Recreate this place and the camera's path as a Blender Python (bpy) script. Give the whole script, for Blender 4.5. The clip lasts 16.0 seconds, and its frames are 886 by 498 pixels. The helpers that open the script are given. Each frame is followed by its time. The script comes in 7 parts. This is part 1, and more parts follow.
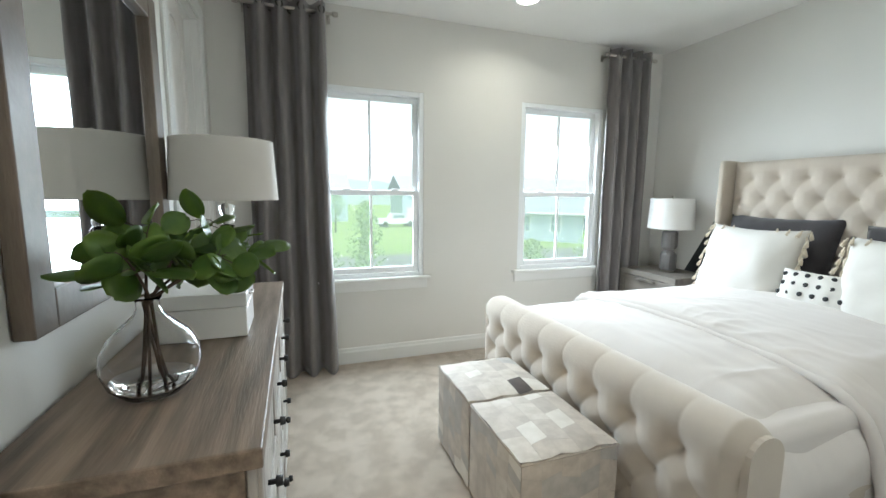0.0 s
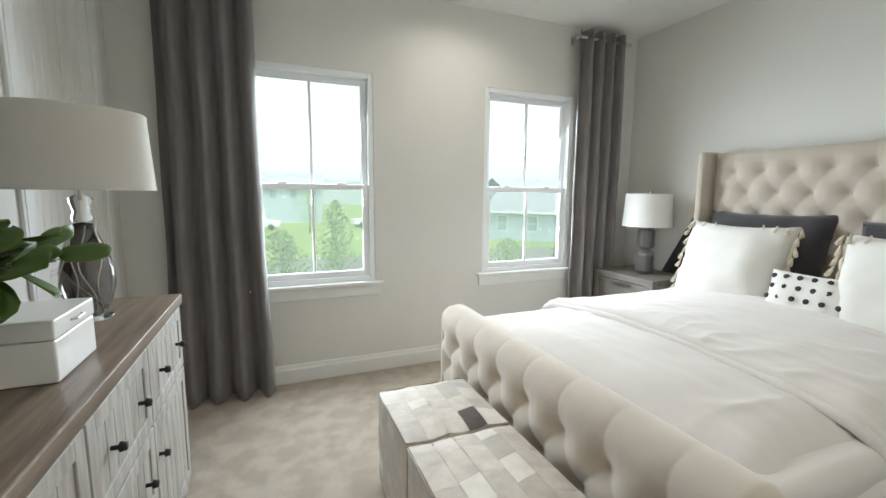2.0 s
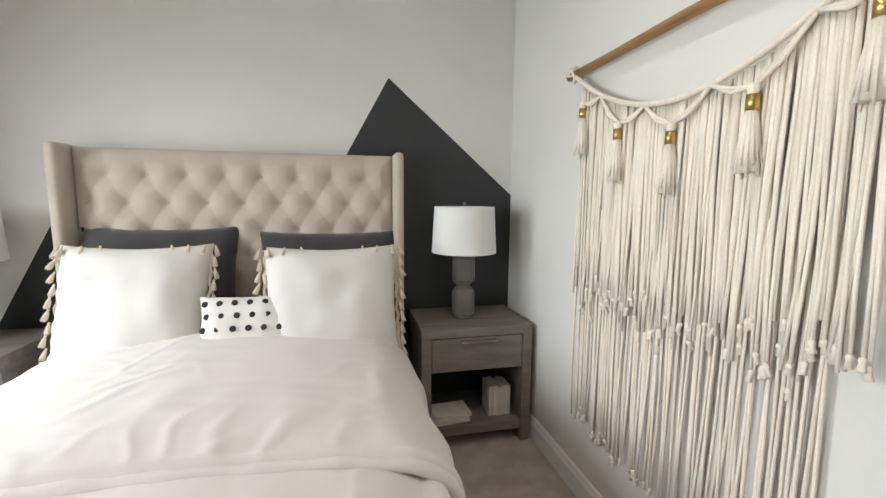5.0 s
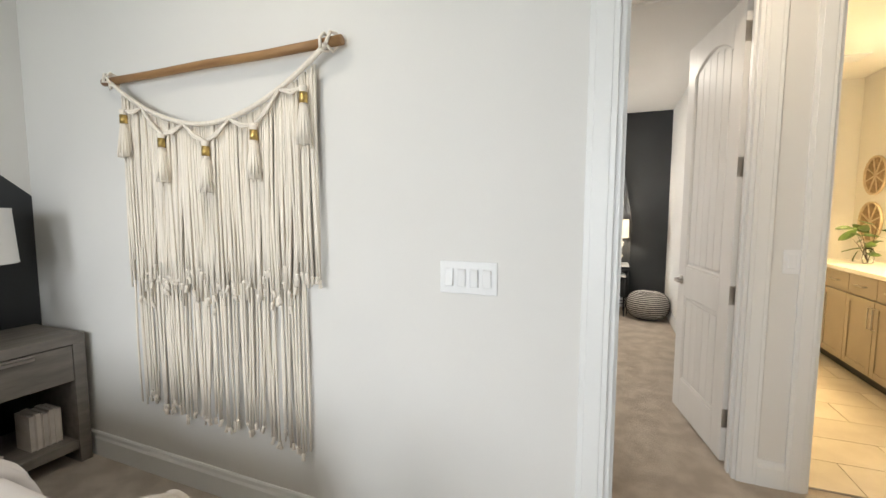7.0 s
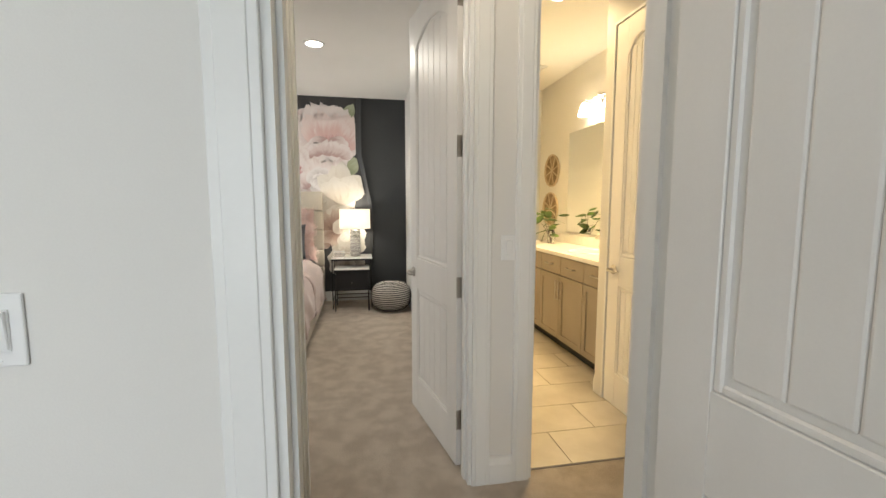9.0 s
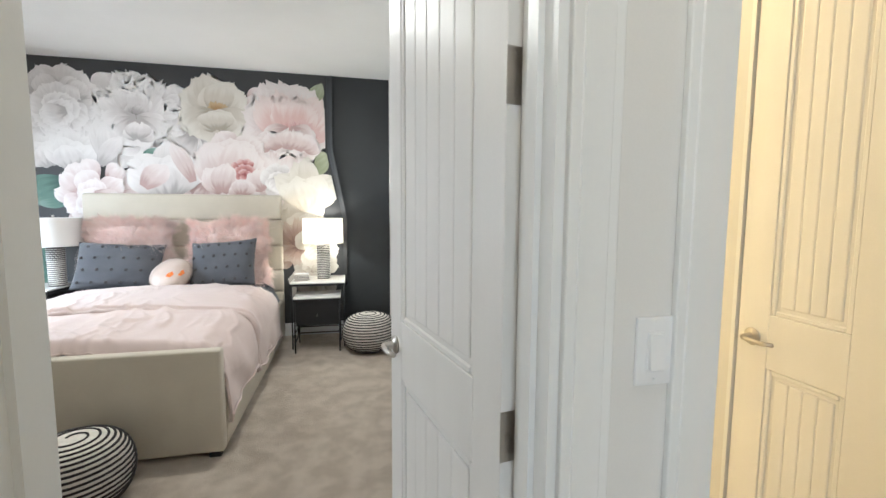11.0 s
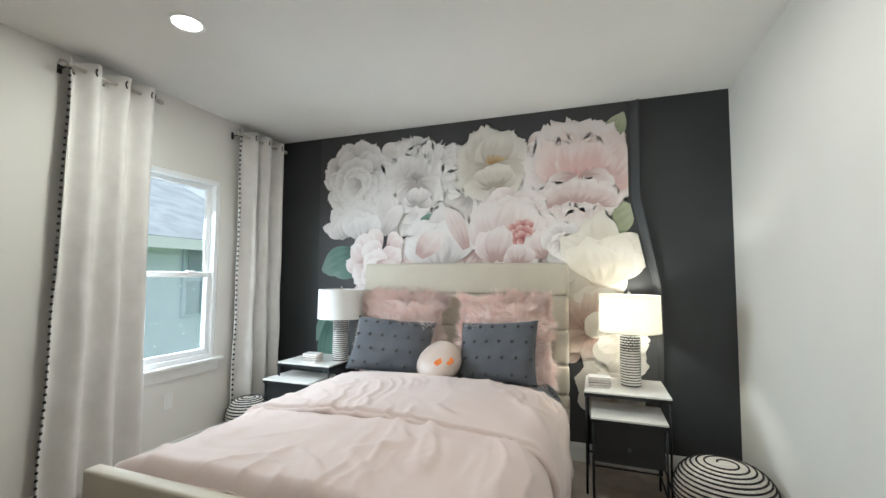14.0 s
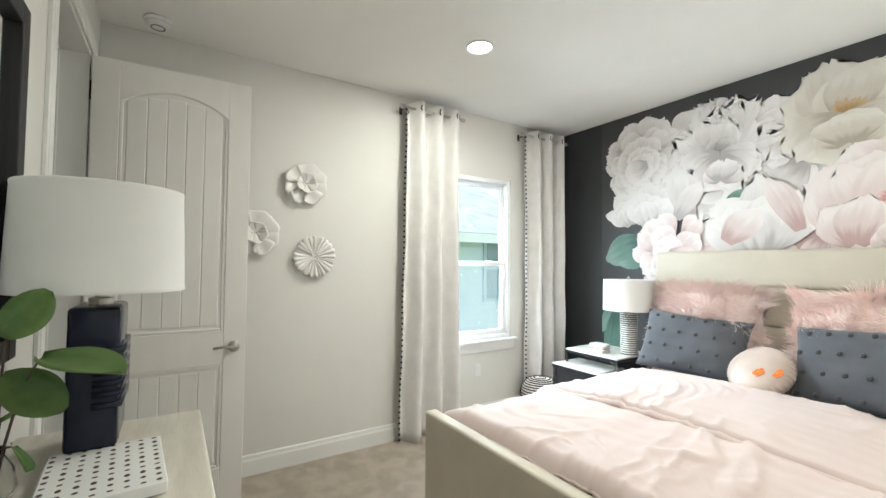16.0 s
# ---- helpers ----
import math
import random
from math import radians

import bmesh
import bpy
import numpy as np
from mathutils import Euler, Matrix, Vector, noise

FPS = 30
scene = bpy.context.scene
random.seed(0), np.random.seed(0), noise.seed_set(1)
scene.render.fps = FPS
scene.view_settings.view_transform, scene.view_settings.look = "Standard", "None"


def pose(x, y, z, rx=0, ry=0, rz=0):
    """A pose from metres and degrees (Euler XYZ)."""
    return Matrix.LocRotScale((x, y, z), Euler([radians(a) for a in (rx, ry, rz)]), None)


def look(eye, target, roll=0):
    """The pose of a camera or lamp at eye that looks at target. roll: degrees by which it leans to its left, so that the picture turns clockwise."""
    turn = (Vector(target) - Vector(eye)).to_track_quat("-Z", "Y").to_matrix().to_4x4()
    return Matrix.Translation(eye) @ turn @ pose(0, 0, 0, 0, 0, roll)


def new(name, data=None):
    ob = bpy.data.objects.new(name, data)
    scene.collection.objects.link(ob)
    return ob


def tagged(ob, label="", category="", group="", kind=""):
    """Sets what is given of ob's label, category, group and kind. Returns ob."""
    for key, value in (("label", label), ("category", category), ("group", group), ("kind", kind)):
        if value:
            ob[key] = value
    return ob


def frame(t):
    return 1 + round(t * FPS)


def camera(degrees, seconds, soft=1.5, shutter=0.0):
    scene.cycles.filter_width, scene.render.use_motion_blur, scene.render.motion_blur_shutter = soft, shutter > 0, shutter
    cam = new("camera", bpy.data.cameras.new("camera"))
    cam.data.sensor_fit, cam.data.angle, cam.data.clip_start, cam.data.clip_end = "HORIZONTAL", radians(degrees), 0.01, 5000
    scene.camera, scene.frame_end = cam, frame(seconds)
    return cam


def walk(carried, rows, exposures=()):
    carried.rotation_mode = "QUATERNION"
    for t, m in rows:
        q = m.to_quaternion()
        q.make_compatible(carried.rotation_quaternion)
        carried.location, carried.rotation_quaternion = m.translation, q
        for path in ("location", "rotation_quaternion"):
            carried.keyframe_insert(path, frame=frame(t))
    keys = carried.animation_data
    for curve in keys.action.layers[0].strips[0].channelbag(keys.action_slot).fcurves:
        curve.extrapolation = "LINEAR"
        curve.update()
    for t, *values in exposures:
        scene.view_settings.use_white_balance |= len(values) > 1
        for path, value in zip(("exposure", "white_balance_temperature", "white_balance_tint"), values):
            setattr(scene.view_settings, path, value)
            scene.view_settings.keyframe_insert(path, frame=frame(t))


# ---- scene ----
cam = camera(93.2, 16.0)
PATH = [
    (0, (-0.19, -0.135, 1.38), (0.469, 1.735, 1.119), 0.6),
    (0.5, (-0.164, -0.021, 1.381), (0.288, 1.909, 1.118), 0.8),
    (1, (-0.087, 0.034, 1.37), (0.317, 1.975, 1.108), 0.7),
    (1.5, (-0.015, 0.084, 1.355), (0.501, 1.998, 1.092), 0.6),
    (2, (0.107, 0.165, 1.342), (0.861, 2.0, 1.082), 0.5),
    (2.5, (0.289, 0.284, 1.314), (1.35, 1.962, 1.072), 0.4),
    (3, (0.418, 0.381, 1.336), (1.807, 1.798, 1.09), 0.6),
    (3.5, (0.559, 0.537, 1.378), (2.247, 1.579, 1.129), 0.6),
    (3.7, (0.621, 0.576, 1.377), (2.406, 1.443, 1.133), 0.6),
    (5.8, (0.585, 1.138, 1.421), (2.18, -0.051, 1.214), 0.4),
    (6, (0.499, 1.166, 1.392), (1.967, -0.179, 1.202), 0.3),
    (6.5, (0.289, 1.231, 1.352), (1.398, -0.426, 1.186), 0.5),
    (7, (0.16, 1.258, 1.344), (0.896, -0.594, 1.172), 0.2),
    (7.5, (0.108, 1.226, 1.345), (0.479, -0.731, 1.169), 0.2),
    (8, (0.076, 1.064, 1.323), (0.135, -0.927, 1.142), -0.2),
    (8.5, (0.05, 0.854, 1.314), (-0.138, -1.127, 1.121), -0.0),
    (9, (-0.004, 0.621, 1.307), (-0.373, -1.334, 1.102), 0.0),
    (9.2, (-0.034, 0.494, 1.304), (-0.455, -1.45, 1.098), 0.0),
    (11.3, (-0.165, -0.758, 1.347), (-0.593, -2.704, 1.178), 0.3),
    (11.5, (-0.137, -0.876, 1.335), (-0.534, -2.83, 1.179), 0.3),
    (11.6, (-0.109, -0.949, 1.336), (-0.487, -2.907, 1.186), 0.2),
    (12, (-0.065, -1.217, 1.351), (-0.357, -3.192, 1.237), 0.2),
    (12.5, (0.019, -1.494, 1.37), (-0.154, -3.486, 1.315), 0.2),
    (13, (0.107, -1.76, 1.383), (0.113, -3.76, 1.411), 0.2),
    (13.3, (0.14, -1.823, 1.439), (0.313, -3.815, 1.483), 0.3),
    (13.5, (0.184, -1.847, 1.411), (0.485, -3.823, 1.495), 0.4),
    (13.6, (0.215, -1.849, 1.408), (0.592, -3.811, 1.498), 0.3),
    (14, (0.331, -1.828, 1.385), (1.012, -3.704, 1.515), 0.4),
    (14.5, (0.403, -1.787, 1.392), (1.518, -3.441, 1.537), 0.5),
    (15, (0.39, -1.776, 1.387), (1.836, -3.152, 1.521), 0.6),
    (15.5, (0.373, -1.775, 1.374), (2.002, -2.93, 1.486), 0.6),
    (16, (0.334, -1.821, 1.377), (2.015, -2.903, 1.451), 0.5),
]
walk(cam, [(t, look(*p)) for t, *p in PATH], [(0, 1.1, 5750, 2), (1.5, 0.95, 5950, 4), (3.0, 0.82, 6100, 5), (6.0, 0.93, 6350, 10), (7.5, 0.82, 6250, 9), (8.5, 0.55, 6150, 7), (9.2, 0.65, 6200, 8), (11.3, 0.95, 5450, 4), (13.0, 0.7, 5600, 2), (14.0, 0.48, 5600, 1), (14.5, 0.65, 5600, 1), (15.0, 0.80, 5650, 0), (16, 1.05, 5700, 0)])

# ---- world, sun and lamps ----
world = bpy.data.worlds.new("sky")
scene.world = world
world.use_nodes = True
wn = world.node_tree.nodes
sky = wn.new("ShaderNodeTexSky")
sky.sky_type = "NISHITA"
sky.sun_disc = False
sky.sun_elevation, sky.sun_rotation = radians(48), radians(200)
sky.dust_density, sky.air_density = 4.0, 1.2
soft_sky = wn.new("ShaderNodeHueSaturation")
soft_sky.inputs["Saturation"].default_value = 0.35
world.node_tree.links.new(sky.outputs[0], soft_sky.inputs["Color"])
overcast = wn.new("ShaderNodeMix")
overcast.data_type = "RGBA"
overcast.inputs["Factor"].default_value = 0.6
overcast.inputs["B"].default_value = (6.4, 6.6, 6.8, 1)
world.node_tree.links.new(soft_sky.outputs[0], overcast.inputs["A"])
world.node_tree.links.new(overcast.outputs["Result"], wn["Background"].inputs[0])
wn["Background"].inputs[1].default_value = 0.122

SUN = 2.4
WINDOW_POWER = 5.6
WINDOW_POWER_TWO = 8.0
CAN_POWER = 2.4
CAN_POWER_TWO = 12.0
HALL_POWER = 3.8
LAMP2_POWER = 8.5
BATH_POWER = 29.0


def lamp(name, kind, m, energy, color=(1, 1, 1), size=None, size_y=None, angle=None):
    data = bpy.data.lights.new(name, kind)
    data.energy, data.color = energy, color
    if kind == "AREA":
        data.shape, data.size, data.size_y = "RECTANGLE", size, size_y or size
        data.spread = radians(140)
    elif kind == "SUN":
        data.angle = angle
    elif kind == "POINT":
        data.shadow_soft_size = size
    elif kind == "SPOT":
        data.shadow_soft_size, data.spot_size, data.spot_blend = size, angle, 0.6
    ob = new(name, data)
    ob.matrix_world = m
    return ob


lamp("sun", "SUN", look((0, -10, 20), (0, -1, 4)), SUN, (1, 0.97, 0.92), angle=radians(12))
# the sky's light comes down through each window in three tilted bands
for k in range(3):
    z = 1.01 + 0.43 * k
    for wx in (0.383, 2.131):
        lamp("window_skylight", "AREA", look((wx, 3.252, z), (wx, 2.252, z - 0.42)), WINDOW_POWER, (0.93, 0.97, 1.0), 0.74, 0.42)
    lamp("window_skylight", "AREA", look((3.392, -4.095, z), (2.392, -4.095, z - 0.42)), WINDOW_POWER_TWO, (0.93, 0.97, 1.0), 0.74, 0.42)
WARM = (1.0, 0.89, 0.74)
# the last is unseen, added over the hall to give its warm light
CANS = [(1.40, 2.64), (1.40, 0.70), (0.40, -3.41), (2.38, -3.40), (-0.25, -0.66)]


# ---- materials ----
def nodes_of(name):
    m = bpy.data.materials.new(name)
    m.use_nodes = True
    nt = m.node_tree
    return m, nt, nt.nodes["Principled BSDF"]


def mat(name, col, col2=None, rough=0.6, metal=0.0, scale=4.0, stretch=(1, 1, 1), bump=0.15, bscale=80.0,
        bstretch=(1, 1, 1), detail=4.0, sheen=0.0, rand=0.0, spec=0.4, lo=0.35, hi=0.65, dist=0.004, coat=0.0, warp=0.0):
    """Two colours mixed by a broad noise, a fine grain on top, and a bump of its own size."""
    m, nt, bs = nodes_of(name)
    lk, nd = nt.links, nt.nodes
    col2 = col2 or tuple(c * 0.86 for c in col)
    tc = nd.new("ShaderNodeTexCoord")
    mp = nd.new("ShaderNodeMapping")
    mp.inputs["Scale"].default_value = stretch
    lk.new(tc.outputs["Object"], mp.inputs[0])
    n1 = nd.new("ShaderNodeTexNoise")
    n1.inputs["Scale"].default_value, n1.inputs["Detail"].default_value, n1.inputs["Distortion"].default_value = scale, detail, warp
    lk.new(mp.outputs[0], n1.inputs["Vector"])
    ramp = nd.new("ShaderNodeValToRGB")
    ramp.color_ramp.elements[0].position, ramp.color_ramp.elements[1].position = lo, hi
    ramp.color_ramp.elements[0].color, ramp.color_ramp.elements[1].color = (*col2, 1), (*col, 1)
    lk.new(n1.outputs["Fac"], ramp.inputs[0])
    mp2 = nd.new("ShaderNodeMapping")
    mp2.inputs["Scale"].default_value = bstretch
    lk.new(tc.outputs["Object"], mp2.inputs[0])
    n2 = nd.new("ShaderNodeTexNoise")
    n2.inputs["Scale"].default_value, n2.inputs["Detail"].default_value = bscale, 3.0
    lk.new(mp2.outputs[0], n2.inputs["Vector"])
    hsv = nd.new("ShaderNodeHueSaturation")
    lk.new(ramp.outputs[0], hsv.inputs["Color"])
    mr = nd.new("ShaderNodeMapRange")
    mr.inputs["To Min"].default_value, mr.inputs["To Max"].default_value = 1 - 0.5 * bump, 1 + 0.5 * bump
    lk.new(n2.outputs["Fac"], mr.inputs["Value"])
    value = mr.outputs[0]
    if rand:
        oi = nd.new("ShaderNodeObjectInfo")
        r2 = nd.new("ShaderNodeMapRange")
        r2.inputs["To Min"].default_value, r2.inputs["To Max"].default_value = 1 - rand, 1 + rand
        lk.new(oi.outputs["Random"], r2.inputs["Value"])
        mul = nd.new("ShaderNodeMath")
        mul.operation = "MULTIPLY"
        lk.new(value, mul.inputs[0])
        lk.new(r2.outputs[0], mul.inputs[1])
        value = mul.outputs[0]
    lk.new(value, hsv.inputs["Value"])
    lk.new(hsv.outputs[0], bs.inputs["Base Color"])
    bs.inputs["Roughness"].default_value, bs.inputs["Metallic"].default_value = rough, metal
    bs.inputs["Specular IOR Level"].default_value = spec
    bs.inputs["Sheen Weight"].default_value = sheen
    bs.inputs["Coat Weight"].default_value = coat
    if bump:
        b = nd.new("ShaderNodeBump")
        b.inputs["Strength"].default_value, b.inputs["Distance"].default_value = min(1, bump * 3), dist
        lk.new(n2.outputs["Fac"], b.inputs["Height"])
        lk.new(b.outputs[0], bs.inputs["Normal"])
    return m


def see_through(m, col, share_):
    """Lets light from behind shine through thin leaves."""
    nt = m.node_tree
    tl_, mx_ = nt.nodes.new("ShaderNodeBsdfTranslucent"), nt.nodes.new("ShaderNodeMixShader")
    tl_.inputs["Color"].default_value = (*col, 1)
    mx_.inputs[0].default_value = share_
    nt.links.new(nt.nodes["Principled BSDF"].outputs[0], mx_.inputs[1])
    nt.links.new(tl_.outputs[0], mx_.inputs[2])
    nt.links.new(mx_.outputs[0], nt.nodes["Material Output"].inputs["Surface"])


def glow(name, col, strength):
    m, nt, bs = nodes_of(name)
    bs.inputs["Base Color"].default_value = (*col, 1)
    bs.inputs["Emission Color"].default_value = (*col, 1)
    bs.inputs["Emission Strength"].default_value = strength
    return m


def glass(name, col=(1, 1, 1), ior=1.45, rough=0.0):
    m, nt, bs = nodes_of(name)
    bs.inputs["Base Color"].default_value = (*col, 1)
    bs.inputs["Transmission Weight"].default_value = 1.0
    bs.inputs["IOR"].default_value, bs.inputs["Roughness"].default_value = ior, rough
    return m


def pane_glass(name):
    """Thin window glass: clear, with a weak reflection."""
    m, nt, bs = nodes_of(name)
    nd, lk = nt.nodes, nt.links
    tr, gl, fr, mx = (nd.new("ShaderNodeBsdfTransparent"), nd.new("ShaderNodeBsdfGlossy"), nd.new("ShaderNodeFresnel"), nd.new("ShaderNodeMixShader"))
    gl.inputs["Roughness"].default_value = 0.02
    fr.inputs["IOR"].default_value = 1.25
    lk.new(fr.outputs[0], mx.inputs[0])
    lk.new(tr.outputs[0], mx.inputs[1])
    lk.new(gl.outputs[0], mx.inputs[2])
    lk.new(mx.outputs[0], nd["Material Output"].inputs["Surface"])
    return m


M_WALL = mat("wall_paint", (0.735, 0.72, 0.685), (0.705, 0.69, 0.655), 0.75, bump=0.05, bscale=260, scale=1.2, dist=0.001)
M_CEIL = mat("ceiling_paint", (0.83, 0.82, 0.79), (0.80, 0.79, 0.76), 0.85, bump=0.06, bscale=180, scale=1.5, dist=0.001)
M_TRIM = mat("white_trim", (0.80, 0.80, 0.78), (0.77, 0.77, 0.75), 0.38, bump=0.03, bscale=120, scale=2, dist=0.0005)
M_DOOR = mat("door_paint", (0.82, 0.80, 0.77), (0.79, 0.77, 0.74), 0.42, bump=0.04, bscale=200, scale=2, stretch=(4, 4, 0.6), dist=0.0006)
M_CHAR = mat("charcoal_paint", (0.040, 0.043, 0.045), (0.032, 0.034, 0.036), 0.55, bump=0.05, bscale=240, scale=1.5, dist=0.0008)
M_CARPET = mat("carpet_pile", (0.70, 0.60, 0.49), (0.56, 0.465, 0.365), 0.95, bump=0.42, bscale=330, scale=7.5, detail=13, sheen=0.25, dist=0.014, lo=0.40, hi=0.60, warp=0.15)
M_VINYL = mat("window_vinyl", (0.88, 0.90, 0.91), (0.86, 0.88, 0.89), 0.35, bump=0.0, scale=3)
M_PANE = pane_glass("window_glass")
M_SCREEN, _nt, _b = nodes_of("insect_screen_mesh")
_mx, _tr, _df = _nt.nodes.new("ShaderNodeMixShader"), _nt.nodes.new("ShaderNodeBsdfTransparent"), _nt.nodes.new("ShaderNodeBsdfTranslucent")
_df.inputs[0].default_value = (0.80, 0.84, 0.84, 1)
_mx.inputs[0].default_value = 0.26
_nt.links.new(_tr.outputs[0], _mx.inputs[1])
_nt.links.new(_df.outputs[0], _mx.inputs[2])
_nt.links.new(_mx.outputs[0], _nt.nodes["Material Output"].inputs["Surface"])
M_GREYCURT = mat("grey_curtain", (0.205, 0.187, 0.183), (0.165, 0.150, 0.147), 0.82, bump=0.25, bscale=300, bstretch=(1, 1, 0.25), scale=9, stretch=(3, 3, 0.6), sheen=0.3, dist=0.001)
M_WHITECURT = mat("white_curtain", (0.74, 0.72, 0.70), (0.68, 0.66, 0.64), 0.85, bump=0.15, bscale=400, bstretch=(1, 1, 0.3), scale=9, sheen=0.2, dist=0.001)
M_NICKEL = mat("brushed_nickel", (0.55, 0.52, 0.48), (0.48, 0.45, 0.42), 0.28, 1.0, bump=0.04, bscale=200, scale=8)
M_DARKMETAL = mat("dark_metal", (0.10, 0.095, 0.09), (0.07, 0.066, 0.06), 0.35, 1.0, bump=0.05, bscale=150, scale=8)
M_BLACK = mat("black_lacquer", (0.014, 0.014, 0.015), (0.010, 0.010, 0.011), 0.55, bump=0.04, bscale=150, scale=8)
M_DRESSTOP = mat("weathered_wood_top", (0.275, 0.21, 0.158), (0.105, 0.078, 0.058), 0.45, scale=3.4, stretch=(8, 0.7, 8), bump=0.30, bscale=30, bstretch=(7, 0.5, 7), detail=6, dist=0.001, lo=0.32, hi=0.68)
M_DRESSBODY = mat("whitewashed_wood", (0.52, 0.50, 0.47), (0.33, 0.30, 0.27), 0.6, scale=4.0, stretch=(6, 6, 0.8), bump=0.30, bscale=40, bstretch=(7, 7, 0.5), detail=6, dist=0.001)
M_GREYWOOD = mat("grey_oak", (0.215, 0.193, 0.168), (0.155, 0.138, 0.120), 0.5, scale=4.0, stretch=(6, 1, 6), bump=0.22, bscale=50, bstretch=(6, 0.6, 6), dist=0.0008)
M_MIRRORFRAME = mat("mirror_frame_wood", (0.195, 0.155, 0.12), (0.11, 0.085, 0.067), 0.42, scale=3.0, stretch=(6, 1, 1), bump=0.28, bscale=40, bstretch=(6, 1, 1), dist=0.001)
M_LINEN = mat("cream_linen", (0.535, 0.47, 0.395), (0.495, 0.43, 0.36), 0.85, bump=0.16, bscale=500, scale=6, sheen=0.35, dist=0.0008)
M_DUVET = mat("white_cotton", (0.69, 0.645, 0.615), (0.66, 0.615, 0.585), 0.85, bump=0.07, bscale=350, scale=3, sheen=0.2, dist=0.0008)
M_PILLOW = mat("white_pillow_cotton", (0.70, 0.68, 0.64), (0.67, 0.645, 0.605), 0.88, bump=0.10, bscale=380, scale=4, sheen=0.25, dist=0.0008)
M_TASSEL = mat("natural_cotton_cord", (0.70, 0.62, 0.50), (0.60, 0.52, 0.40), 0.9, bump=0.20, bscale=300, scale=20, sheen=0.3, dist=0.001)
M_CHARCLOTH = mat("charcoal_cloth", (0.060, 0.055, 0.058), (0.045, 0.041, 0.044), 0.9, bump=0.2, bscale=450, scale=8, sheen=0.25, dist=0.0008)
M_SHADE = mat("white_lamp_shade", (0.78, 0.77, 0.75), (0.75, 0.74, 0.72), 0.8, bump=0.08, bscale=500, scale=5, dist=0.0005)
M_CERAMIC = mat("grey_ceramic", (0.175, 0.165, 0.16), (0.135, 0.128, 0.124), 0.32, bump=0.08, bscale=40, scale=6, spec=0.5, dist=0.001)
M_PAPER = mat("paper_pages", (0.77, 0.71, 0.65), (0.68, 0.62, 0.55), 0.85, bump=0.15, bscale=200, bstretch=(1, 1, 6), scale=15, rand=0.12, dist=0.0005)
M_GLASS = glass("clear_glass", (0.98, 1.0, 0.99))
M_VASE = glass("thin_clear_glass", (1.0, 1.0, 1.0), 1.18)
M_SMOKEGLASS = glass("smoked_glass", (0.20, 0.185, 0.17))
M_WATER = glass("water", (0.99, 1.0, 1.0), 1.25)
M_WHITELAC = mat("white_lacquer", (0.82, 0.81, 0.79), (0.80, 0.79, 0.77), 0.22, bump=0.02, bscale=90, scale=4, dist=0.0004)
M_STEM = mat("brown_stem", (0.085, 0.055, 0.038), (0.055, 0.036, 0.026), 0.7, bump=0.2, bscale=60, scale=12)
M_LEAF = mat("eucalyptus_leaf", (0.11, 0.175, 0.03), (0.033, 0.083, 0.018), 0.40, bump=0.12, bscale=70, scale=16, rand=0.3, dist=0.001, lo=0.3, hi=0.7)
see_through(M_LEAF, (0.28, 0.38, 0.04), 0.24)
M_ROD = mat("honey_wood_rod", (0.36, 0.205, 0.085), (0.24, 0.125, 0.05), 0.5, scale=5, stretch=(0.7, 7, 7), bump=0.25, bscale=40, bstretch=(0.6, 6, 6), dist=0.001)
M_BRASS = mat("brass_band", (0.62, 0.45, 0.16), (0.52, 0.36, 0.12), 0.3, 1.0, bump=0.04, bscale=120, scale=10)
M_MACRAME = mat("cotton_macrame_cord", (0.87, 0.80, 0.695), (0.81, 0.735, 0.625), 0.92, bump=0.3, bscale=260, bstretch=(2, 2, 0.6), scale=22, stretch=(4, 4, 0.5), sheen=0.3, rand=0.07, dist=0.0012)
M_MIRROR, _nt, _b = nodes_of("mirror_silver")
_b.inputs["Base Color"].default_value, _b.inputs["Metallic"].default_value, _b.inputs["Roughness"].default_value = (0.86, 0.88, 0.88, 1), 1.0, 0.01
M_PLASTIC = mat("white_plastic", (0.80, 0.80, 0.79), (0.78, 0.78, 0.77), 0.35, bump=0.02, bscale=60, scale=5)
M_CANLIGHT = glow("lit_downlight", (1.0, 0.90, 0.74), 9.0)


# ---- mesh helpers ----
def thing(name, loc, label="", category="", rz=0, group="", kind=""):
    e = new(name)
    e.empty_display_size = 0.1
    e.matrix_world = pose(*loc, 0, 0, rz)
    return tagged(e, label, category, group, kind)


def part(name, bm, material, parent=None, label="", smooth=False, auto=None):
    me = bpy.data.meshes.new(name)
    bmesh.ops.recalc_face_normals(bm, faces=bm.faces)
    if smooth or auto:
        for f in bm.faces:
            f.smooth = True
    if auto:
        for e in bm.edges:
            if len(e.link_faces) == 2 and e.calc_face_angle(0) > radians(auto):
                e.smooth = False
    bm.to_mesh(me)
    bm.free()
    me.materials.append(material)
    ob = new(name, me)
    if parent:
        ob.parent = parent
    if label:
        ob["label"] = label
    return ob


def share(name, ob, parent, m):
    """Another object on the same mesh."""
    o = new(name, ob.data)
    o.parent = parent
    o.matrix_basis = m
    return o


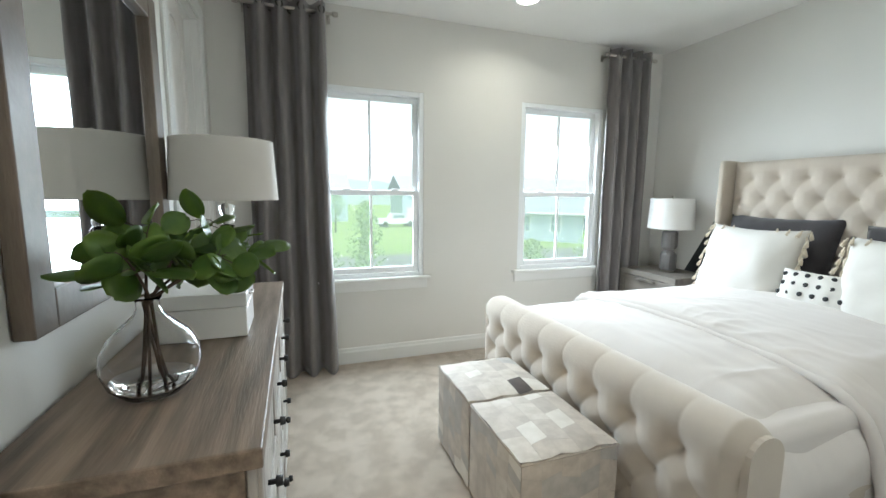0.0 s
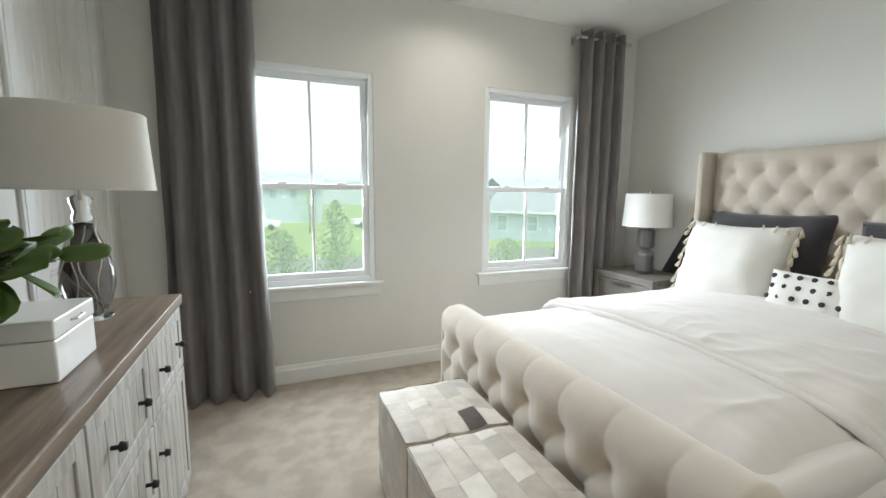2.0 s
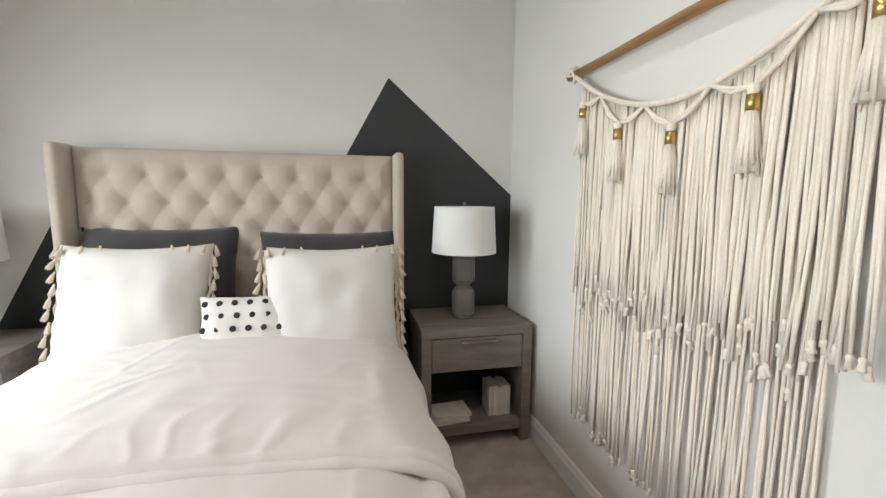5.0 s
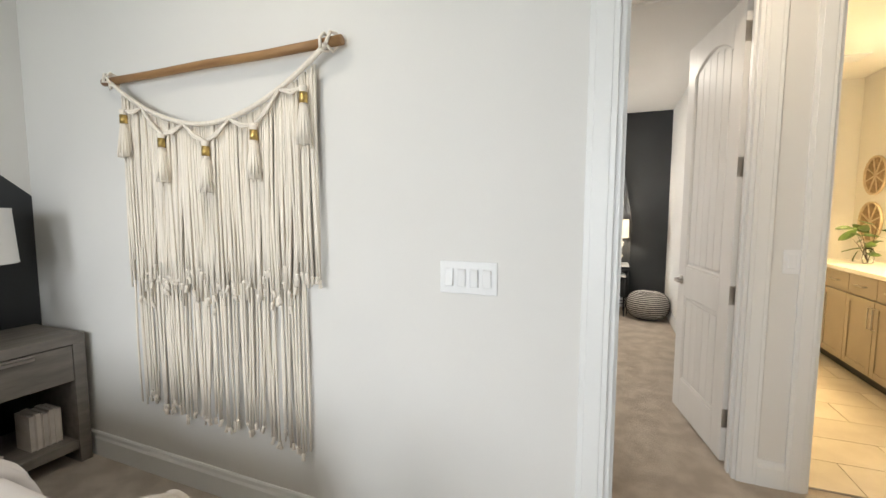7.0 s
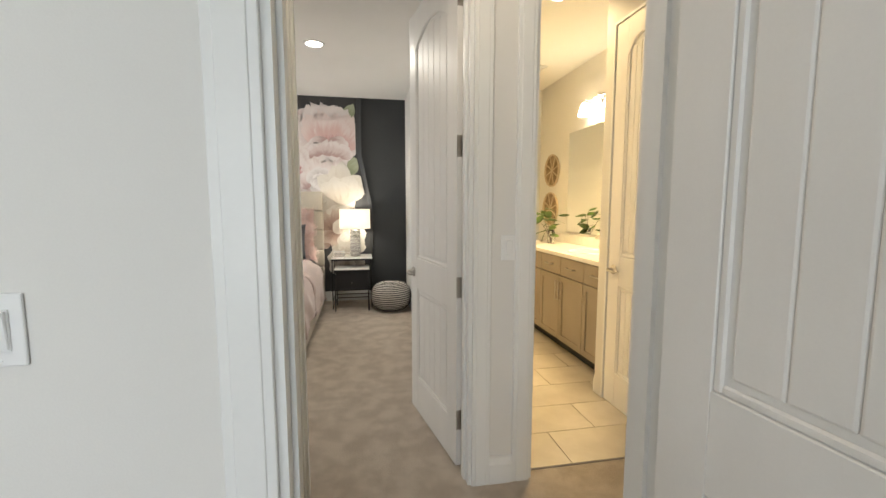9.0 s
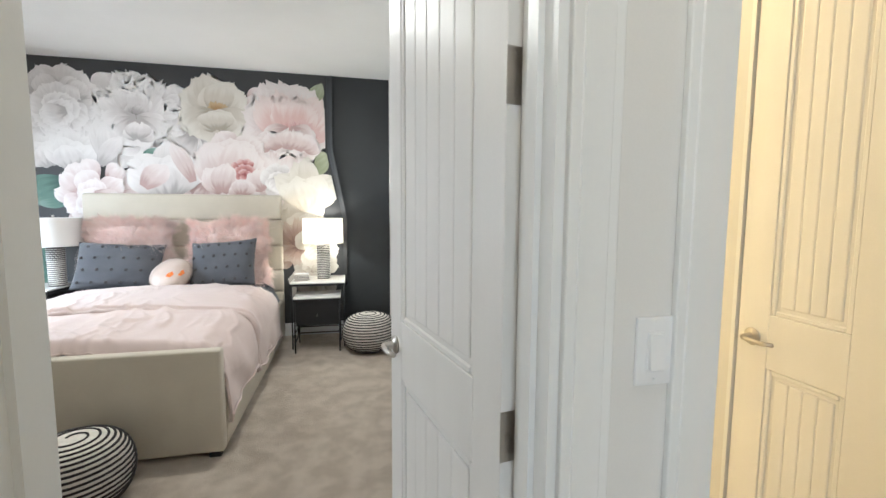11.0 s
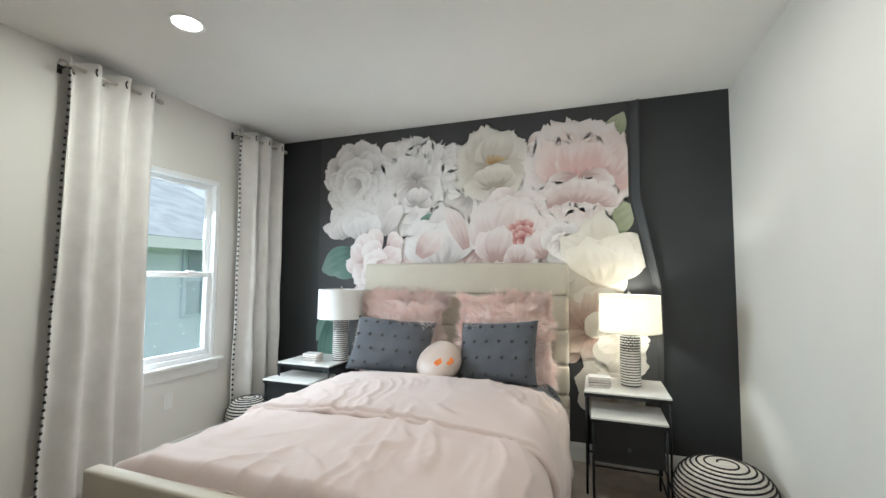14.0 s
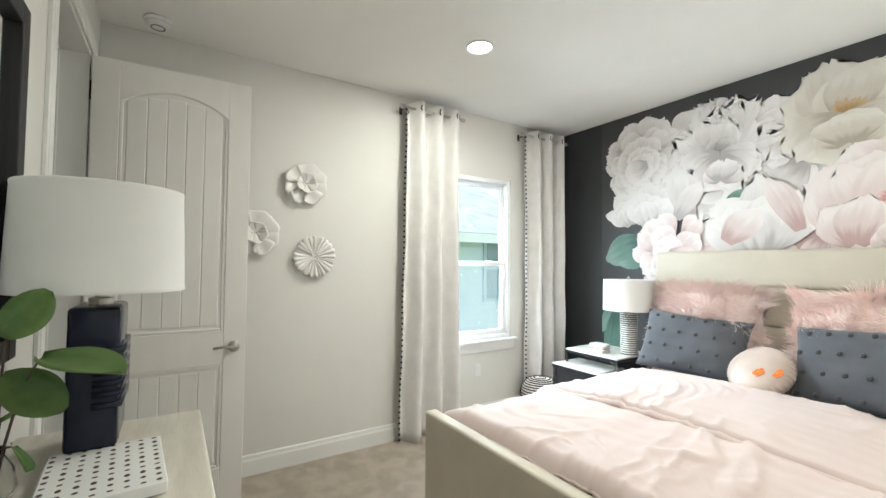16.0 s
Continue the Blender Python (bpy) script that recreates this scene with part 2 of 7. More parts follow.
def box(bm, x0, x1, y0, y1, z0, z1, bevel=0.0, seg=2):
    vs = [bm.verts.new((x, y, z)) for x in (x0, x1) for y in (y0, y1) for z in (z0, z1)]
    fs = [bm.faces.new([vs[i] for i in q]) for q in ((0, 1, 3, 2), (4, 6, 7, 5), (0, 4, 5, 1), (2, 3, 7, 6), (0, 2, 6, 4), (1, 5, 7, 3))]
    if bevel:
        es = list({e for f in fs for e in f.edges})
        bmesh.ops.bevel(bm, geom=es, offset=bevel, segments=seg, affect="EDGES", profile=0.5)
    return bm


def cube(x0, x1, y0, y1, z0, z1, bevel=0.0, seg=2):
    return box(bmesh.new(), x0, x1, y0, y1, z0, z1, bevel, seg)


def lathe(profile, n=32, bm=None, center=(0, 0)):
    """Turns a profile of (radius, z) about z."""
    bm = bm or bmesh.new()
    rings = []
    for r, z in profile:
        if r < 1e-6:
            rings.append([bm.verts.new((center[0], center[1], z))])
        else:
            rings.append([bm.verts.new((center[0] + r * math.cos(2 * math.pi * i / n), center[1] + r * math.sin(2 * math.pi * i / n), z)) for i in range(n)])
    for a, b in zip(rings, rings[1:]):
        for i in range(n):
            j = (i + 1) % n
            if len(a) == 1 and len(b) == 1:
                continue
            if len(a) == 1:
                bm.faces.new((a[0], b[j], b[i]))
            elif len(b) == 1:
                bm.faces.new((a[i], a[j], b[0]))
            else:
                bm.faces.new((a[i], a[j], b[j], b[i]))
    return bm


def tube(points, r, n=8, bm=None, cap=True):
    """A round bar along points; r is a number or one per point."""
    bm = bm or bmesh.new()
    pts = [Vector(p) for p in points]
    rs = r if isinstance(r, (list, tuple)) else [r] * len(pts)
    rings, up = [], None
    for i, p in enumerate(pts):
        d = (pts[min(i + 1, len(pts) - 1)] - pts[max(i - 1, 0)]).normalized()
        if up is None:
            up = d.orthogonal().normalized()
        up = (up - d * up.dot(d)).normalized()
        side = d.cross(up)
        rings.append([bm.verts.new(p + (up * math.cos(2 * math.pi * k / n) + side * math.sin(2 * math.pi * k / n)) * rs[i]) for k in range(n)])
    for a, b in zip(rings, rings[1:]):
        for k in range(n):
            bm.faces.new((a[k], a[(k + 1) % n], b[(k + 1) % n], b[k]))
    if cap:
        bm.faces.new(rings[0][::-1])
        bm.faces.new(rings[-1])
    return bm


def sheet(f, nu, nv, bm=None, thick=0.0):
    """A grid surface f(u, v), u and v from 0 to 1; thick gives it a back."""
    bm = bm or bmesh.new()
    g = [[bm.verts.new(f(i / nu, j / nv)) for j in range(nv + 1)] for i in range(nu + 1)]
    fs = [bm.faces.new((g[i][j], g[i + 1][j], g[i + 1][j + 1], g[i][j + 1])) for i in range(nu) for j in range(nv)]
    if thick:
        bm.normal_update()
        bmesh.ops.solidify(bm, geom=fs, thickness=thick)
    return bm


def wrinkle(x, y, s=1.0, seed=0.0):
    return noise.noise((x * s, y * s, seed))


def extrude_poly(pts, d0, d1, plane="xz"):
    """A prism over a polygon given in the named plane, from d0 to d1 along the third axis."""
    bm = bmesh.new()

    def at(a, b, d):
        return (a, d, b) if plane == "xz" else (d, a, b) if plane == "yz" else (a, b, d)
    lo = [bm.verts.new(at(a, b, d0)) for a, b in pts]
    hi = [bm.verts.new(at(a, b, d1)) for a, b in pts]
    bm.faces.new(lo)
    bm.faces.new(hi[::-1])
    n = len(pts)
    for i in range(n):
        bm.faces.new((lo[i], lo[(i + 1) % n], hi[(i + 1) % n], hi[i]))
    return bm


# ---- rooms ----
CEIL = 2.74
DOORH = 2.44


def wall(name, axis, d0, d1, lo, hi, openings=(), material=None, top=CEIL, label=""):
    """A wall along axis 'x' or 'y' from lo to hi, d0 to d1 thick, with openings (a, b, z0, z1) cut through."""
    bm = bmesh.new()

    def put(a, b, z0, z1):
        if b - a > 1e-4 and z1 - z0 > 1e-4:
            if axis == "x":
                box(bm, a, b, d0, d1, z0, z1)
            else:
                box(bm, d0, d1, a, b, z0, z1)
    cur = lo
    for a, b, z0, z1 in sorted(openings):
        put(cur, a, 0, top)
        put(a, b, 0, z0)
        put(a, b, z1, top)
        cur = b
    put(cur, hi, 0, top)
    ob = part(name, bm, material or M_WALL)
    return tagged(ob, label or "painted off-white plaster wall", "wall", kind="structure")


N, E, S, W = 3.20, 3.235, -0.112, -0.72
MN, MS = -1.17, -1.30          # the wall between hall and second bedroom
S2, E2, W2 = -5.262, 3.34, -0.585
CN = -1.44                     # the thicker part of that wall, round the closet
WIN1, WIN2, WIN3 = (-0.045, 0.81), (1.70, 2.562), (-4.52, -3.67)
WZ = (0.70, 2.178)
D1 = (-0.626, 0.15)
D2 = (-0.475, 0.285)
DB = (-1.52, -0.757)
DC = (2.32, 3.08)
DW = (2.20, 2.96)
HE = 0.29                      # hall's east side

wall("wall_north", "x", N, N + 0.15, -0.85, E + 0.12, [(*WIN1, *WZ), (*WIN2, *WZ)])
wall("wall_east", "y", E, E + 0.12, S - 0.12, N)
wall("wall_south", "x", S - 0.12, S, -2.0, E, [(*D1, 0, DOORH)])
wall("wall_west", "y", W - 0.12, W, S, N, [(*DW, 0, DOORH)])
wall("wall_hall_east", "y", HE, HE + 0.10, MN, S - 0.12, [(-0.88, -0.28, 0, DOORH)])
wall("wall_hall_west", "y", -2.1, -2.0, MN, S - 0.12)
wall("wall_middle", "x", MS, MN, -2.4, E2 + 0.14, [(*DB, 0, DOORH), (*D2, 0, DOORH), (*DC, 0, DOORH)])
wall("wall_room_two_west", "y", W2 - 0.12, W2, S2 - 0.13, MS)
wall("wall_mural", "x", S2 - 0.13, S2, W2, E2 + 0.14, material=M_CHAR, label="matt charcoal painted feature wall")
wall("wall_room_two_east", "y", E2, E2 + 0.14, S2, MS, [(*WIN3, *WZ)])
wall("wall_room_two_north", "x", CN, MS, 0.45, E2, [(*DC, 0, DOORH)])
wall("wall_closet_back", "x", -0.45, -0.35, HE + 0.10, E2 + 0.14)
wall("wall_closet_end", "y", E2 + 0.02, E2 + 0.14, MN, -0.45)
wall("wall_bath_west", "y", -2.34, -2.22, -4.45, MS, label="warm-lit cream bathroom wall")
wall("wall_bath_south", "x", -4.57, -4.45, -2.34, W2 - 0.12)
wall("wall_bath_linen", "y", -1.69, -1.57, -1.96, MS, [(-1.88, -1.36, 0, DOORH)])
wall("wall_bath_linen_end", "x", -1.96, -1.86, -2.22, -1.69)

tagged(part("floor", cube(-2.1, E2 + 0.14, S2 - 0.13, N + 0.15, -0.10, 0.0), M_CARPET), "grey-beige mottled cut-pile wall-to-wall carpet", "floor", kind="structure")
tagged(part("ceiling", cube(-2.5, E2 + 0.2, S2 - 0.15, N + 0.2, CEIL, CEIL + 0.12), M_CEIL), "flat white painted plaster ceiling", "ceiling", kind="structure")


# ---- trim ----
BASEP = [(0, 0), (0.016, 0), (0.016, 0.095), (0.011, 0.108), (0.009, 0.124), (0.004, 0.132), (0, 0.132)]


def baseboard(axis, face, sign, a, b):
    """A moulded skirting along a wall face; sign tells the way it stands out."""
    bm = bmesh.new()
    rows = []
    for t in (a, b):
        rows.append([bm.verts.new((t, face + sign * d, z) if axis == "x" else (face + sign * d, t, z)) for d, z in BASEP])
    n = len(BASEP)
    for i in range(n):
        bm.faces.new((rows[0][i], rows[0][(i + 1) % n], rows[1][(i + 1) % n], rows[1][i]))
    bm.faces.new(rows[0])
    bm.faces.new(rows[1][::-1])
    ob = part("baseboard", bm, M_TRIM)
    return tagged(ob, "white painted moulded baseboard", "baseboard", kind="structure")


CW = 0.085  # width of a door casing
for args in (("x", N, -1, W, E), ("y", E, -1, S, N), ("x", S, 1, D1[1] + CW + 0.004, E), ("y", W, 1, S, DW[0] - CW), ("y", W, 1, DW[1] + CW, N),
             ("x", MN, 1, DB[1] + CW, D2[0] - CW), ("y", W2, 1, S2, MS), ("x", S2, 1, W2, E2), ("y", E2, -1, S2, MS),
             ("x", CN, -1, 0.45, DC[0] - CW), ("y", W2 - 0.12, -1, -4.45, MS), ("x", S - 0.12, -1, -2.0, D1[0] - CW), ("x", -1.96, -1, -1.70, -1.57)):
    baseboard(*args)


def casing(axis, face, sign, a, b, h=DOORH):
    """Flat trim round a door opening on one wall face."""
    top = tagged(new("door_casing"), "white painted flat door casing", "door casing", kind="structure")
    for q0, q1, z0, z1, n in ((a - CW, a, 0, h, "side_trim"), (b, b + CW, 0, h, "side_trim"), (a - CW, b + CW, h, h + CW, "head_trim")):
        bm = bmesh.new()
        steps = ((0.0, 1.0, 0.014), (0.20, 0.80, 0.0165))
        for s0, s1, d in steps:
            if n == "side_trim":
                u0, u1, w0, w1 = q0 + (q1 - q0) * s0, q0 + (q1 - q0) * s1, z0, z1
            else:
                u0, u1, w0, w1 = q0, q1, z0 + (z1 - z0) * s0, z0 + (z1 - z0) * s1
            f0, f1 = sorted((face, face + sign * d))
            box(bm, *((u0, u1, f0, f1) if axis == "x" else (f0, f1, u0, u1)), w0, w1, 0.002, 1)
        part(n, bm, M_TRIM, top)
    return top


def jamb(axis, d0, d1, a, b, h=DOORH, stop=None):
    """The lining of a door opening, with its stop."""
    top = tagged(new("door_jamb"), "white painted door jamb lining", "door jamb", kind="structure")
    t = 0.016
    for u0, u1, z0, z1, n in ((a, a + t, 0, h, "side_lining"), (b - t, b, 0, h, "side_lining"), (a + t, b - t, h - t, h, "head_lining")):
        bm = cube(*((u0, u1, d0, d1) if axis == "x" else (d0, d1, u0, u1)), z0, z1)
        m = (d0 + d1) / 2
        if n == "side_lining":
            w0, w1 = (u0, u1 + 0.011) if u0 == a else (u0 - 0.011, u1)
        else:
            w0, w1 = u0, u1
        zz = (z0, z1) if n == "side_lining" else (z0 - 0.011, z1)
        box(bm, *((w0, w1, m - 0.02, m + 0.02) if axis == "x" else (m - 0.02, m + 0.02, w0, w1)), *zz)
        part(n, bm, M_TRIM, top)
    return top


for ax, d0, d1, (a, b) in (("x", S - 0.12, S, D1), ("x", MS, MN, D2), ("x", MS, MN, DB), ("x", CN, MN, DC), ("y", W - 0.12, W, DW), ("y", HE, HE + 0.10, (-0.88, -0.28)), ("y", -1.69, -1.57, (-1.88, -1.36))):
    jamb(ax, d0, d1, a, b)
casing("x", S, 1, *D1)
casing("x", S - 0.12, -1, *D1)
casing("x", MN, 1, *D2)
casing("x", MS, -1, *D2)
casing("x", MN, 1, *DB)
casing("x", MS, -1, *DB)
casing("x", CN, -1, *DC)
casing("y", W, 1, *DW)
casing("y", HE, -1, -0.88, -0.28)


# ---- doors ----
def panel_door(name, m, width, label, knob_side=1, height=2.42, hinge_n=4, hinge_mat=None, both=True):
    """A two-panel arched plank door; local x from the hinge, y its thickness, lever handles on both faces."""
    T = 0.035
    e = tagged(new(name), label, "door", kind="structure")
    e.matrix_world = m
    st, r0, rm, rt = 0.115, 0.23, 0.19, 0.12
    zmid = 0.80
    bm = bmesh.new()
    box(bm, 0, st, -T / 2, T / 2, 0.012, height, 0.002, 1)
    box(bm, width - st, width, -T / 2, T / 2, 0.012, height, 0.002, 1)
    box(bm, st, width - st, -T / 2, T / 2, 0.012, r0, 0.002, 1)
    box(bm, st, width - st, -T / 2, T / 2, zmid, zmid + rm, 0.002, 1)
    part("stile_and_rail_frame", bm, M_DOOR, e)
    n = 14
    arch = [(st + (width - 2 * st) * i / n, height - rt - 0.095 + 0.095 * math.sin(math.pi * i / n) ** 0.8) for i in range(n + 1)]
    part("arched_head_rail", extrude_poly([(width - st, height), (st, height)] + arch, -T / 2, T / 2), M_DOOR, e)
    pw = (width - 2 * st)
    for z0, z1, arched in ((r0, zmid, False), (zmid + rm, height - rt, True)):
        k = 5 if pw > 0.45 else 4
        for i in range(k):
            a, b = st + 0.03 + (pw - 0.06) * i / k, st + 0.03 + (pw - 0.06) * (i + 1) / k
            part("plank", cube(a + 0.0001, b - 0.0001, -T / 2 + 0.006, T / 2 - 0.006, z0 + 0.03, z1 - (0.03 if not arched else 0.035 + 0.06 * abs((i + 0.5) / k - 0.5)), 0.0055, 2), M_DOOR, e)
        part("panel_field", cube(st - 0.002, width - st + 0.002, -T / 2 + 0.011, T / 2 - 0.011, z0 - 0.002, z1 + 0.002), M_DOOR, e)
        for s in (-1, 1):
            bm = bmesh.new()
            for q in ((st, st + 0.018, z0, z1 - (0.09 if arched else 0)), (width - st - 0.018, width - st, z0, z1 - (0.09 if arched else 0)), (st + 0.0175, width - st - 0.0175, z0, z0 + 0.018)) + (() if arched else ((st + 0.0175, width - st - 0.0175, z1 - 0.018, z1),)):
                y0, y1 = sorted((s * (T / 2 - 0.012), s * (T / 2 - 0.003)))
                box(bm, q[0], q[1], y0, y1, q[2], q[3], 0.004, 1)
            if arched:
                tube([(x, s * (T / 2 - 0.008), z) for x, z in arch], 0.010, 6, bm)
            part("panel_moulding", bm, M_DOOR, e)
    for s in (-1, 1):
        h = part("lever_handle", lathe([(0, 0), (0.030, 0), (0.032, 0.004), (0.026, 0.010), (0.014, 0.014), (0.011, 0.045), (0, 0.047)], 20), M_NICKEL, e, "brushed nickel lever handle", auto=40)
        h.matrix_basis = pose(width - 0.06, s * T / 2, 0.90, -90 * s, 0, 0)
        bm = tube([(0, 0, 0.042), (-0.02, 0.002, 0.046), (-0.06, 0.006, 0.044), (-0.105, 0.0, 0.040)], [0.010, 0.010, 0.008, 0.007], 10)
        part("lever", bm, M_NICKEL, h, smooth=True)
    part("latch_plate", cube(width - 0.0005, width + 0.0015, -0.012, 0.012, 0.86, 0.94, 0.0005, 1), M_NICKEL, e)
    for i in range(hinge_n):
        z = 0.20 + (height - 0.42) * i / (hinge_n - 1)
        bm = tube([(-0.004, knob_side * (T / 2 + 0.004), z), (-0.004, knob_side * (T / 2 + 0.004), z + 0.10)], 0.0065, 10)
        box(bm, -0.0012, 0.0008, -T / 2 + 0.004, T / 2, z, z + 0.10)
        box(bm, -0.034, -0.004, knob_side * T / 2 - 0.001, knob_side * T / 2 + 0.001, z, z + 0.10)
        part("hinge", bm, hinge_mat or M_NICKEL, e, "satin nickel butt hinge")
    return e


panel_door("door_1", pose(-0.594, S + 0.022, 0, 0, 0, 94), 0.725, "white two-panel plank bedroom door standing open", 1)
panel_door("door_2", pose(D2[0] + 0.024, MS - 0.012, 0, 0, 0, -79), 0.725, "white arched two-panel plank door standing open", -1)
panel_door("door_3", pose(DC[1] - 0.022, CN - 0.012, 0, 0, 0, -92.5), 0.735, "white arched plank closet door standing open", 1, hinge_mat=M_DARKMETAL)
panel_door("door_4", pose(W - 0.03, DW[0] + 0.022, 0, 0, 0, 95), 0.715, "white plank door on dark hinges, nearly shut", -1, hinge_mat=M_DARKMETAL)
panel_door("door_5", pose(HE + 0.03, -0.302, 0, 0, 0, -90), 0.555, "closed cream-lit plank hall door", 1)
panel_door("door_6", pose(-1.595, -1.382, 0, 0, 0, -90), 0.475, "closed white plank linen closet door in the bathroom", 1)


# ---- windows ----
def window(name, m, width, label, muntins=True):
    """A single-hung vinyl window in its opening; local x along the wall, y towards outside, z from the sill."""
    H = WZ[1] - WZ[0]
    e = tagged(new(name), label, "window", kind="structure")
    e.matrix_world = m
    f = 0.038
    bm = bmesh.new()
    for q in ((0, f, 0, H), (width - f, width, 0, H), (f, width - f, 0, f), (f, width - f, H - f, H)):
        box(bm, q[0], q[1], 0.004, 0.125, q[2], q[3], 0.004, 1)
    part("window_frame", bm, M_VINYL, e)
    s = 0.042
    mid = 0.464 * H
    for n, z0, z1, y0 in (("lower_sash", f, mid + 0.02, 0.022), ("upper_sash", mid - 0.02, H - f, 0.058)):
        bm = bmesh.new()
        x0, x1 = f, width - f
        for q in ((x0, x0 + s, z0, z1), (x1 - s, x1, z0, z1), (x0 + s, x1 - s, z0, z0 + s), (x0 + s, x1 - s, z1 - s, z1)):
            box(bm, q[0], q[1], y0, y0 + 0.032, q[2], q[3], 0.004, 1)
        sash = part(n, bm, M_VINYL, e)
        pane = part("pane", cube(x0 + s, x1 - s, y0 + 0.014, y0 + 0.018, z0 + s, z1 - s), M_PANE, sash)
        pane.visible_shadow = False
        if n == "lower_sash":
            screen = part("insect_screen", cube(x0 + 0.01, x1 - 0.01, 0.1385, 0.139, f, z1), M_SCREEN, e, "fine grey insect screen")
            screen.visible_shadow = False
        if muntins:
            part("muntin", cube(width / 2 - 0.009, width / 2 + 0.009, y0 + 0.006, y0 + 0.026, z0 + s, z1 - s, 0.002, 1), M_VINYL, sash)
        if n == "lower_sash":
            for cx in (0.27, 0.73):
                part("sash_lock", cube(width * cx - 0.03, width * cx + 0.03, y0 - 0.004, y0 + 0.03, z1, z1 + 0.012, 0.003, 1), M_VINYL, sash)
    bm = bmesh.new()
    box(bm, -0.055, width + 0.055, -0.052, 0.006, -0.022, 0.002, 0.005, 2)
    part("window_sill", bm, M_TRIM, e)
    bm = bmesh.new()
    box(bm, -0.03, width + 0.03, -0.017, -0.001, -0.105, -0.023, 0.003, 1)
    part("sill_apron", bm, M_TRIM, e)
    return e


window("window_1", pose(WIN1[0], N, WZ[0]), WIN1[1] - WIN1[0], "white vinyl single-hung window with muntins, overlooking lawns")
window("window_2", pose(WIN2[0], N, WZ[0]), WIN2[1] - WIN2[0], "white vinyl single-hung window beside the bed")
window("window_3", pose(E2, WIN3[1], WZ[0], 0, 0, -90), WIN3[1] - WIN3[0], "white vinyl single-hung window facing a neighbouring house", False)


# ---- recessed lights ----
for i, (cx, cy) in enumerate(CANS):
    e = thing("recessed_light", (cx, cy, CEIL), "lit round recessed ceiling light with white trim", "ceiling light", group="recessed lights")
    part("trim_ring", lathe([(0.072, -0.001), (0.092, -0.001), (0.092, -0.006), (0.084, -0.010), (0.072, -0.006), (0.072, -0.001)], 32), M_PLASTIC, e, smooth=True)
    part("lens", lathe([(0, -0.004), (0.072, -0.004), (0.072, -0.002), (0, -0.002)], 32), M_CANLIGHT, e, "glowing warm lens")
    dl = lamp("downlight", "AREA", look((cx, cy, CEIL - 0.012), (cx, cy, 0)), CAN_POWER if cy > 0 else CAN_POWER_TWO if cy < -2 else HALL_POWER, (1.0, 0.80, 0.58) if -2 < cy < 0 else WARM, 0.14)
    dl.data.shape, dl.data.spread = "DISK", radians(150 if cy > 0 else 180)


# ---- curtains ----
def curtain(name, m, width, height, folds, amp, material, label, flare=0.0, rings=3, seed=0.0):
    """A pleated panel hung by grommets; local x along the wall, y into the room, z from the floor."""
    e = thing(name, (0, 0, 0), label, "curtain")
    e.matrix_world = m

    def f(u, v):
        z = height * (1 - v)
        w = width * (1 + flare * v * v)
        x = (u - 0.5) * w + 0.012 * wrinkle(u * 3, v * 2, 2, seed)
        a = amp * (1 + 0.25 * v)
        ph = u * folds * 2 * math.pi + 0.5 * wrinkle(u * 2, v * 1.2, 1.5, seed + 3)
        y = a * math.sin(ph) + 0.014 * wrinkle(u * 5, v * 3, 2, seed + 7) * (0.3 + v)
        return (x, y, z + 0.006 * math.sin(ph * 1.3) * v)
    p = part("panel", sheet(f, folds * 14, 40, thick=0.003), material, e, smooth=True)
    for i in range(rings):
        for u in ((i + 0.25) / folds, (i + 0.75) / folds):
            if u < 0.98:
                x, y, _ = f(u, 0.0)
                g = part("grommet", lathe([(0.017, -0.003), (0.026, -0.003), (0.028, 0), (0.026, 0.003), (0.017, 0.003), (0.017, -0.003)], 16), M_DARKMETAL, e, "dark nickel grommet", smooth=True)
                g.matrix_basis = pose(x, (1 if y > 0 else -1) * amp * 0.9, height - 0.055, 90, 0, 25)
    return e, p


curtain("curtain", pose(-0.21, N - 0.115, 0.004), 0.52, 2.68, 4, 0.055, M_GREYCURT, "floor-length grey grommet curtain drawn beside the window", 0.14, 4, 1.0)
curtain("curtain", pose(2.74, N - 0.115, 0.004), 0.46, 2.68, 4, 0.045, M_GREYCURT, "floor-length grey grommet curtain hanging in the corner", -0.05, 4, 5.0)


def curtain_rod(name, a, b, label):
    e = thing(name, a, label, "curtain rod")
    d = Vector(b) - Vector(a)
    part("rod", tube([(0, 0, 0), d], 0.011, 12), M_NICKEL, e, smooth=True)
    for k in (0.0, 1.0):
        fin = part("finial", lathe([(0, -0.02), (0.016, -0.018), (0.018, 0), (0.016, 0.018), (0, 0.02)], 14), M_NICKEL, e, smooth=True)
        fin.matrix_basis = Matrix.Translation(d * k) @ d.to_track_quat("Z", "Y").to_matrix().to_4x4()
    return e


for a, b, wall_dir in (((-0.52, N - 0.115, 2.625), (0.12, N - 0.115, 2.625), (0, 1)), ((2.48, N - 0.115, 2.625), (3.02, N - 0.115, 2.625), (0, 1))):
    rod = curtain_rod("curtain_rod", a, b, "short brushed nickel curtain rod on wall brackets")
    for k in (0.06, 0.94):
        x = (b[0] - a[0]) * k
        bm = tube([(x, 0, 0), (x, 0.10, 0)], 0.006, 8)
        box(bm, x - 0.012, x + 0.012, 0.108, 0.115, -0.03, 0.03)
        part("bracket", bm, M_NICKEL, rod)


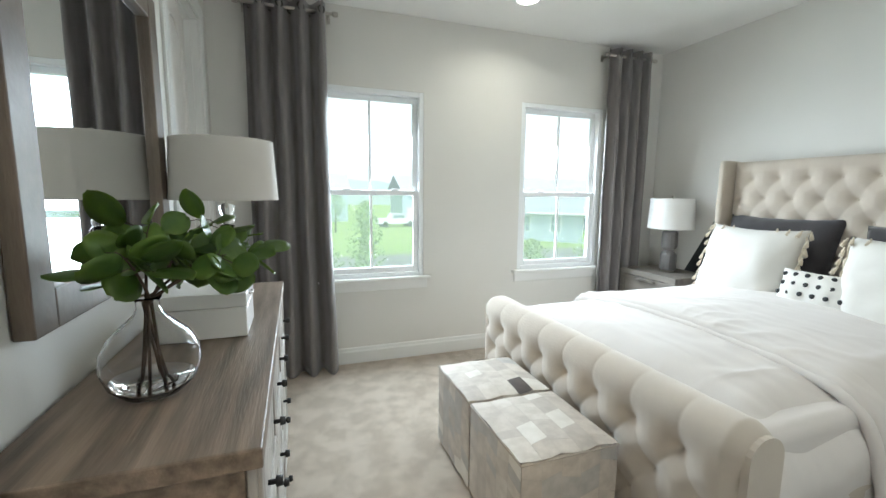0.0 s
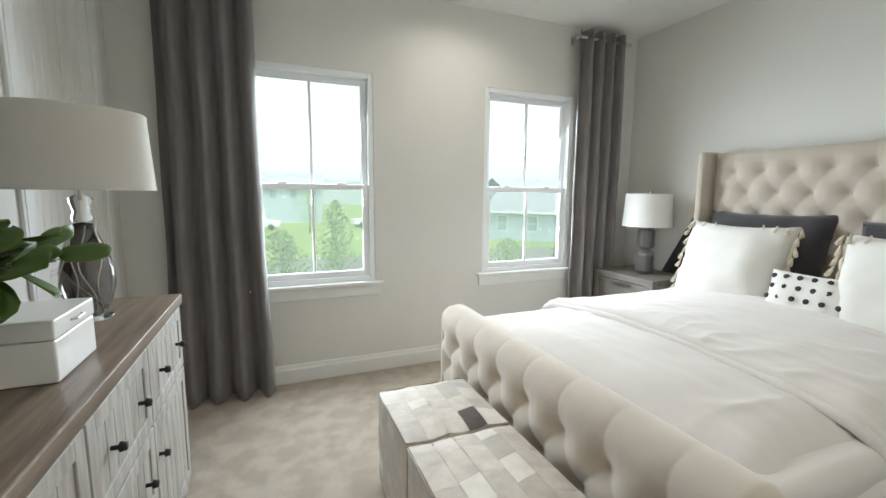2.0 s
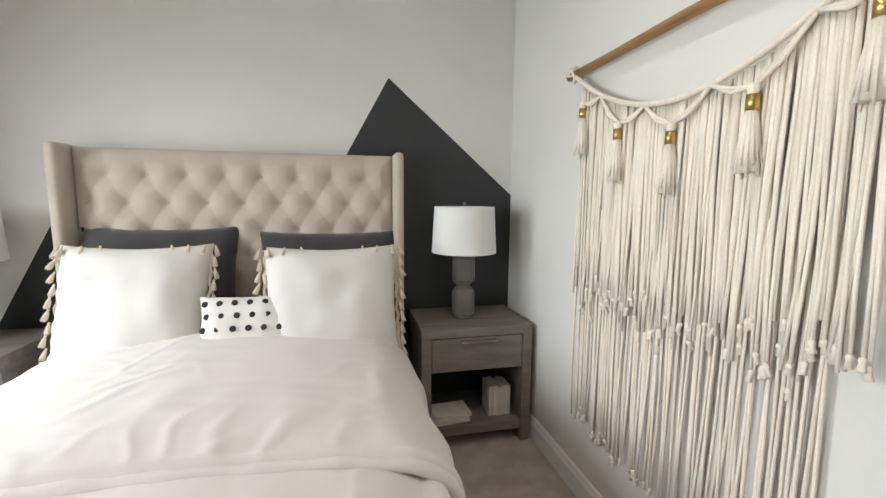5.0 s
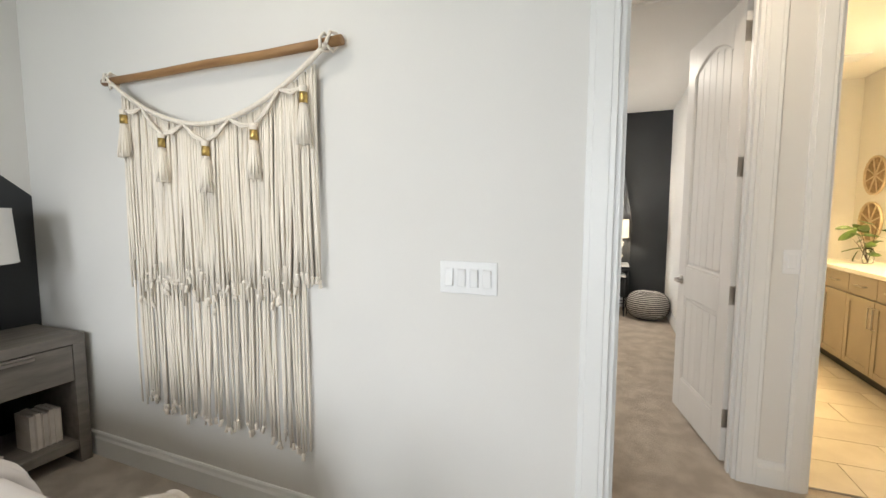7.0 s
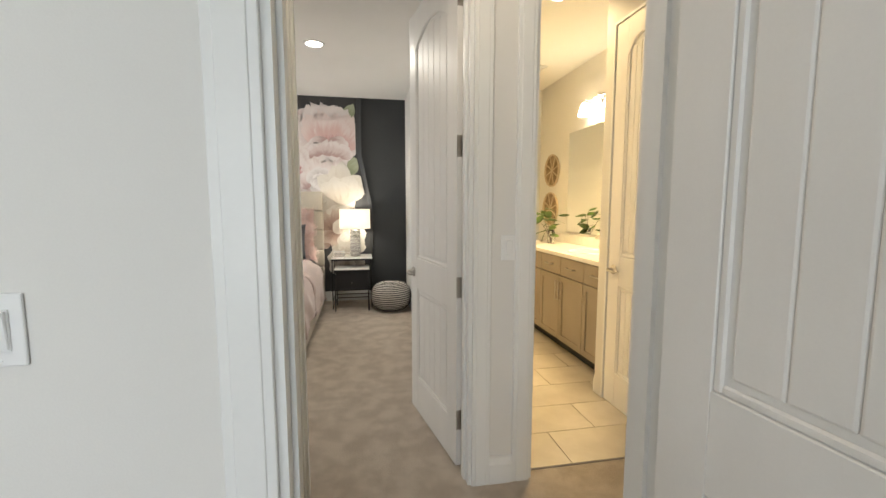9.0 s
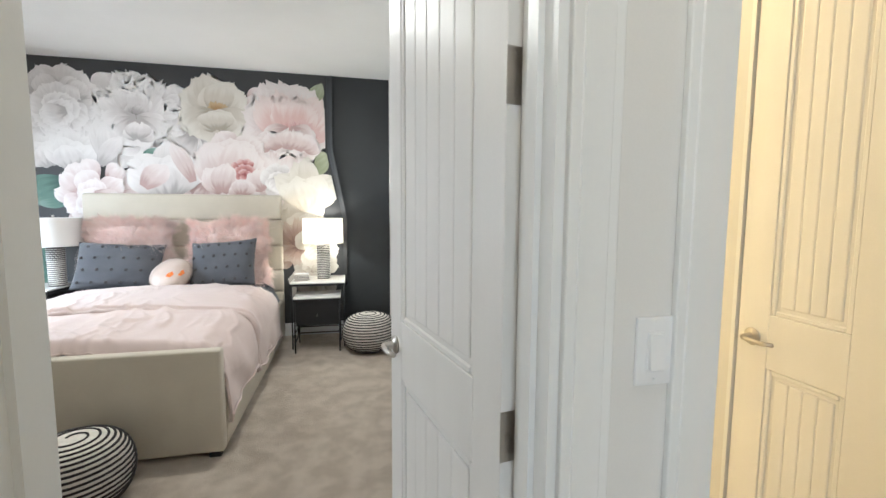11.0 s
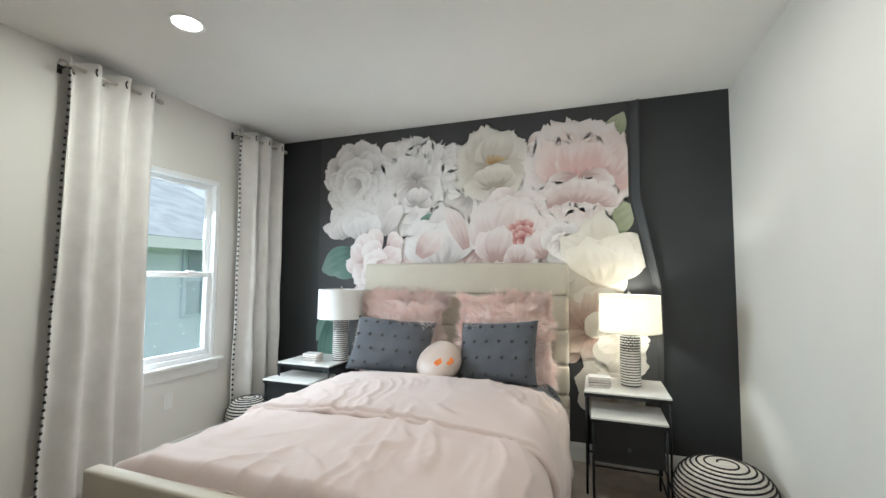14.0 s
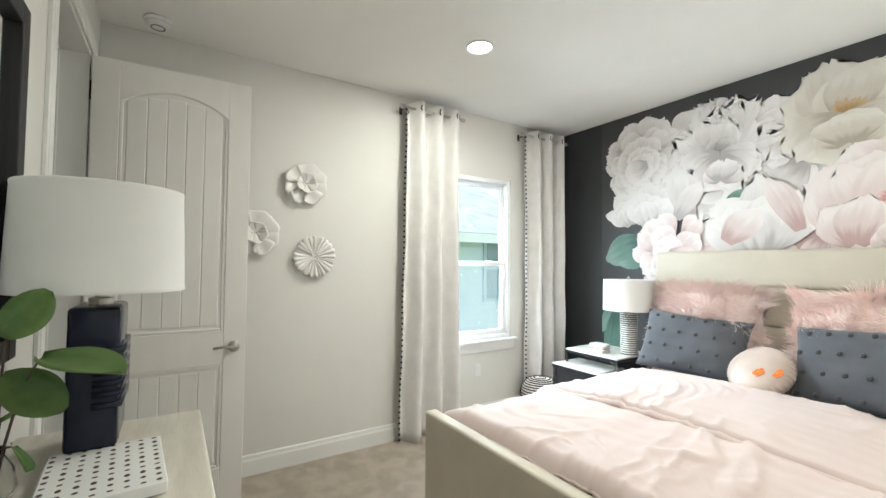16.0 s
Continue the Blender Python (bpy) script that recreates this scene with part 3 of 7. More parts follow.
# ---- dresser with what stands on it ----
DX0, DX1, DY0, DY1, DZ = W + 0.012, -0.262, 0.655, 2.215, 0.91
dr = thing("dresser", (0, 0, 0), "whitewashed plank dresser with a weathered brown wood top", "dresser")
bm = cube(DX0, DX1, DY0, DY1, DZ - 0.042, DZ, 0.004)
part("top", bm, M_DRESSTOP, dr, "weathered brown wood top")
part("body", cube(DX0 + 0.01, DX1 - 0.035, DY0 + 0.02, DY1 - 0.02, 0.09, DZ - 0.042, 0.002, 1), M_DRESSTOP, dr, "weathered brown wood case")
for y in (DY0 + 0.02, DY1 - 0.08):
    for x in (DX0 + 0.01, DX1 - 0.085):
        part("leg", cube(x, x + 0.06, y, y + 0.06, 0.0, 0.09, 0.003, 1), M_DRESSBODY, dr)
cols = [(DY0 + 0.03, DY0 + 0.535), (DY0 + 0.545, DY1 - 0.545), (DY1 - 0.535, DY1 - 0.03)]
for ci, (y0, y1) in enumerate(cols):
    rows_z = [(0.10, 0.345), (0.355, 0.60), (0.61, DZ - 0.05)] if ci == 1 else [(0.10, 0.60), (0.61, DZ - 0.05)]
    for z0, z1 in rows_z:
        d = part("drawer" if z1 - z0 < 0.3 else "door", cube(DX1 - 0.034, DX1 - 0.014, y0, y1, z0, z1, 0.002, 1), M_DRESSBODY, dr)
        k = 6
        for i in range(k):
            a, b = y0 + 0.05 + (y1 - y0 - 0.10) * i / k, y0 + 0.05 + (y1 - y0 - 0.10) * (i + 1) / k
            part("plank", cube(DX1 - 0.0139, DX1 - 0.010, a + 0.0015, b - 0.0015, z0 + 0.045, z1 - 0.045, 0.001, 1), M_DRESSBODY, d)
        bm = bmesh.new()
        for q in ((y0, y0 + 0.048, z0, z1), (y1 - 0.048, y1, z0, z1), (y0 + 0.048, y1 - 0.048, z0, z0 + 0.044), (y0 + 0.048, y1 - 0.048, z1 - 0.044, z1)):
            box(bm, DX1 - 0.0139, DX1 - 0.005, *q, 0.002, 1)
        part("face_frame", bm, M_DRESSBODY, d)
        zc = (z0 + z1) / 2 if z1 - z0 < 0.3 else z1 - 0.12
        pulls = ((y0 + 0.12, zc), (y1 - 0.12, zc)) if z1 - z0 < 0.3 else ((y1 - 0.03 if ci == 0 else y0 + 0.03, zc),)
        for py, pz in pulls:
            part("knob", tube([(DX1 - 0.006, py, pz), (DX1 + 0.010, py, pz), (DX1 + 0.012, py, pz), (DX1 + 0.026, py, pz)], [0.006, 0.006, 0.013, 0.011], 10), M_BLACK, d, "black metal knob", smooth=True)

mi = thing("wall_mirror", (W, 1.375, 1.085), "tall wall mirror in a dark brown wood frame", "mirror")
MY0, MY1, MH, FWI = -0.50, 0.50, 1.02, 0.088
for nm, q in (("frame_side", (MY0, MY0 + FWI, 0, MH)), ("frame_side", (MY1 - FWI, MY1, 0, MH)), ("frame_rail", (MY0 + FWI, MY1 - FWI, 0, FWI)), ("frame_rail", (MY0 + FWI, MY1 - FWI, MH - FWI, MH))):
    part(nm, cube(0.004, 0.042, q[0], q[1], q[2], q[3], 0.004, 2), M_MIRRORFRAME, mi)
part("glass", cube(0.006, 0.020, MY0 + FWI - 0.005, MY1 - FWI + 0.005, FWI - 0.005, MH - FWI + 0.005), M_MIRROR, mi, "silvered mirror glass")


def leaf_mesh(length, width, curl=0.15, n=7):
    """One round leaf lying along x."""
    bm = bmesh.new()
    top = []
    for i in range(n + 1):
        t = i / n
        w = width * math.sin(math.pi * min(1, t * 0.96 + 0.02)) ** 0.6
        row = []
        for s in (-1, -0.5, 0, 0.5, 1):
            row.append(bm.verts.new((t * length, s * w / 2, curl * length * (abs(s) ** 2 * 0.35 - t * t * 0.6))))
        top.append(row)
    fs = [bm.faces.new((top[i][j], top[i + 1][j], top[i + 1][j + 1], top[i][j + 1])) for i in range(n) for j in range(4)]
    bm.normal_update()
    bmesh.ops.solidify(bm, geom=fs, thickness=0.0007)
    return bm


def branch(parent, base, tip, leaves, size, seed, mat_leaf, rad=0.003, round_=1.0):
    """A bent stem with petioles and round leaves, all parts of parent."""
    rnd = random.Random(seed)
    b, t = Vector(base), Vector(tip)
    mid = (b + t) / 2 + Vector((rnd.uniform(-0.02, 0.02), rnd.uniform(-0.02, 0.02), 0.04))
    pts = [b * (1 - k) ** 2 + mid * 2 * k * (1 - k) + t * k * k for k in [i / 8 for i in range(9)]]
    part("stem", tube(pts, [rad * (1.3 - 0.9 * i / 8) for i in range(9)], 7), M_STEM, parent, smooth=True)
    protos = []
    for i in range(leaves):
        k = rnd.uniform(0.35, 1.0)
        p = b * (1 - k) ** 2 + mid * 2 * k * (1 - k) + t * k * k
        az, el = rnd.uniform(0, 2 * math.pi), rnd.uniform(-0.6, 0.7)
        d = Vector((math.cos(az) * math.cos(el), math.sin(az) * math.cos(el), math.sin(el)))
        st = rnd.uniform(0.012, 0.05)
        q = p + d * st
        part("petiole", tube([p, (p + q) / 2 + Vector((0, 0, 0.004)), q], 0.0011, 5), M_STEM, parent)
        L = size * rnd.uniform(0.7, 1.15)
        if i < 3 or not protos:
            o = part("leaf", leaf_mesh(L, L * 0.95 * round_, rnd.uniform(-0.25, 0.45)), mat_leaf, parent, smooth=True)
            protos.append(o)
        else:
            o = share("leaf", rnd.choice(protos), parent, Matrix())
        o.matrix_basis = Matrix.Translation(q) @ d.to_track_quat("X", "Z").to_matrix().to_4x4() @ pose(0, 0, 0, rnd.uniform(-70, 70), rnd.uniform(-25, 25), 0)


VX, VY = -0.515, 0.965
vase = thing("glass_vase", (VX, VY, DZ), "clear round glass vase with a little water, holding green branches", "vase")
part("bowl", lathe([(0, 0.001), (0.045, 0.001), (0.062, 0.008), (0.088, 0.035), (0.101, 0.075), (0.097, 0.11), (0.078, 0.145), (0.050, 0.172), (0.030, 0.192), (0.0235, 0.208), (0.024, 0.222), (0.029, 0.232),
                    (0.027, 0.232), (0.0215, 0.222), (0.021, 0.208), (0.027, 0.191), (0.047, 0.169), (0.075, 0.142), (0.094, 0.109), (0.098, 0.075), (0.085, 0.037), (0.058, 0.013), (0.04, 0.009), (0, 0.009)], 48), M_VASE, vase, smooth=True)
part("water", lathe([(0, 0.0095), (0.0395, 0.0095), (0.0575, 0.0135), (0.0845, 0.0375), (0.0865, 0.041), (0, 0.041)], 48), M_WATER, vase, smooth=True)
fol = thing("leafy_branches", (VX, VY, DZ + 0.012), "cut branches of round dark green leaves in the vase", "branches")
for i, (bx, by, tx, ty, tz, nl) in enumerate(((0.02, 0.0, -0.05, -0.10, 0.36, 14), (-0.03, 0.02, 0.06, 0.03, 0.42, 14), (-0.02, -0.02, -0.02, -0.05, 0.40, 13), (0.01, 0.03, 0.10, 0.22, 0.33, 15), (0.03, 0.01, 0.16, 0.10, 0.31, 13), (0.0, -0.03, 0.10, -0.02, 0.33, 12))):
    neck = (0.008 * math.cos(i * 1.05), 0.008 * math.sin(i * 1.05), 0.205)
    part("stem", tube([(bx, by, 0.0), (bx * 0.4 + neck[0] * 0.6, by * 0.4 + neck[1] * 0.6, 0.12), neck], 0.0034, 7), M_STEM, fol, smooth=True)
    branch(fol, neck, (tx * 1.25 + 0.035, ty * 1.45 + 0.075, tz * 0.92), nl - 1, 0.084, 10 + i, M_LEAF)

bx = thing("lidded_box", (-0.475, 1.435, DZ), "glossy white lacquered box with a lid", "box")
part("base", cube(-0.125, 0.125, -0.112, 0.112, 0.002, 0.10, 0.004), M_WHITELAC, bx)
lid = part("lid", cube(-0.127, 0.127, -0.114, 0.114, 0.102, 0.148, 0.004), M_WHITELAC, bx)
part("clasp", tube([(0.128, -0.03, 0.126), (0.136, -0.02, 0.126), (0.136, 0.02, 0.126), (0.128, 0.03, 0.126)], 0.003, 8), M_NICKEL, lid, "chrome clasp")


def shade_mesh(r0, r1, z0, z1, n=48):
    """An open drum shade with thickness and a rolled hem."""
    return lathe([(r0, z0), (r0 + 0.0015, z0 + 0.004), (r0, z0 + 0.010), (r1, z1 - 0.010), (r1 + 0.0015, z1 - 0.004), (r1, z1), (r1 - 0.003, z1), (r1 - 0.003, z1 - 0.008), (r0 - 0.003, z0 + 0.008), (r0 - 0.003, z0), (r0, z0)], n)


def harp(e, z0, z1, r):
    """The wires that hold a shade, with the finial on top."""
    bm = tube([(0, 0, z0), (0, 0, z1 + 0.004)], 0.004, 8)
    for a in range(3):
        c, s = math.cos(a * 2.094), math.sin(a * 2.094)
        tube([(0, 0, z1 - 0.012), (r * c, r * s, z1 - 0.012)], 0.0018, 6, bm)
    part("spider", bm, M_NICKEL, e)
    part("finial", lathe([(0, z1 + 0.002), (0.006, z1 + 0.003), (0.005, z1 + 0.008), (0.011, z1 + 0.014), (0.010, z1 + 0.022), (0, z1 + 0.027)], 14), M_NICKEL, e, smooth=True)


tl = thing("table_lamp", (-0.472, 1.90, DZ), "table lamp with a smoked glass base and grey-white drum shade", "table lamp")
part("foot", lathe([(0, 0.001), (0.062, 0.001), (0.062, 0.012), (0.050, 0.016), (0, 0.016)], 32), M_GLASS, tl, smooth=True)
bm = lathe([(0.035, 0.017), (0.060, 0.06), (0.074, 0.12), (0.074, 0.17), (0.060, 0.23), (0.040, 0.285), (0.028, 0.325), (0, 0.33)], 40)
part("body", bm, M_SMOKEGLASS, tl, "smoked glass body with silver veins", smooth=True)
for i in range(10):
    pts = []
    for k in range(15):
        t = k / 14
        z = 0.03 + 0.29 * t
        r = np.interp(z, [0.017, 0.06, 0.12, 0.17, 0.23, 0.285, 0.325], [0.035, 0.060, 0.074, 0.074, 0.060, 0.040, 0.028]) + 0.0012
        a = 2 * math.pi * i / 10 + 0.30 * math.sin(6 * t + i * 1.7)
        pts.append((r * math.cos(a), r * math.sin(a), z))
    part("silver_vein", tube(pts, 0.0022, 6), M_NICKEL, tl, "silver trailing vein", smooth=True)
part("collar", lathe([(0, 0.329), (0.024, 0.331), (0.030, 0.345), (0.022, 0.365), (0.030, 0.39), (0.034, 0.41), (0.012, 0.42), (0, 0.42)], 28), M_GLASS, tl, smooth=True)
part("shade", shade_mesh(0.212, 0.198, 0.435, 0.685), mat("warm_white_shade", (0.60, 0.57, 0.53), (0.57, 0.54, 0.50), 0.85, bump=0.10, bscale=500, scale=5, dist=0.0005), tl, "greyish-white linen drum shade", smooth=True)
harp(tl, 0.40, 0.685, 0.195)


# ---- tufted bed ----
def tuft(a, b, ca, cb, depth, pad=0.16):
    """Padding depth at a, b: buttons at b = 0 and below in staggered rows, pleats running straight up from the first row."""
    near = 9.0
    for j in range(-8, 1):
        if abs(b - j * cb) < 2 * cb:
            i = 2 * round((a / ca - j % 2) / 2) + j % 2
            near = min(near, math.hypot(a - i * ca, b - j * cb))
    u, v = a / ca, b / cb
    if b <= 0:
        c = min(abs(math.sin(math.pi * (u + v) / 2)), abs(math.sin(math.pi * (u - v) / 2)))
    else:
        c = abs(math.sin(math.pi * u / 2))
    dimple = math.exp(-(near / 0.046) ** 1.2)
    puff = 1 - pad + pad * min(1.0, c / 0.8) ** 0.8 - 0.45 * pad * math.exp(-c / 0.06)
    return depth * puff * (1 - 0.88 * dimple)


BY0, BY1, BZF, BZH = 0.622, 2.357, 0.690, 1.652
bed = thing("tufted_bed", (0, 0, 0), "cream linen bed with diamond-tufted wingback headboard and footboard", "bed")
part("headboard_core", cube(3.155, 3.215, BY0 + 0.03, BY1 - 0.03, 0.05, BZH - 0.015, 0.008), M_LINEN, bed)


HBR, HBY = BZH - 0.135, 0.84   # first row of buttons


def hb_face(u, v):
    y, z = BY0 + 0.055 + (BY1 - BY0 - 0.11) * u, 0.55 + (BZH - 0.55) * v
    edge = min(1, min(u, 1 - u) * 22, (1 - v) * 14)
    d = tuft(y - HBY, z - HBR, 0.094, 0.146, 0.050, 0.08)
    return (3.155 - d * edge ** 0.5, y, z)


part("tufted_headboard", sheet(hb_face, 260, 160), M_LINEN, bed, "button-tufted cream linen headboard panel", smooth=True)
for i in range(-2, 18):
    for j in range(0, 7):
        if (i + j) % 2 == 0:
            y, z = HBY + i * 0.094, HBR - j * 0.146
            if BY0 + 0.08 < y < BY1 - 0.08 and z > 0.6:
                b = part("tuft_button", lathe([(0, 0.006), (0.006, 0.005), (0.010, 0.001), (0.009, -0.003), (0, -0.004)], 10), M_LINEN, bed, smooth=True)
                b.matrix_basis = pose(3.149, y, z, 0, -90, 0)
for y in (BY0, BY1 - 0.055):
    part("wing", cube(3.02, 3.215, y, y + 0.055, 0.03, BZH + 0.012, 0.022, 4), M_LINEN, bed, smooth=True)


FBR = 0.455                  # first row of buttons above the lower hem


def fb_ring(u, v):
    """Front, rolled top and back of the footboard, v from the floor in front over the top."""
    y = BY0 - 0.005 + (BY1 - BY0 + 0.03) * u
    T = 0.075
    h1 = BZF - T
    L1, L2 = h1 - 0.08, math.pi * T
    s = v * (L1 + L2 + 0.22)
    edge = min(1.0, min(u, 1 - u) * 26) ** 0.5
    over = max(0.0, s - FBR)
    d = tuft(y - BY0, s - FBR, 0.108, 0.145, 0.054)
    d += (0.046 - d) * min(0.8, over / 0.25)
    d = d * edge - 0.024
    if s < L1:
        return (1.085 - T - d, y, 0.08 + s)
    if s < L1 + L2:
        a = (s - L1) / T
        return (1.085 - (T + d) * math.cos(a), y, h1 + (T + d * 0.9) * math.sin(a))
    return (1.085 + T + d, y, h1 - (s - L1 - L2))


part("footboard", sheet(fb_ring, 260, 130), M_LINEN, bed, "button-tufted cream linen footboard", smooth=True)
part("footboard_core", cube(1.035, 1.13, BY0 + 0.01, BY1 + 0.01, 0.05, BZF - 0.035, 0.03, 4), M_LINEN, bed)
for y in (BY0 - 0.007, BY1 + 0.001):
    part("footboard_end", extrude_poly([(1.012, 0.06), (1.158, 0.06), (1.158, BZF - 0.075)] + [(1.085 + 0.073 * math.cos(a), BZF - 0.075 + 0.073 * math.sin(a)) for a in [math.pi * k / 10 for k in range(1, 10)]] + [(1.012, BZF - 0.075)], y, y + 0.024), M_LINEN, bed)
for i in range(0, 18):
    for j in range(0, 5):
        if (i + j) % 2 == 0:
            y, z = BY0 + i * 0.108, 0.08 + FBR - j * 0.145
            if BY0 < y < BY1 + 0.01 and z > 0.1:
                b = part("tuft_button", lathe([(0, 0.006), (0.006, 0.005), (0.010, 0.001), (0.009, -0.003), (0, -0.004)], 10), M_LINEN, bed, smooth=True)
                b.matrix_basis = pose(1.030, y, z, 0, -90, 0)
for y in (BY0 + 0.01, BY1 - 0.055):
    part("side_rail", cube(1.13, 3.02, y, y + 0.045, 0.12, 0.40, 0.012, 3), M_LINEN, bed)
for x in (1.10, 3.12):
    for y in (BY0 + 0.05, BY1 - 0.11):
        part("foot", cube(x, x + 0.06, y, y + 0.06, 0.0, 0.13, 0.004, 1), M_GREYWOOD, bed)
part("mattress", cube(1.17, 3.14, BY0 + 0.06, BY1 - 0.06, 0.30, 0.64, 0.05, 4), M_DUVET, bed, smooth=True)


def comforter(name, x0, x1, yc, halfw, top, crown, hang, material, label, seed, fold=0.0, foot=0.06, axis="x", wr=1.0, rise=0.0, footw=0.10):
    """A thick quilt in its own x (foot to head), rounded over both sides and the foot, with creases."""
    e = thing(name, (0, 0, 0), label, "duvet")

    def f(u, v):
        x = x0 + (x1 - x0) * u
        s = (v - 0.5) * 2
        run = halfw + hang
        a = abs(s) * run
        R = (0.20 if axis == "y" else 0.27) - 0.08 * max(0, 1 - u / 0.15)
        if a < halfw - R:
            y, z = a, top
        elif a < halfw - R + R * math.pi / 2:
            t = (a - halfw + R) / R
            y, z = halfw - R + R * math.sin(t), top - R + R * math.cos(t)
        else:
            y, z = halfw + 0.02 * (a - halfw), top - R - (a - halfw + R - R * math.pi / 2)
        y *= (1 if s > 0 else -1) * (1 - (0.035 * max(0, 1 - u / 0.05) ** 2 if "folded" in name else 0))
        z += crown * max(0, 1 - (y / halfw) ** 2) + rise * u
        k = min(1, u / footw)
        z -= foot * (1 - k) ** 2
        kh = min(1, (1 - u) / 0.06)
        z -= 0.035 * (1 - kh) ** 2
        w = (0.014 if seed > 10 else 0.009) * wrinkle(x * 1.6 + 0.6 * y, y * 1.8, 1.0, seed) + (0.010 if seed > 10 else 0.005) * wrinkle(x * 3 + 2 * y, y * 7, 1.0, seed + 4) + 0.003 * wrinkle(x * 14, y * 5, 1.0, seed + 9)
        rid = abs(wrinkle(x * 1.3 - 1.1 * y, y * 4.2 + 1.2 * x, 1.0, seed + 2))
        w += (0.022 if seed > 10 else 0.007) * max(0, 1 - rid / 0.13) ** 1.5 * wr * max(0, wrinkle(x * 1.6, y * 1.6, 1.0, seed + 12) + 0.15)
        rd2 = abs(wrinkle(x * 2.0 + 2.6 * y, y * 2.2 - 2.4 * x, 1.0, seed + 21))
        w += (0.014 if seed > 10 else 0.006) * max(0, 1 - rd2 / 0.12) ** 1.5 * wr * max(0, wrinkle(x * 2.1, y * 2.1, 1.0, seed + 31) + 0.05)
        sw = wrinkle(x * 1.7, y * 1.7, 1.0, seed + 40)
        run2 = math.sin(26 * (0.55 * x + (0.85 if seed > 10 else 0.45) * y) + 9 * sw + 4 * wrinkle(x * 4, y * 4, 1.0, seed + 44))
        w += (0.013 if seed > 10 else 0.004) * max(0, run2) ** 2.2 * min(1, max(0, 0.35 + 2.2 * wrinkle(x * 2.3, y * 2.3, 1.0, seed + 50)))
        fine = math.sin((70 if seed > 10 else 48) * (0.30 * x + y * 0.9) + 14 * sw + 5 * wrinkle(x * 5, y * 5, 1.0, seed + 61))
        near_fold = math.exp(-((u - (0.10 if "folded" in name else 0.46)) / 0.16) ** 2)
        w += (0.009 * max(0, fine) ** 1.6 * min(1, max(0, 0.1 + 2.5 * wrinkle(x * 1.9, y * 1.9, 1.0, seed + 70))) if seed > 10 else 0.004 * max(0, fine) ** 2 * near_fold * max(0, 0.3 + 2 * wrinkle(x * 2, y * 2, 1.0, seed + 70)))
        z += w * wr
        y += (0.03 * wrinkle(x * 4, z * 5, 1.0, seed + 1)) * (1 if abs(s) > 0.7 else 0.2)
        return (x, yc + y, z) if axis == "x" else (yc + y, x, z)
    part("quilt", sheet(f, 210, 200, thick=0.012), material, e, smooth=True)
    rolled = "folded" in name
    edge = [Vector(f(0.012 if rolled else 0.004, k / 90)) - Vector((0, 0, 0.016 if rolled else 0.006)) for k in range(91)]
    part("rolled_edge" if rolled else "foot_seam", tube(edge, [(0.021 + 0.004 * wrinkle(k * 0.3, 0, 1, seed)) if rolled else 0.006 for k in range(91)], 10), material, e, smooth=True)
    for v in (0.0, 1.0):
        part("side_hem", tube([f(k / 60, v) for k in range(61)], 0.009, 7), material, e, smooth=True)
    return e


comforter("duvet", 1.16, 2.72, 1.49, 0.865, 0.640, 0.085, 0.26, M_DUVET, "plain white cotton duvet spread over the bed", 3.0, rise=0.03)
comforter("folded_duvet_top", 1.66, 2.78, 1.49, 0.895, 0.682, 0.090, 0.34, M_DUVET, "turned-back white duvet fold across the bed", 8.0, rise=0.0, foot=0.055, footw=0.035)



# ---- pillows ----
def cushion(w, h, t, seed=0.0, n=26, p=2.6, ears=0.06, rough=1.0):
    """A stuffed square cushion standing in local x (width), z (height), y (thickness)."""
    bm = bmesh.new()
    for s in (-1, 1):
        g = []
        for i in range(n + 1):
            row = []
            for j in range(n + 1):
                a, b = 2 * i / n - 1, 2 * j / n - 1
                m = max(0.0, (1 - abs(a) ** p) * (1 - abs(b) ** p)) ** 0.55
                k = 1 - ears * ((1 - a * a) * abs(b) ** 4 + (1 - b * b) * abs(a) ** 4)
                y = s * (t / 2 * m + 0.004) + 0.012 * rough * wrinkle(a * 2.5, b * 2.5, 1, seed + s) * m ** 0.3
                y += s * 0.005 * rough * wrinkle(a * 7, b * 7, 1, seed + 2 * s) * (1 - m * 0.5)
                row.append(bm.verts.new((a * w / 2 * k, y, b * h / 2 * k)))
            g.append(row)
        for i in range(n):
            for j in range(n):
                bm.faces.new((g[i][j], g[i + 1][j], g[i + 1][j + 1], g[i][j + 1]))
    bmesh.ops.remove_doubles(bm, verts=bm.verts, dist=0.0105)
    return bm


def tassel_mesh(L=0.055, r=0.011):
    bm = lathe([(0, 0), (0.004, -0.001), (0.006, -0.006), (0.004, -0.011), (r * 0.75, -0.020), (r, -L * 0.8), (r * 0.9, -L), (0, -L * 0.97)], 8)
    for i in range(9):
        a = i * 0.7
        tube([(r * 0.6 * math.cos(a), r * 0.6 * math.sin(a), -0.018), (r * 1.05 * math.cos(a), r * 1.05 * math.sin(a), -L * (1.0 + 0.12 * math.sin(i * 5)))], 0.0018, 4, bm)
    return bm


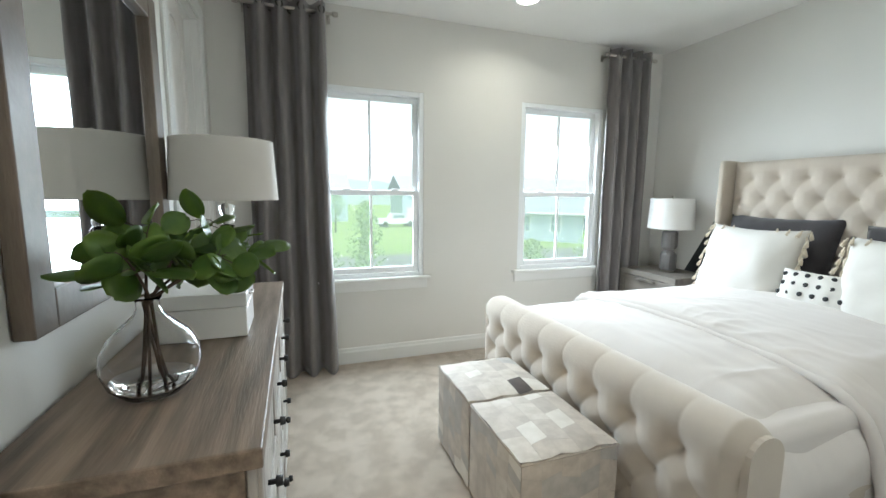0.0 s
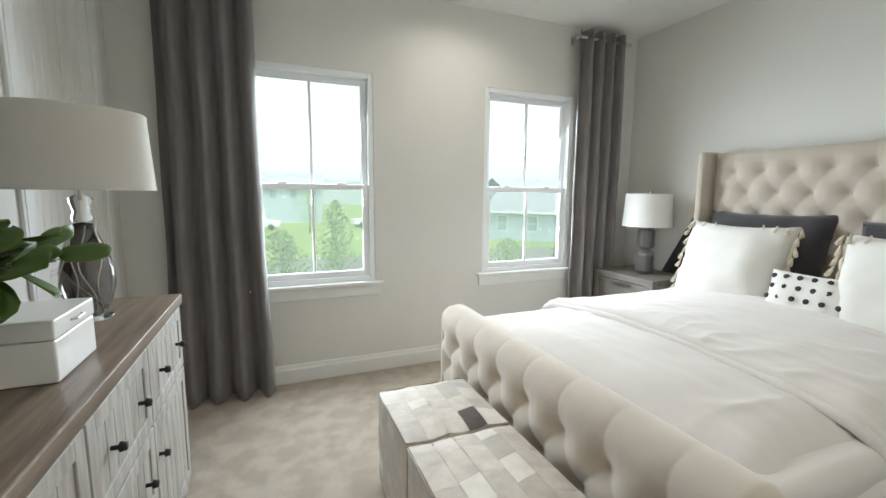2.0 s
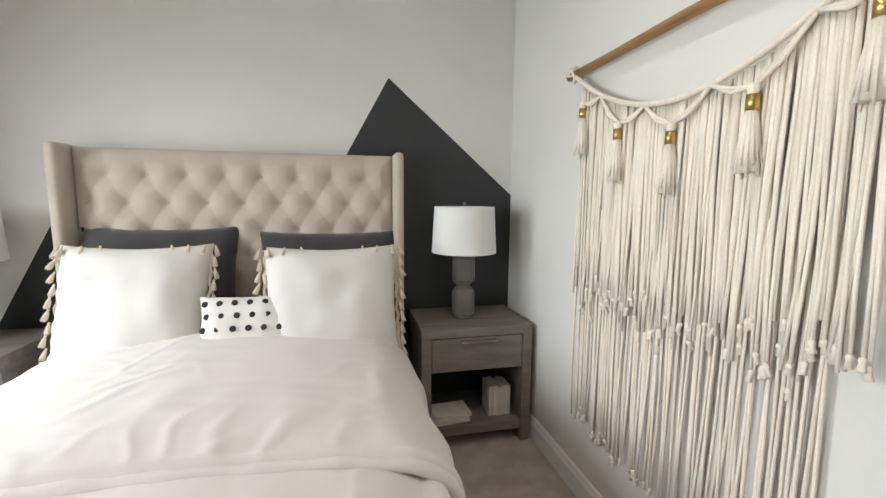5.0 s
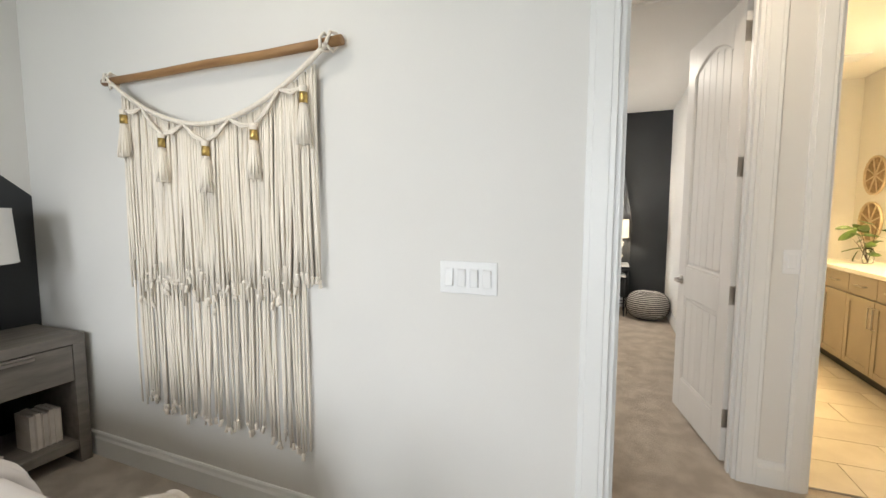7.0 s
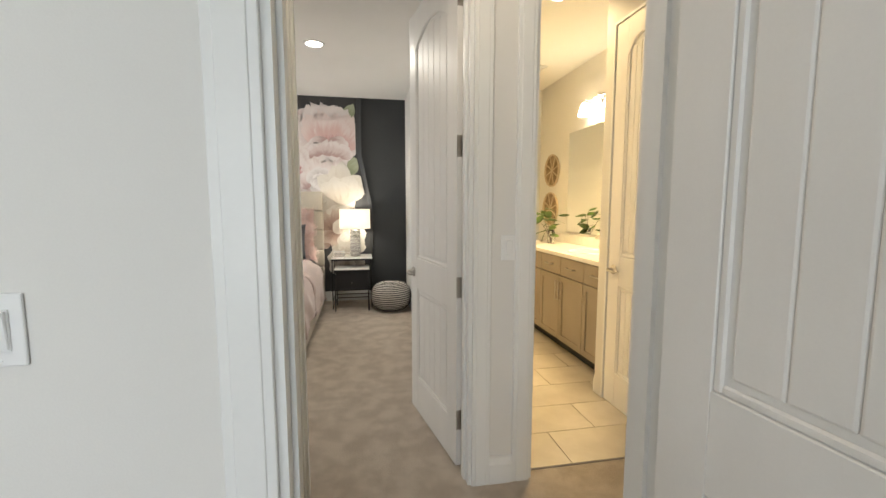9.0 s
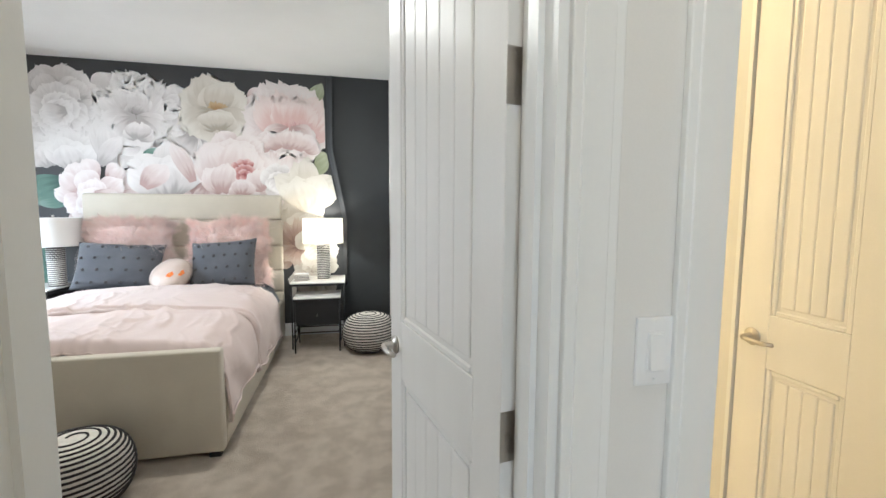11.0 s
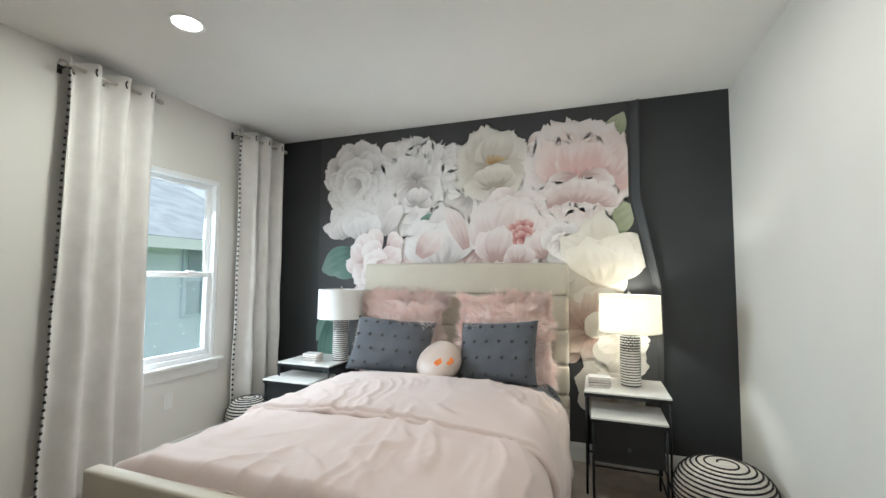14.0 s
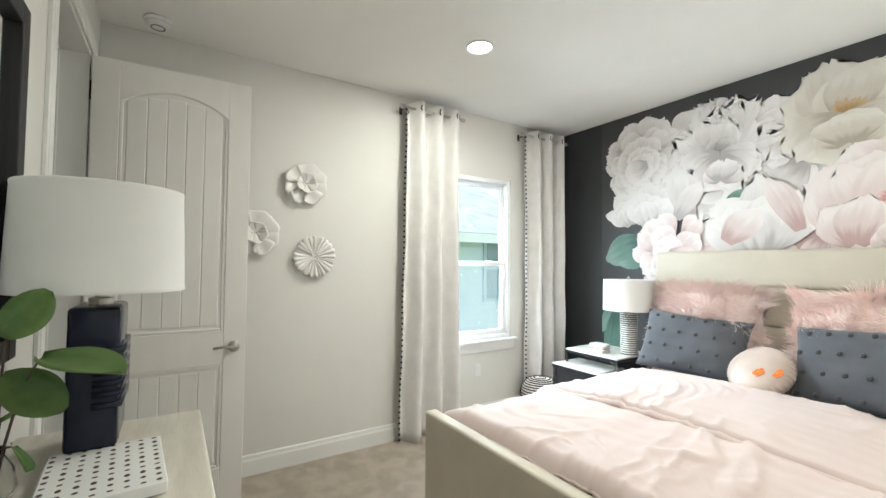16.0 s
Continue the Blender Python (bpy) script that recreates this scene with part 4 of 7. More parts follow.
def tassel_pillow(loc, rz, lean, seed):
    e = thing("tasselled_pillow", loc, "large square white cotton pillow with cream tasselled edges", "pillow", group="tasselled pillows")
    e.matrix_world = pose(*loc, 0, 0, rz) @ pose(0, 0, 0, lean, 0, 0)
    S_, H_ = 0.67, 0.64
    c = part("cushion", cushion(S_, H_, 0.27, seed, ears=0.08, rough=1.5), M_PILLOW, e, smooth=True)
    c.matrix_basis = pose(0, 0, H_ / 2)
    proto = None
    rnd = random.Random(int(seed * 10))
    for side in (-1, 1):
        bm = tube([(side * (S_ / 2 - 0.012 + 0.006 * math.sin(k * 2.1)), 0.004 * math.sin(k * 1.3), 0.02 + k * (H_ - 0.04) / 24) for k in range(25)], 0.009, 7)
        part("braid_trim", bm, M_TASSEL, e, "cream braided trim", smooth=True)
        for k in range(11):
            z = 0.05 + k * (H_ - 0.06) / 10
            m = pose(side * (S_ / 2 + 0.006 + rnd.uniform(-0.004, 0.006)), -0.012 + rnd.uniform(-0.012, 0.012), z, rnd.uniform(-14, 14), rnd.uniform(-10, 10) - side * 14, 0)
            if proto is None:
                proto = part("tassel", tassel_mesh(), M_TASSEL, e, smooth=True)
                proto.matrix_basis = m
            else:
                share("tassel", proto, e, m)
    for k in range(9):
        x = -S_ / 2 + 0.03 + k * (S_ - 0.06) / 8
        if abs(x) > 0.15:
            share("tassel", proto, e, pose(x, -0.035, H_ - 0.012, -20, rnd.uniform(-25, 25), 0))
    return e


def soft_pillow(name, loc, rz, lean, w, h, t, material, label, seed, group=""):
    e = thing(name, loc, label, "pillow", group=group)
    e.matrix_world = pose(*loc, 0, 0, rz) @ pose(0, 0, 0, lean, 0, 0)
    c = part("cushion", cushion(w, h, t, seed), material, e, smooth=True)
    c.matrix_basis = pose(0, 0, h / 2)
    return e


# facing the foot of the bed: local -y looks along world -x
soft_pillow("charcoal_pillow", (2.99, 1.90, 0.69), -90, -14, 0.76, 0.57, 0.20, M_CHARCLOTH, "large charcoal grey pillow leaning on the headboard", 2.2, "charcoal pillows")
soft_pillow("charcoal_pillow", (2.99, 1.03, 0.69), -90, -14, 0.78, 0.54, 0.20, M_CHARCLOTH, "large charcoal grey pillow leaning on the headboard", 6.2, "charcoal pillows")
tassel_pillow((2.73, 1.935, 0.560), -92, -17, 1.5)
tassel_pillow((2.66, 1.015, 0.548), -88, -17, 4.5)
po = soft_pillow("polka_dot_pillow", (2.64, 1.39, 0.695), -90, -22, 0.46, 0.26, 0.13, M_PILLOW, "small white lumbar pillow with black polka dots", 9.1)
for i in range(7):
    for j in range(4):
        x, z = -0.20 + i * 0.066 + (0.0 if j % 2 else 0.015), 0.04 + j * 0.06
        a, b = x / 0.23, (z - 0.13) / 0.13
        m = max(0.0, (1 - abs(a) ** 2.6) * (1 - abs(b) ** 2.6)) ** 0.55
        if abs(x) < 0.21:
            d = part("dot", lathe([(0, 0.003), (0.012, 0.002), (0.0145, -0.004), (0, -0.005)], 12), M_BLACK, po)
            d.matrix_basis = pose(x, -(0.065 * m + 0.006), z, 90, 0, 0)


# ---- ottomans at the foot of the bed ----
M_HIDES = [mat("hide_" + n, c, c2, 0.62, bump=0.14, bscale=240, scale=18, sheen=0.15, dist=0.0006) for n, c, c2 in (
    ("cream", (0.60, 0.55, 0.49), (0.50, 0.45, 0.39)), ("beige", (0.55, 0.495, 0.435), (0.44, 0.39, 0.34)), ("taupe", (0.49, 0.44, 0.39), (0.41, 0.365, 0.32)),
    ("grey", (0.47, 0.445, 0.42), (0.39, 0.37, 0.345)), ("ivory", (0.68, 0.645, 0.59), (0.61, 0.57, 0.51)), ("brown", (0.07, 0.05, 0.042), (0.045, 0.033, 0.028)))]


def ottoman(loc, w, d, h, seed):
    e = thing("ottoman", loc, "cube ottoman in cream patchwork hide strips, daylight grey put into its side colours", "ottoman", group="patchwork ottomans")
    part("core", cube(-w / 2 + 0.006, w / 2 - 0.006, -d / 2 + 0.006, d / 2 - 0.006, 0.012, h - 0.008, 0.02, 3), M_HIDES[2], e)
    rnd = random.Random(seed)

    def bulge(a, b):
        return 0.016 * (1 - (2 * a) ** 4) * (1 - (2 * b) ** 4)
    cols = 5
    for face in range(5):
        fw, fh = ((w, d) if face == 0 else (w, h - 0.02) if face in (1, 2) else (d, h - 0.02))
        for i in range(cols):
            off = rnd.uniform(0, 0.05)
            z = -fh / 2
            while z < fh / 2 - 0.004:
                hgt = rnd.uniform(0.04, 0.15)
                z1 = min(fh / 2, z + hgt)
                x0, x1 = -fw / 2 + fw * i / cols, -fw / 2 + fw * (i + 1) / cols
                sl = 0.022 * (1 if i % 2 else -1)
                g = 0.0008
                bm = bmesh.new()
                NS = 3
                lo, hi = [], []
                for lay, arr in ((0.0, lo), (0.004, hi)):
                    for jj in range(NS + 1):
                        for ii in range(NS + 1):
                            xx = x0 + g + (x1 - x0 - 2 * g) * ii / NS
                            zz = z + g + (z1 - z - 2 * g) * jj / NS + sl * (ii / NS - 0.5)
                            zz = max(-fh / 2, min(fh / 2, zz))
                            n_ = (bulge(xx / fw, zz / fh) if face == 0 else 0.25 * bulge(xx / fw, zz / fh)) + lay - 0.004
                            zc = zz + (h / 2 + 0.01)
                            q = {0: (xx, zz, h - 0.008 + n_ + 0.004), 1: (xx, -d / 2 - n_, zc), 2: (-xx, d / 2 + n_, zc), 3: (-w / 2 - n_, -xx, zc), 4: (w / 2 + n_, xx, zc)}[face]
                            arr.append(bm.verts.new(q))
                idx = lambda a_, b_: b_ * (NS + 1) + a_
                for jj in range(NS):
                    for ii in range(NS):
                        bm.faces.new([hi[k] for k in (idx(ii, jj), idx(ii + 1, jj), idx(ii + 1, jj + 1), idx(ii, jj + 1))])
                # sides favour taupe and grey: the window's grey daylight put into the strip colours
                k = rnd.choices(range(6), ((5, 5, 1.4, 0.5, 1.3, 0.0) if face == 0 else (2, 3, 3.5, 4, 0.7, 0.12)))[0]
                if face == 0 and seed == 1 and i == 3 and z <= -0.10 < z1:
                    k = 5
                part("hide_strip", bm, M_HIDES[k], e, smooth=True)
                z = z1
    bm = tube([(-w / 2, -d / 2, h - 0.012), (w / 2, -d / 2, h - 0.012), (w / 2, d / 2, h - 0.012), (-w / 2, d / 2, h - 0.012), (-w / 2, -d / 2, h - 0.012)], 0.004, 6)
    part("piping", bm, M_HIDES[2], e, smooth=True)
    for x in (-w / 2 + 0.04, w / 2 - 0.04):
        for y in (-d / 2 + 0.04, d / 2 - 0.04):
            part("glide", lathe([(0, 0), (0.015, 0), (0.015, 0.014), (0, 0.014)], 12, center=(x, y)), M_BLACK, e)
    return e


ottoman((0.735, 1.725, 0), 0.42, 0.43, 0.45, 1)
ottoman((0.735, 1.270, 0), 0.42, 0.45, 0.45, 2)


# ---- nightstands, lamps, books ----
def nightstand(loc, w, d, h, label):
    """Local y runs along the headboard wall, the front faces -x."""
    e = thing("nightstand", loc, label, "nightstand", group="nightstands beside the tufted bed")
    part("top", cube(-d, 0, -w / 2, w / 2, h - 0.05, h, 0.003), M_GREYWOOD, e)
    for s in (-1, 1):
        part("side_panel", cube(-d, 0, s * w / 2 - (0.055 if s > 0 else 0), s * w / 2 + (0 if s > 0 else 0.055), 0.0, h - 0.05, 0.003), M_GREYWOOD, e)
    # back panel and drawer box are coloured black, the other panels grey oak
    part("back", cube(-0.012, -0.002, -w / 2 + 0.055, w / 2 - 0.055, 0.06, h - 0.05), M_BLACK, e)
    part("shelf", cube(-d + 0.01, -0.014, -w / 2 + 0.055, w / 2 - 0.055, 0.075, 0.125, 0.002, 1), M_GREYWOOD, e)
    dw = part("drawer", cube(-d + 0.004, -d + 0.022, -w / 2 + 0.058, w / 2 - 0.058, h - 0.245, h - 0.056, 0.002, 1), M_GREYWOOD, e)
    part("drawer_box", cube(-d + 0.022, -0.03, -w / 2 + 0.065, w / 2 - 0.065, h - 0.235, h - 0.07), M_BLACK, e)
    bm = cube(-d - 0.014, -d + 0.004, -0.10, 0.10, h - 0.072, h - 0.067, 0.001, 1)
    box(bm, -d - 0.014, -d - 0.011, -0.10, 0.10, h - 0.082, h - 0.067, 0.001, 1)
    part("edge_pull", bm, M_NICKEL, dw, "slim nickel edge pull")
    return e


nightstand((3.215, 0.245, 0), 0.64, 0.46, 0.70, "grey oak nightstand with one drawer and an open shelf of books")
nightstand((3.215, 2.745, 0), 0.62, 0.46, 0.70, "grey oak nightstand with one drawer beside the curtain")


def ceramic_lamp(loc):
    e = thing("bedside_lamp", loc, "bedside lamp with faceted grey ceramic base and white drum shade", "table lamp", group="grey bedside lamps")
    part("foot", lathe([(0, 0.001), (0.052, 0.001), (0.052, 0.016), (0, 0.016)], 32), M_NICKEL, e, "nickel foot ring", smooth=True)
    part("base", lathe([(0, 0.017), (0.060, 0.017), (0.068, 0.028), (0.068, 0.155), (0.060, 0.172), (0.040, 0.190), (0.040, 0.200), (0.060, 0.216), (0.068, 0.232), (0.066, 0.355), (0.056, 0.372), (0, 0.372)], 14), M_CERAMIC, e)
    part("neck", lathe([(0, 0.372), (0.024, 0.372), (0.020, 0.40), (0, 0.40)], 16), M_NICKEL, e)
    part("shade", shade_mesh(0.190, 0.176, 0.392, 0.660), M_SHADE, e, "white drum shade", smooth=True)
    harp(e, 0.38, 0.660, 0.174)
    return e


ceramic_lamp((2.985, 0.273, 0.70))
ceramic_lamp((2.99, 2.735, 0.70))

for i, (y, hh, tilt) in enumerate(((0.135, 0.185, 0), (0.108, 0.19, 0), (0.080, 0.178, 0), (0.053, 0.188, 0), (0.028, 0.182, 0))):
    b = thing("book", (2.90, y, 0.126), "upright cream-paged book on the nightstand shelf", "book", group="books standing on the shelf")
    part("page_block", cube(-0.062, 0.064, -0.0095, 0.0095, 0.002, hh - 0.003, 0.001, 1), M_PAPER, b)
    bm = cube(-0.066, 0.068, -0.0125, -0.0097, 0, hh)
    box(bm, -0.066, 0.068, 0.0097, 0.0125, 0, hh)
    box(bm, 0.0645, 0.068, -0.0125, 0.0125, 0, hh)
    part("cover", bm, M_PAPER, b)
for i, (x, y, z, a, w, l, t) in enumerate(((2.89, 0.40, 0.126, 3, 0.19, 0.25, 0.016), (2.88, 0.385, 0.143, -6, 0.17, 0.23, 0.018), (2.88, 0.375, 0.162, 4, 0.16, 0.22, 0.015))):
    b = thing("flat_book", (x, y, z), "cream book lying on the nightstand shelf", "book", rz=a, group="books lying on the shelf")
    part("page_block", cube(-w / 2 + 0.003, w / 2 - 0.003, -l / 2 + 0.003, l / 2 - 0.003, 0.002, t - 0.002), M_PAPER, b)
    bm = cube(-w / 2, w / 2, -l / 2, l / 2, 0, 0.002)
    box(bm, -w / 2, w / 2, -l / 2, l / 2, t - 0.002, t)
    part("cover", bm, M_PAPER, b)

tagged(part("painted_gable", extrude_poly([(S, 0.14), (S, 1.432), (0.687, 2.12), (1.78, 0.14)], E - 0.003, E - 0.0002, "yz"), M_CHAR), "charcoal painted gable shape on the headboard wall", "wall paint", kind="structure")
tagged(part("painted_gable", extrude_poly([(1.80, 0.14), (2.29, 1.60), (2.36, 1.46), (3.06, 0.14)], E - 0.003, E - 0.0002, "yz"), M_CHAR), "charcoal painted gable shape behind the bed", "wall paint", kind="structure")


# ---- macrame hanging ----
mc = thing("macrame_wall_hanging", (1.765, S + 0.042, 1.963), "cream knotted cotton macrame hanging from a wooden rod", "wall hanging")
part("rod", tube([(-0.68, 0, 0.004), (-0.3, 0, -0.001), (0.0, 0.001, 0.002), (0.35, 0, -0.001), (0.68, 0, 0)], [0.0185, 0.0172, 0.0178, 0.017, 0.0178], 18), M_ROD, mc, "honey brown wooden rod", smooth=True)


def sag(x):
    return -0.245 + 0.225 * abs(x / 0.60) ** 1.9


part("sagging_cord", tube([(x, 0.012, sag(x)) for x in [-0.62 + 1.24 * k / 30 for k in range(31)]], 0.010, 8), M_MACRAME, mc, "thick sagging cord", smooth=True)
for s in (-1, 1):
    part("hanging_loop", tube([(s * 0.62, 0.012, sag(0.62)), (s * 0.635, 0.032, -0.01), (s * 0.645, 0.020, 0.030), (s * 0.65, -0.010, 0.034), (s * 0.645, -0.03, 0.0), (s * 0.64, 0.0, -0.034), (s * 0.62, 0.012, sag(0.62))], 0.0065, 7), M_MACRAME, mc, smooth=True)
    part("hanging_loop", tube([(s * 0.60, 0.020, -0.02), (s * 0.61, 0.034, 0.01), (s * 0.612, 0.012, 0.033), (s * 0.612, -0.02, 0.022), (s * 0.606, -0.02, -0.02), (s * 0.60, 0.020, -0.03)], 0.006, 7), M_MACRAME, mc, smooth=True)
rnd = random.Random(5)
NC = 168
for lay, z1, yo in ((0, -1.575, -0.018), (1, -0.915, -0.004)):
    for i in range(NC):
        x = -0.545 + 1.11 * (i + 0.5) / NC + rnd.uniform(-0.009, 0.009)
        if lay == 0 and (i % 2 == 1 or x < -0.47):
            continue
        zt = sag(x) - 0.008
        if lay == 0:
            zt = -0.60
        grp = math.sin(i * 0.55) * 0.05 + (0.06 if (i // 7) % 2 else 0.0)
        zb = z1 - (0.07 * min(1, (x + 0.545) / 0.5) if lay else 0) + rnd.uniform(-0.03, 0.03) + (grp if lay else 0.02 * math.sin(i * 0.3)) + (0.02 * (x / 0.5) if lay == 0 else 0)
        ph, yd, sway = rnd.uniform(0, 6), rnd.uniform(-0.006, 0.007), rnd.uniform(0.006, 0.022)
        pts = [(x + sway * math.sin(ph + 3 * k / 5) * k / 5, yo + yd + 0.0025 * math.sin(ph * 2 + k), zt + (zb - zt) * k / 5) for k in range(6)]
        part("cord", tube(pts, [0.0062, 0.0066, 0.0064, 0.0060, 0.0054, 0.0046] if lay else [0.0054] * 5 + [0.0044], 5), M_MACRAME, mc, smooth=True)
        if rnd.random() < 0.5:
            part("knotted_end", lathe([(0, 0.012), (0.007, 0.008), (0.009, 0.0), (0.006, -0.006), (0.009, -0.022), (0.004, -0.024), (0, -0.023)], 7), M_MACRAME, mc, smooth=True).matrix_basis = pose(*pts[-1], rnd.uniform(-25, 25), rnd.uniform(-20, 20), 0)
TS = [-0.52, -0.27, 0.0, 0.27, 0.52]
KX = [-0.40, -0.135, 0.135, 0.40]
for x in TS:
    zt = sag(x) - 0.085
    for kx in KX:
        if abs(kx - x) < 0.2:
            for o in (-0.006, 0.006):
                part("knotted_strand", tube([(kx, 0.016, sag(kx) - 0.006), ((kx + x) / 2, 0.020 , (sag(kx) + zt) / 2 - 0.012 + o), (x, 0.018, zt + 0.01)], 0.0058, 6), M_MACRAME, mc, smooth=True)
    t = part("tassel", lathe([(0, 0.018), (0.014, 0.014), (0.017, 0.004), (0.013, -0.008), (0.0135, -0.055), (0.018, -0.075), (0.024, -0.13), (0.028, -0.205), (0, -0.20)], 12), M_MACRAME, mc, smooth=True)
    t.matrix_basis = pose(x, 0.022, zt)
    part("brass_band", lathe([(0.0145, -0.012), (0.0155, -0.012), (0.0155, -0.052), (0.0145, -0.052), (0.0145, -0.012)], 16), M_BRASS, t, "brass band", smooth=True)
    for k in range(14):
        a = k * 0.45
        part("strand", tube([(0.012 * math.cos(a), 0.012 * math.sin(a), -0.055), (0.022 * math.cos(a), 0.022 * math.sin(a), -0.13), (0.030 * math.cos(a), 0.030 * math.sin(a), -0.20 - 0.02 * math.sin(k * 3))], 0.0035, 5), M_MACRAME, t, smooth=True)


# ---- corner sensor high on the wall ----
ms = thing("motion_sensor", (3.19, S + 0.045, 2.688), "small white plastic motion sensor high in the corner", "sensor", rz=45)
part("housing", cube(-0.03, 0.03, -0.022, 0.022, -0.045, 0.045, 0.012, 3), M_PLASTIC, ms, smooth=True)
part("window", cube(-0.020, 0.020, 0.0225, 0.027, -0.032, 0.005, 0.003, 2), M_WHITELAC, ms)


# ---- switches and outlets ----
def switch_plate(m, gangs, label):
    e = thing("light_switch", (0, 0, 0), label, "light switch")
    e.matrix_world = m
    w = 0.07 + 0.046 * (gangs - 1)
    part("plate", cube(-w / 2, w / 2, -0.006, 0, -0.057, 0.057, 0.003, 2), M_PLASTIC, e)
    for g in range(gangs):
        x = (g - (gangs - 1) / 2) * 0.046
        bm = cube(x - 0.0165, x + 0.0165, -0.0085, -0.006, -0.033, 0.033, 0.001, 1)
        part("rocker_frame", bm, M_PLASTIC, e)
        r = part("rocker", cube(-0.0145, 0.0145, -0.004, 0.003, -0.030, 0.030, 0.0015, 1), M_PLASTIC, e)
        r.matrix_basis = pose(x, -0.009, 0, 5 if g else -5, 0, 0)
        for z in (-0.048, 0.048):
            part("screw", lathe([(0, 0), (0.003, 0), (0.003, 0.001), (0, 0.0015)], 8), M_PLASTIC, e).matrix_basis = pose(x, -0.006, z, 90, 0, 0)
    return e


switch_plate(pose(0.609, S, 1.12, 0, 0, 180), 4, "white four-gang rocker light switch plate on the wall")
switch_plate(pose(-0.642, MN, 1.12, 0, 0, 180), 1, "white single rocker light switch in the hall")
for x0, x1, yy in ((D1[1] - 0.0175, D1[1] - 0.0155, S - 0.075), (D2[1] - 0.0175, D2[1] - 0.0155, MS + 0.055)):
    sp = thing("strike_plate", (x0, yy, 0.90), "satin nickel strike plate on the door jamb", "strike plate")
    part("plate", cube(-0.001, x1 - x0 - 0.0002, -0.016, 0.016, -0.035, 0.035, 0.0008, 1), M_NICKEL, sp)
    part("lip", cube(-0.002, 0.001, 0.016, 0.024, -0.018, 0.018, 0.0008, 1), M_NICKEL, sp)


# ---- second bedroom: bed ----
M_BED2 = mat("ivory_upholstery", (0.56, 0.51, 0.42), (0.52, 0.47, 0.385), 0.6, bump=0.10, bscale=350, scale=5, sheen=0.15, dist=0.0006)
M_PINK = mat("blush_cotton", (0.61, 0.505, 0.475), (0.58, 0.47, 0.44), 0.86, bump=0.08, bscale=350, scale=3, sheen=0.25, dist=0.0008)
M_DOTGREY = mat("slate_cotton", (0.098, 0.102, 0.116), (0.080, 0.083, 0.096), 0.9, bump=0.16, bscale=420, scale=7, sheen=0.25, dist=0.0008)
M_FUR = mat("pink_faux_fur", (0.94, 0.80, 0.76), (0.88, 0.68, 0.625), 0.95, bump=0.25, bscale=130, scale=14, sheen=0.5, rand=0.12, dist=0.004)
M_WHITETOP = mat("white_marble_top", (0.78, 0.76, 0.72), (0.68, 0.66, 0.63), 0.25, bump=0.03, bscale=60, scale=5, detail=8, dist=0.0004)
B2X0, B2X1, B2Y0, B2Y1 = 0.525, 2.285, -5.25, -2.97
bed2 = thing("upholstered_bed", (0, 0, 0), "ivory upholstered bed with a horizontally channelled headboard", "bed")
part("headboard_core", cube(B2X0 + 0.01, B2X1 - 0.01, B2Y0 + 0.005, B2Y0 + 0.05, 0.05, 1.49, 0.01), M_BED2, bed2)
for i, (z0, z1) in enumerate(((0.30, 0.50), (0.502, 0.72), (0.722, 0.98), (0.982, 1.24), (1.242, 1.495))):
    part("channel", cube(B2X0, B2X1, B2Y0 + 0.03, B2Y0 + 0.105, z0, z1, 0.03, 5), M_BED2, bed2, smooth=True)
part("footboard", cube(B2X0, B2X1, B2Y1 - 0.07, B2Y1, 0.03, 0.60, 0.014, 3), M_BED2, bed2, smooth=True)
for x in (B2X0, B2X1 - 0.06):
    part("side_rail", cube(x, x + 0.06, B2Y0 + 0.10, B2Y1 - 0.07, 0.03, 0.41, 0.014, 3), M_BED2, bed2, smooth=True)
for x in (B2X0 + 0.02, B2X1 - 0.08):
    for y in (B2Y1 - 0.07, B2Y0 + 0.03):
        part("foot", cube(x, x + 0.06, y, y + 0.06, 0.0, 0.035, 0.003, 1), M_BLACK, bed2)
part("mattress", cube(B2X0 + 0.07, B2X1 - 0.07, B2Y0 + 0.11, B2Y1 - 0.12, 0.25, 0.52, 0.05, 4), M_DOTGREY, bed2, smooth=True)

# quilts lie along y here, x1 being the head end
comforter("comforter", -3.034, -4.55, 1.405, 0.895, 0.598, 0.062, 0.30, M_PINK, "blush pink comforter spread over the ivory bed", 13.0, axis="y", foot=0.075, footw=0.045, wr=1.0)
comforter("folded_comforter", -3.78, -4.70, 1.405, 0.91, 0.620, 0.070, 0.36, M_PINK, "turned-back blush pink comforter fold", 18.0, axis="y", foot=0.055, footw=0.035, wr=0.9)
sh = thing("grey_sheet", (0, 0, 0), "slate grey dotted sheet showing beside the pillows", "bed sheet")


def sheet_f(u, v):
    x = 1.405 + (u - 0.5) * 1.74
    y = -5.12 + 0.62 * v
    a = abs(u - 0.5) * 2
    return (x, y, 0.60 - 0.26 * max(0, (a - 0.80) / 0.20) ** 2 + 0.006 * wrinkle(x * 6, y * 6, 1, 4))


part("cloth", sheet(sheet_f, 60, 12, thick=0.01), M_DOTGREY, sh, smooth=True)
bm = lathe([(0, 0.007), (0.010, 0.005), (0.014, 0), (0, -0.003)], 8)
TUFT = part("yarn_tuft", bm, M_CHARCLOTH, sh)
TUFT.matrix_basis = pose(0.60, -4.82, 0.575)
for i in range(3):
    for x in (0.62, 0.70, 2.10, 2.19):
        share("yarn_tuft", TUFT, sh, pose(x, -4.78 - 0.10 * i, 0.60 - 0.02 * (i % 2)))


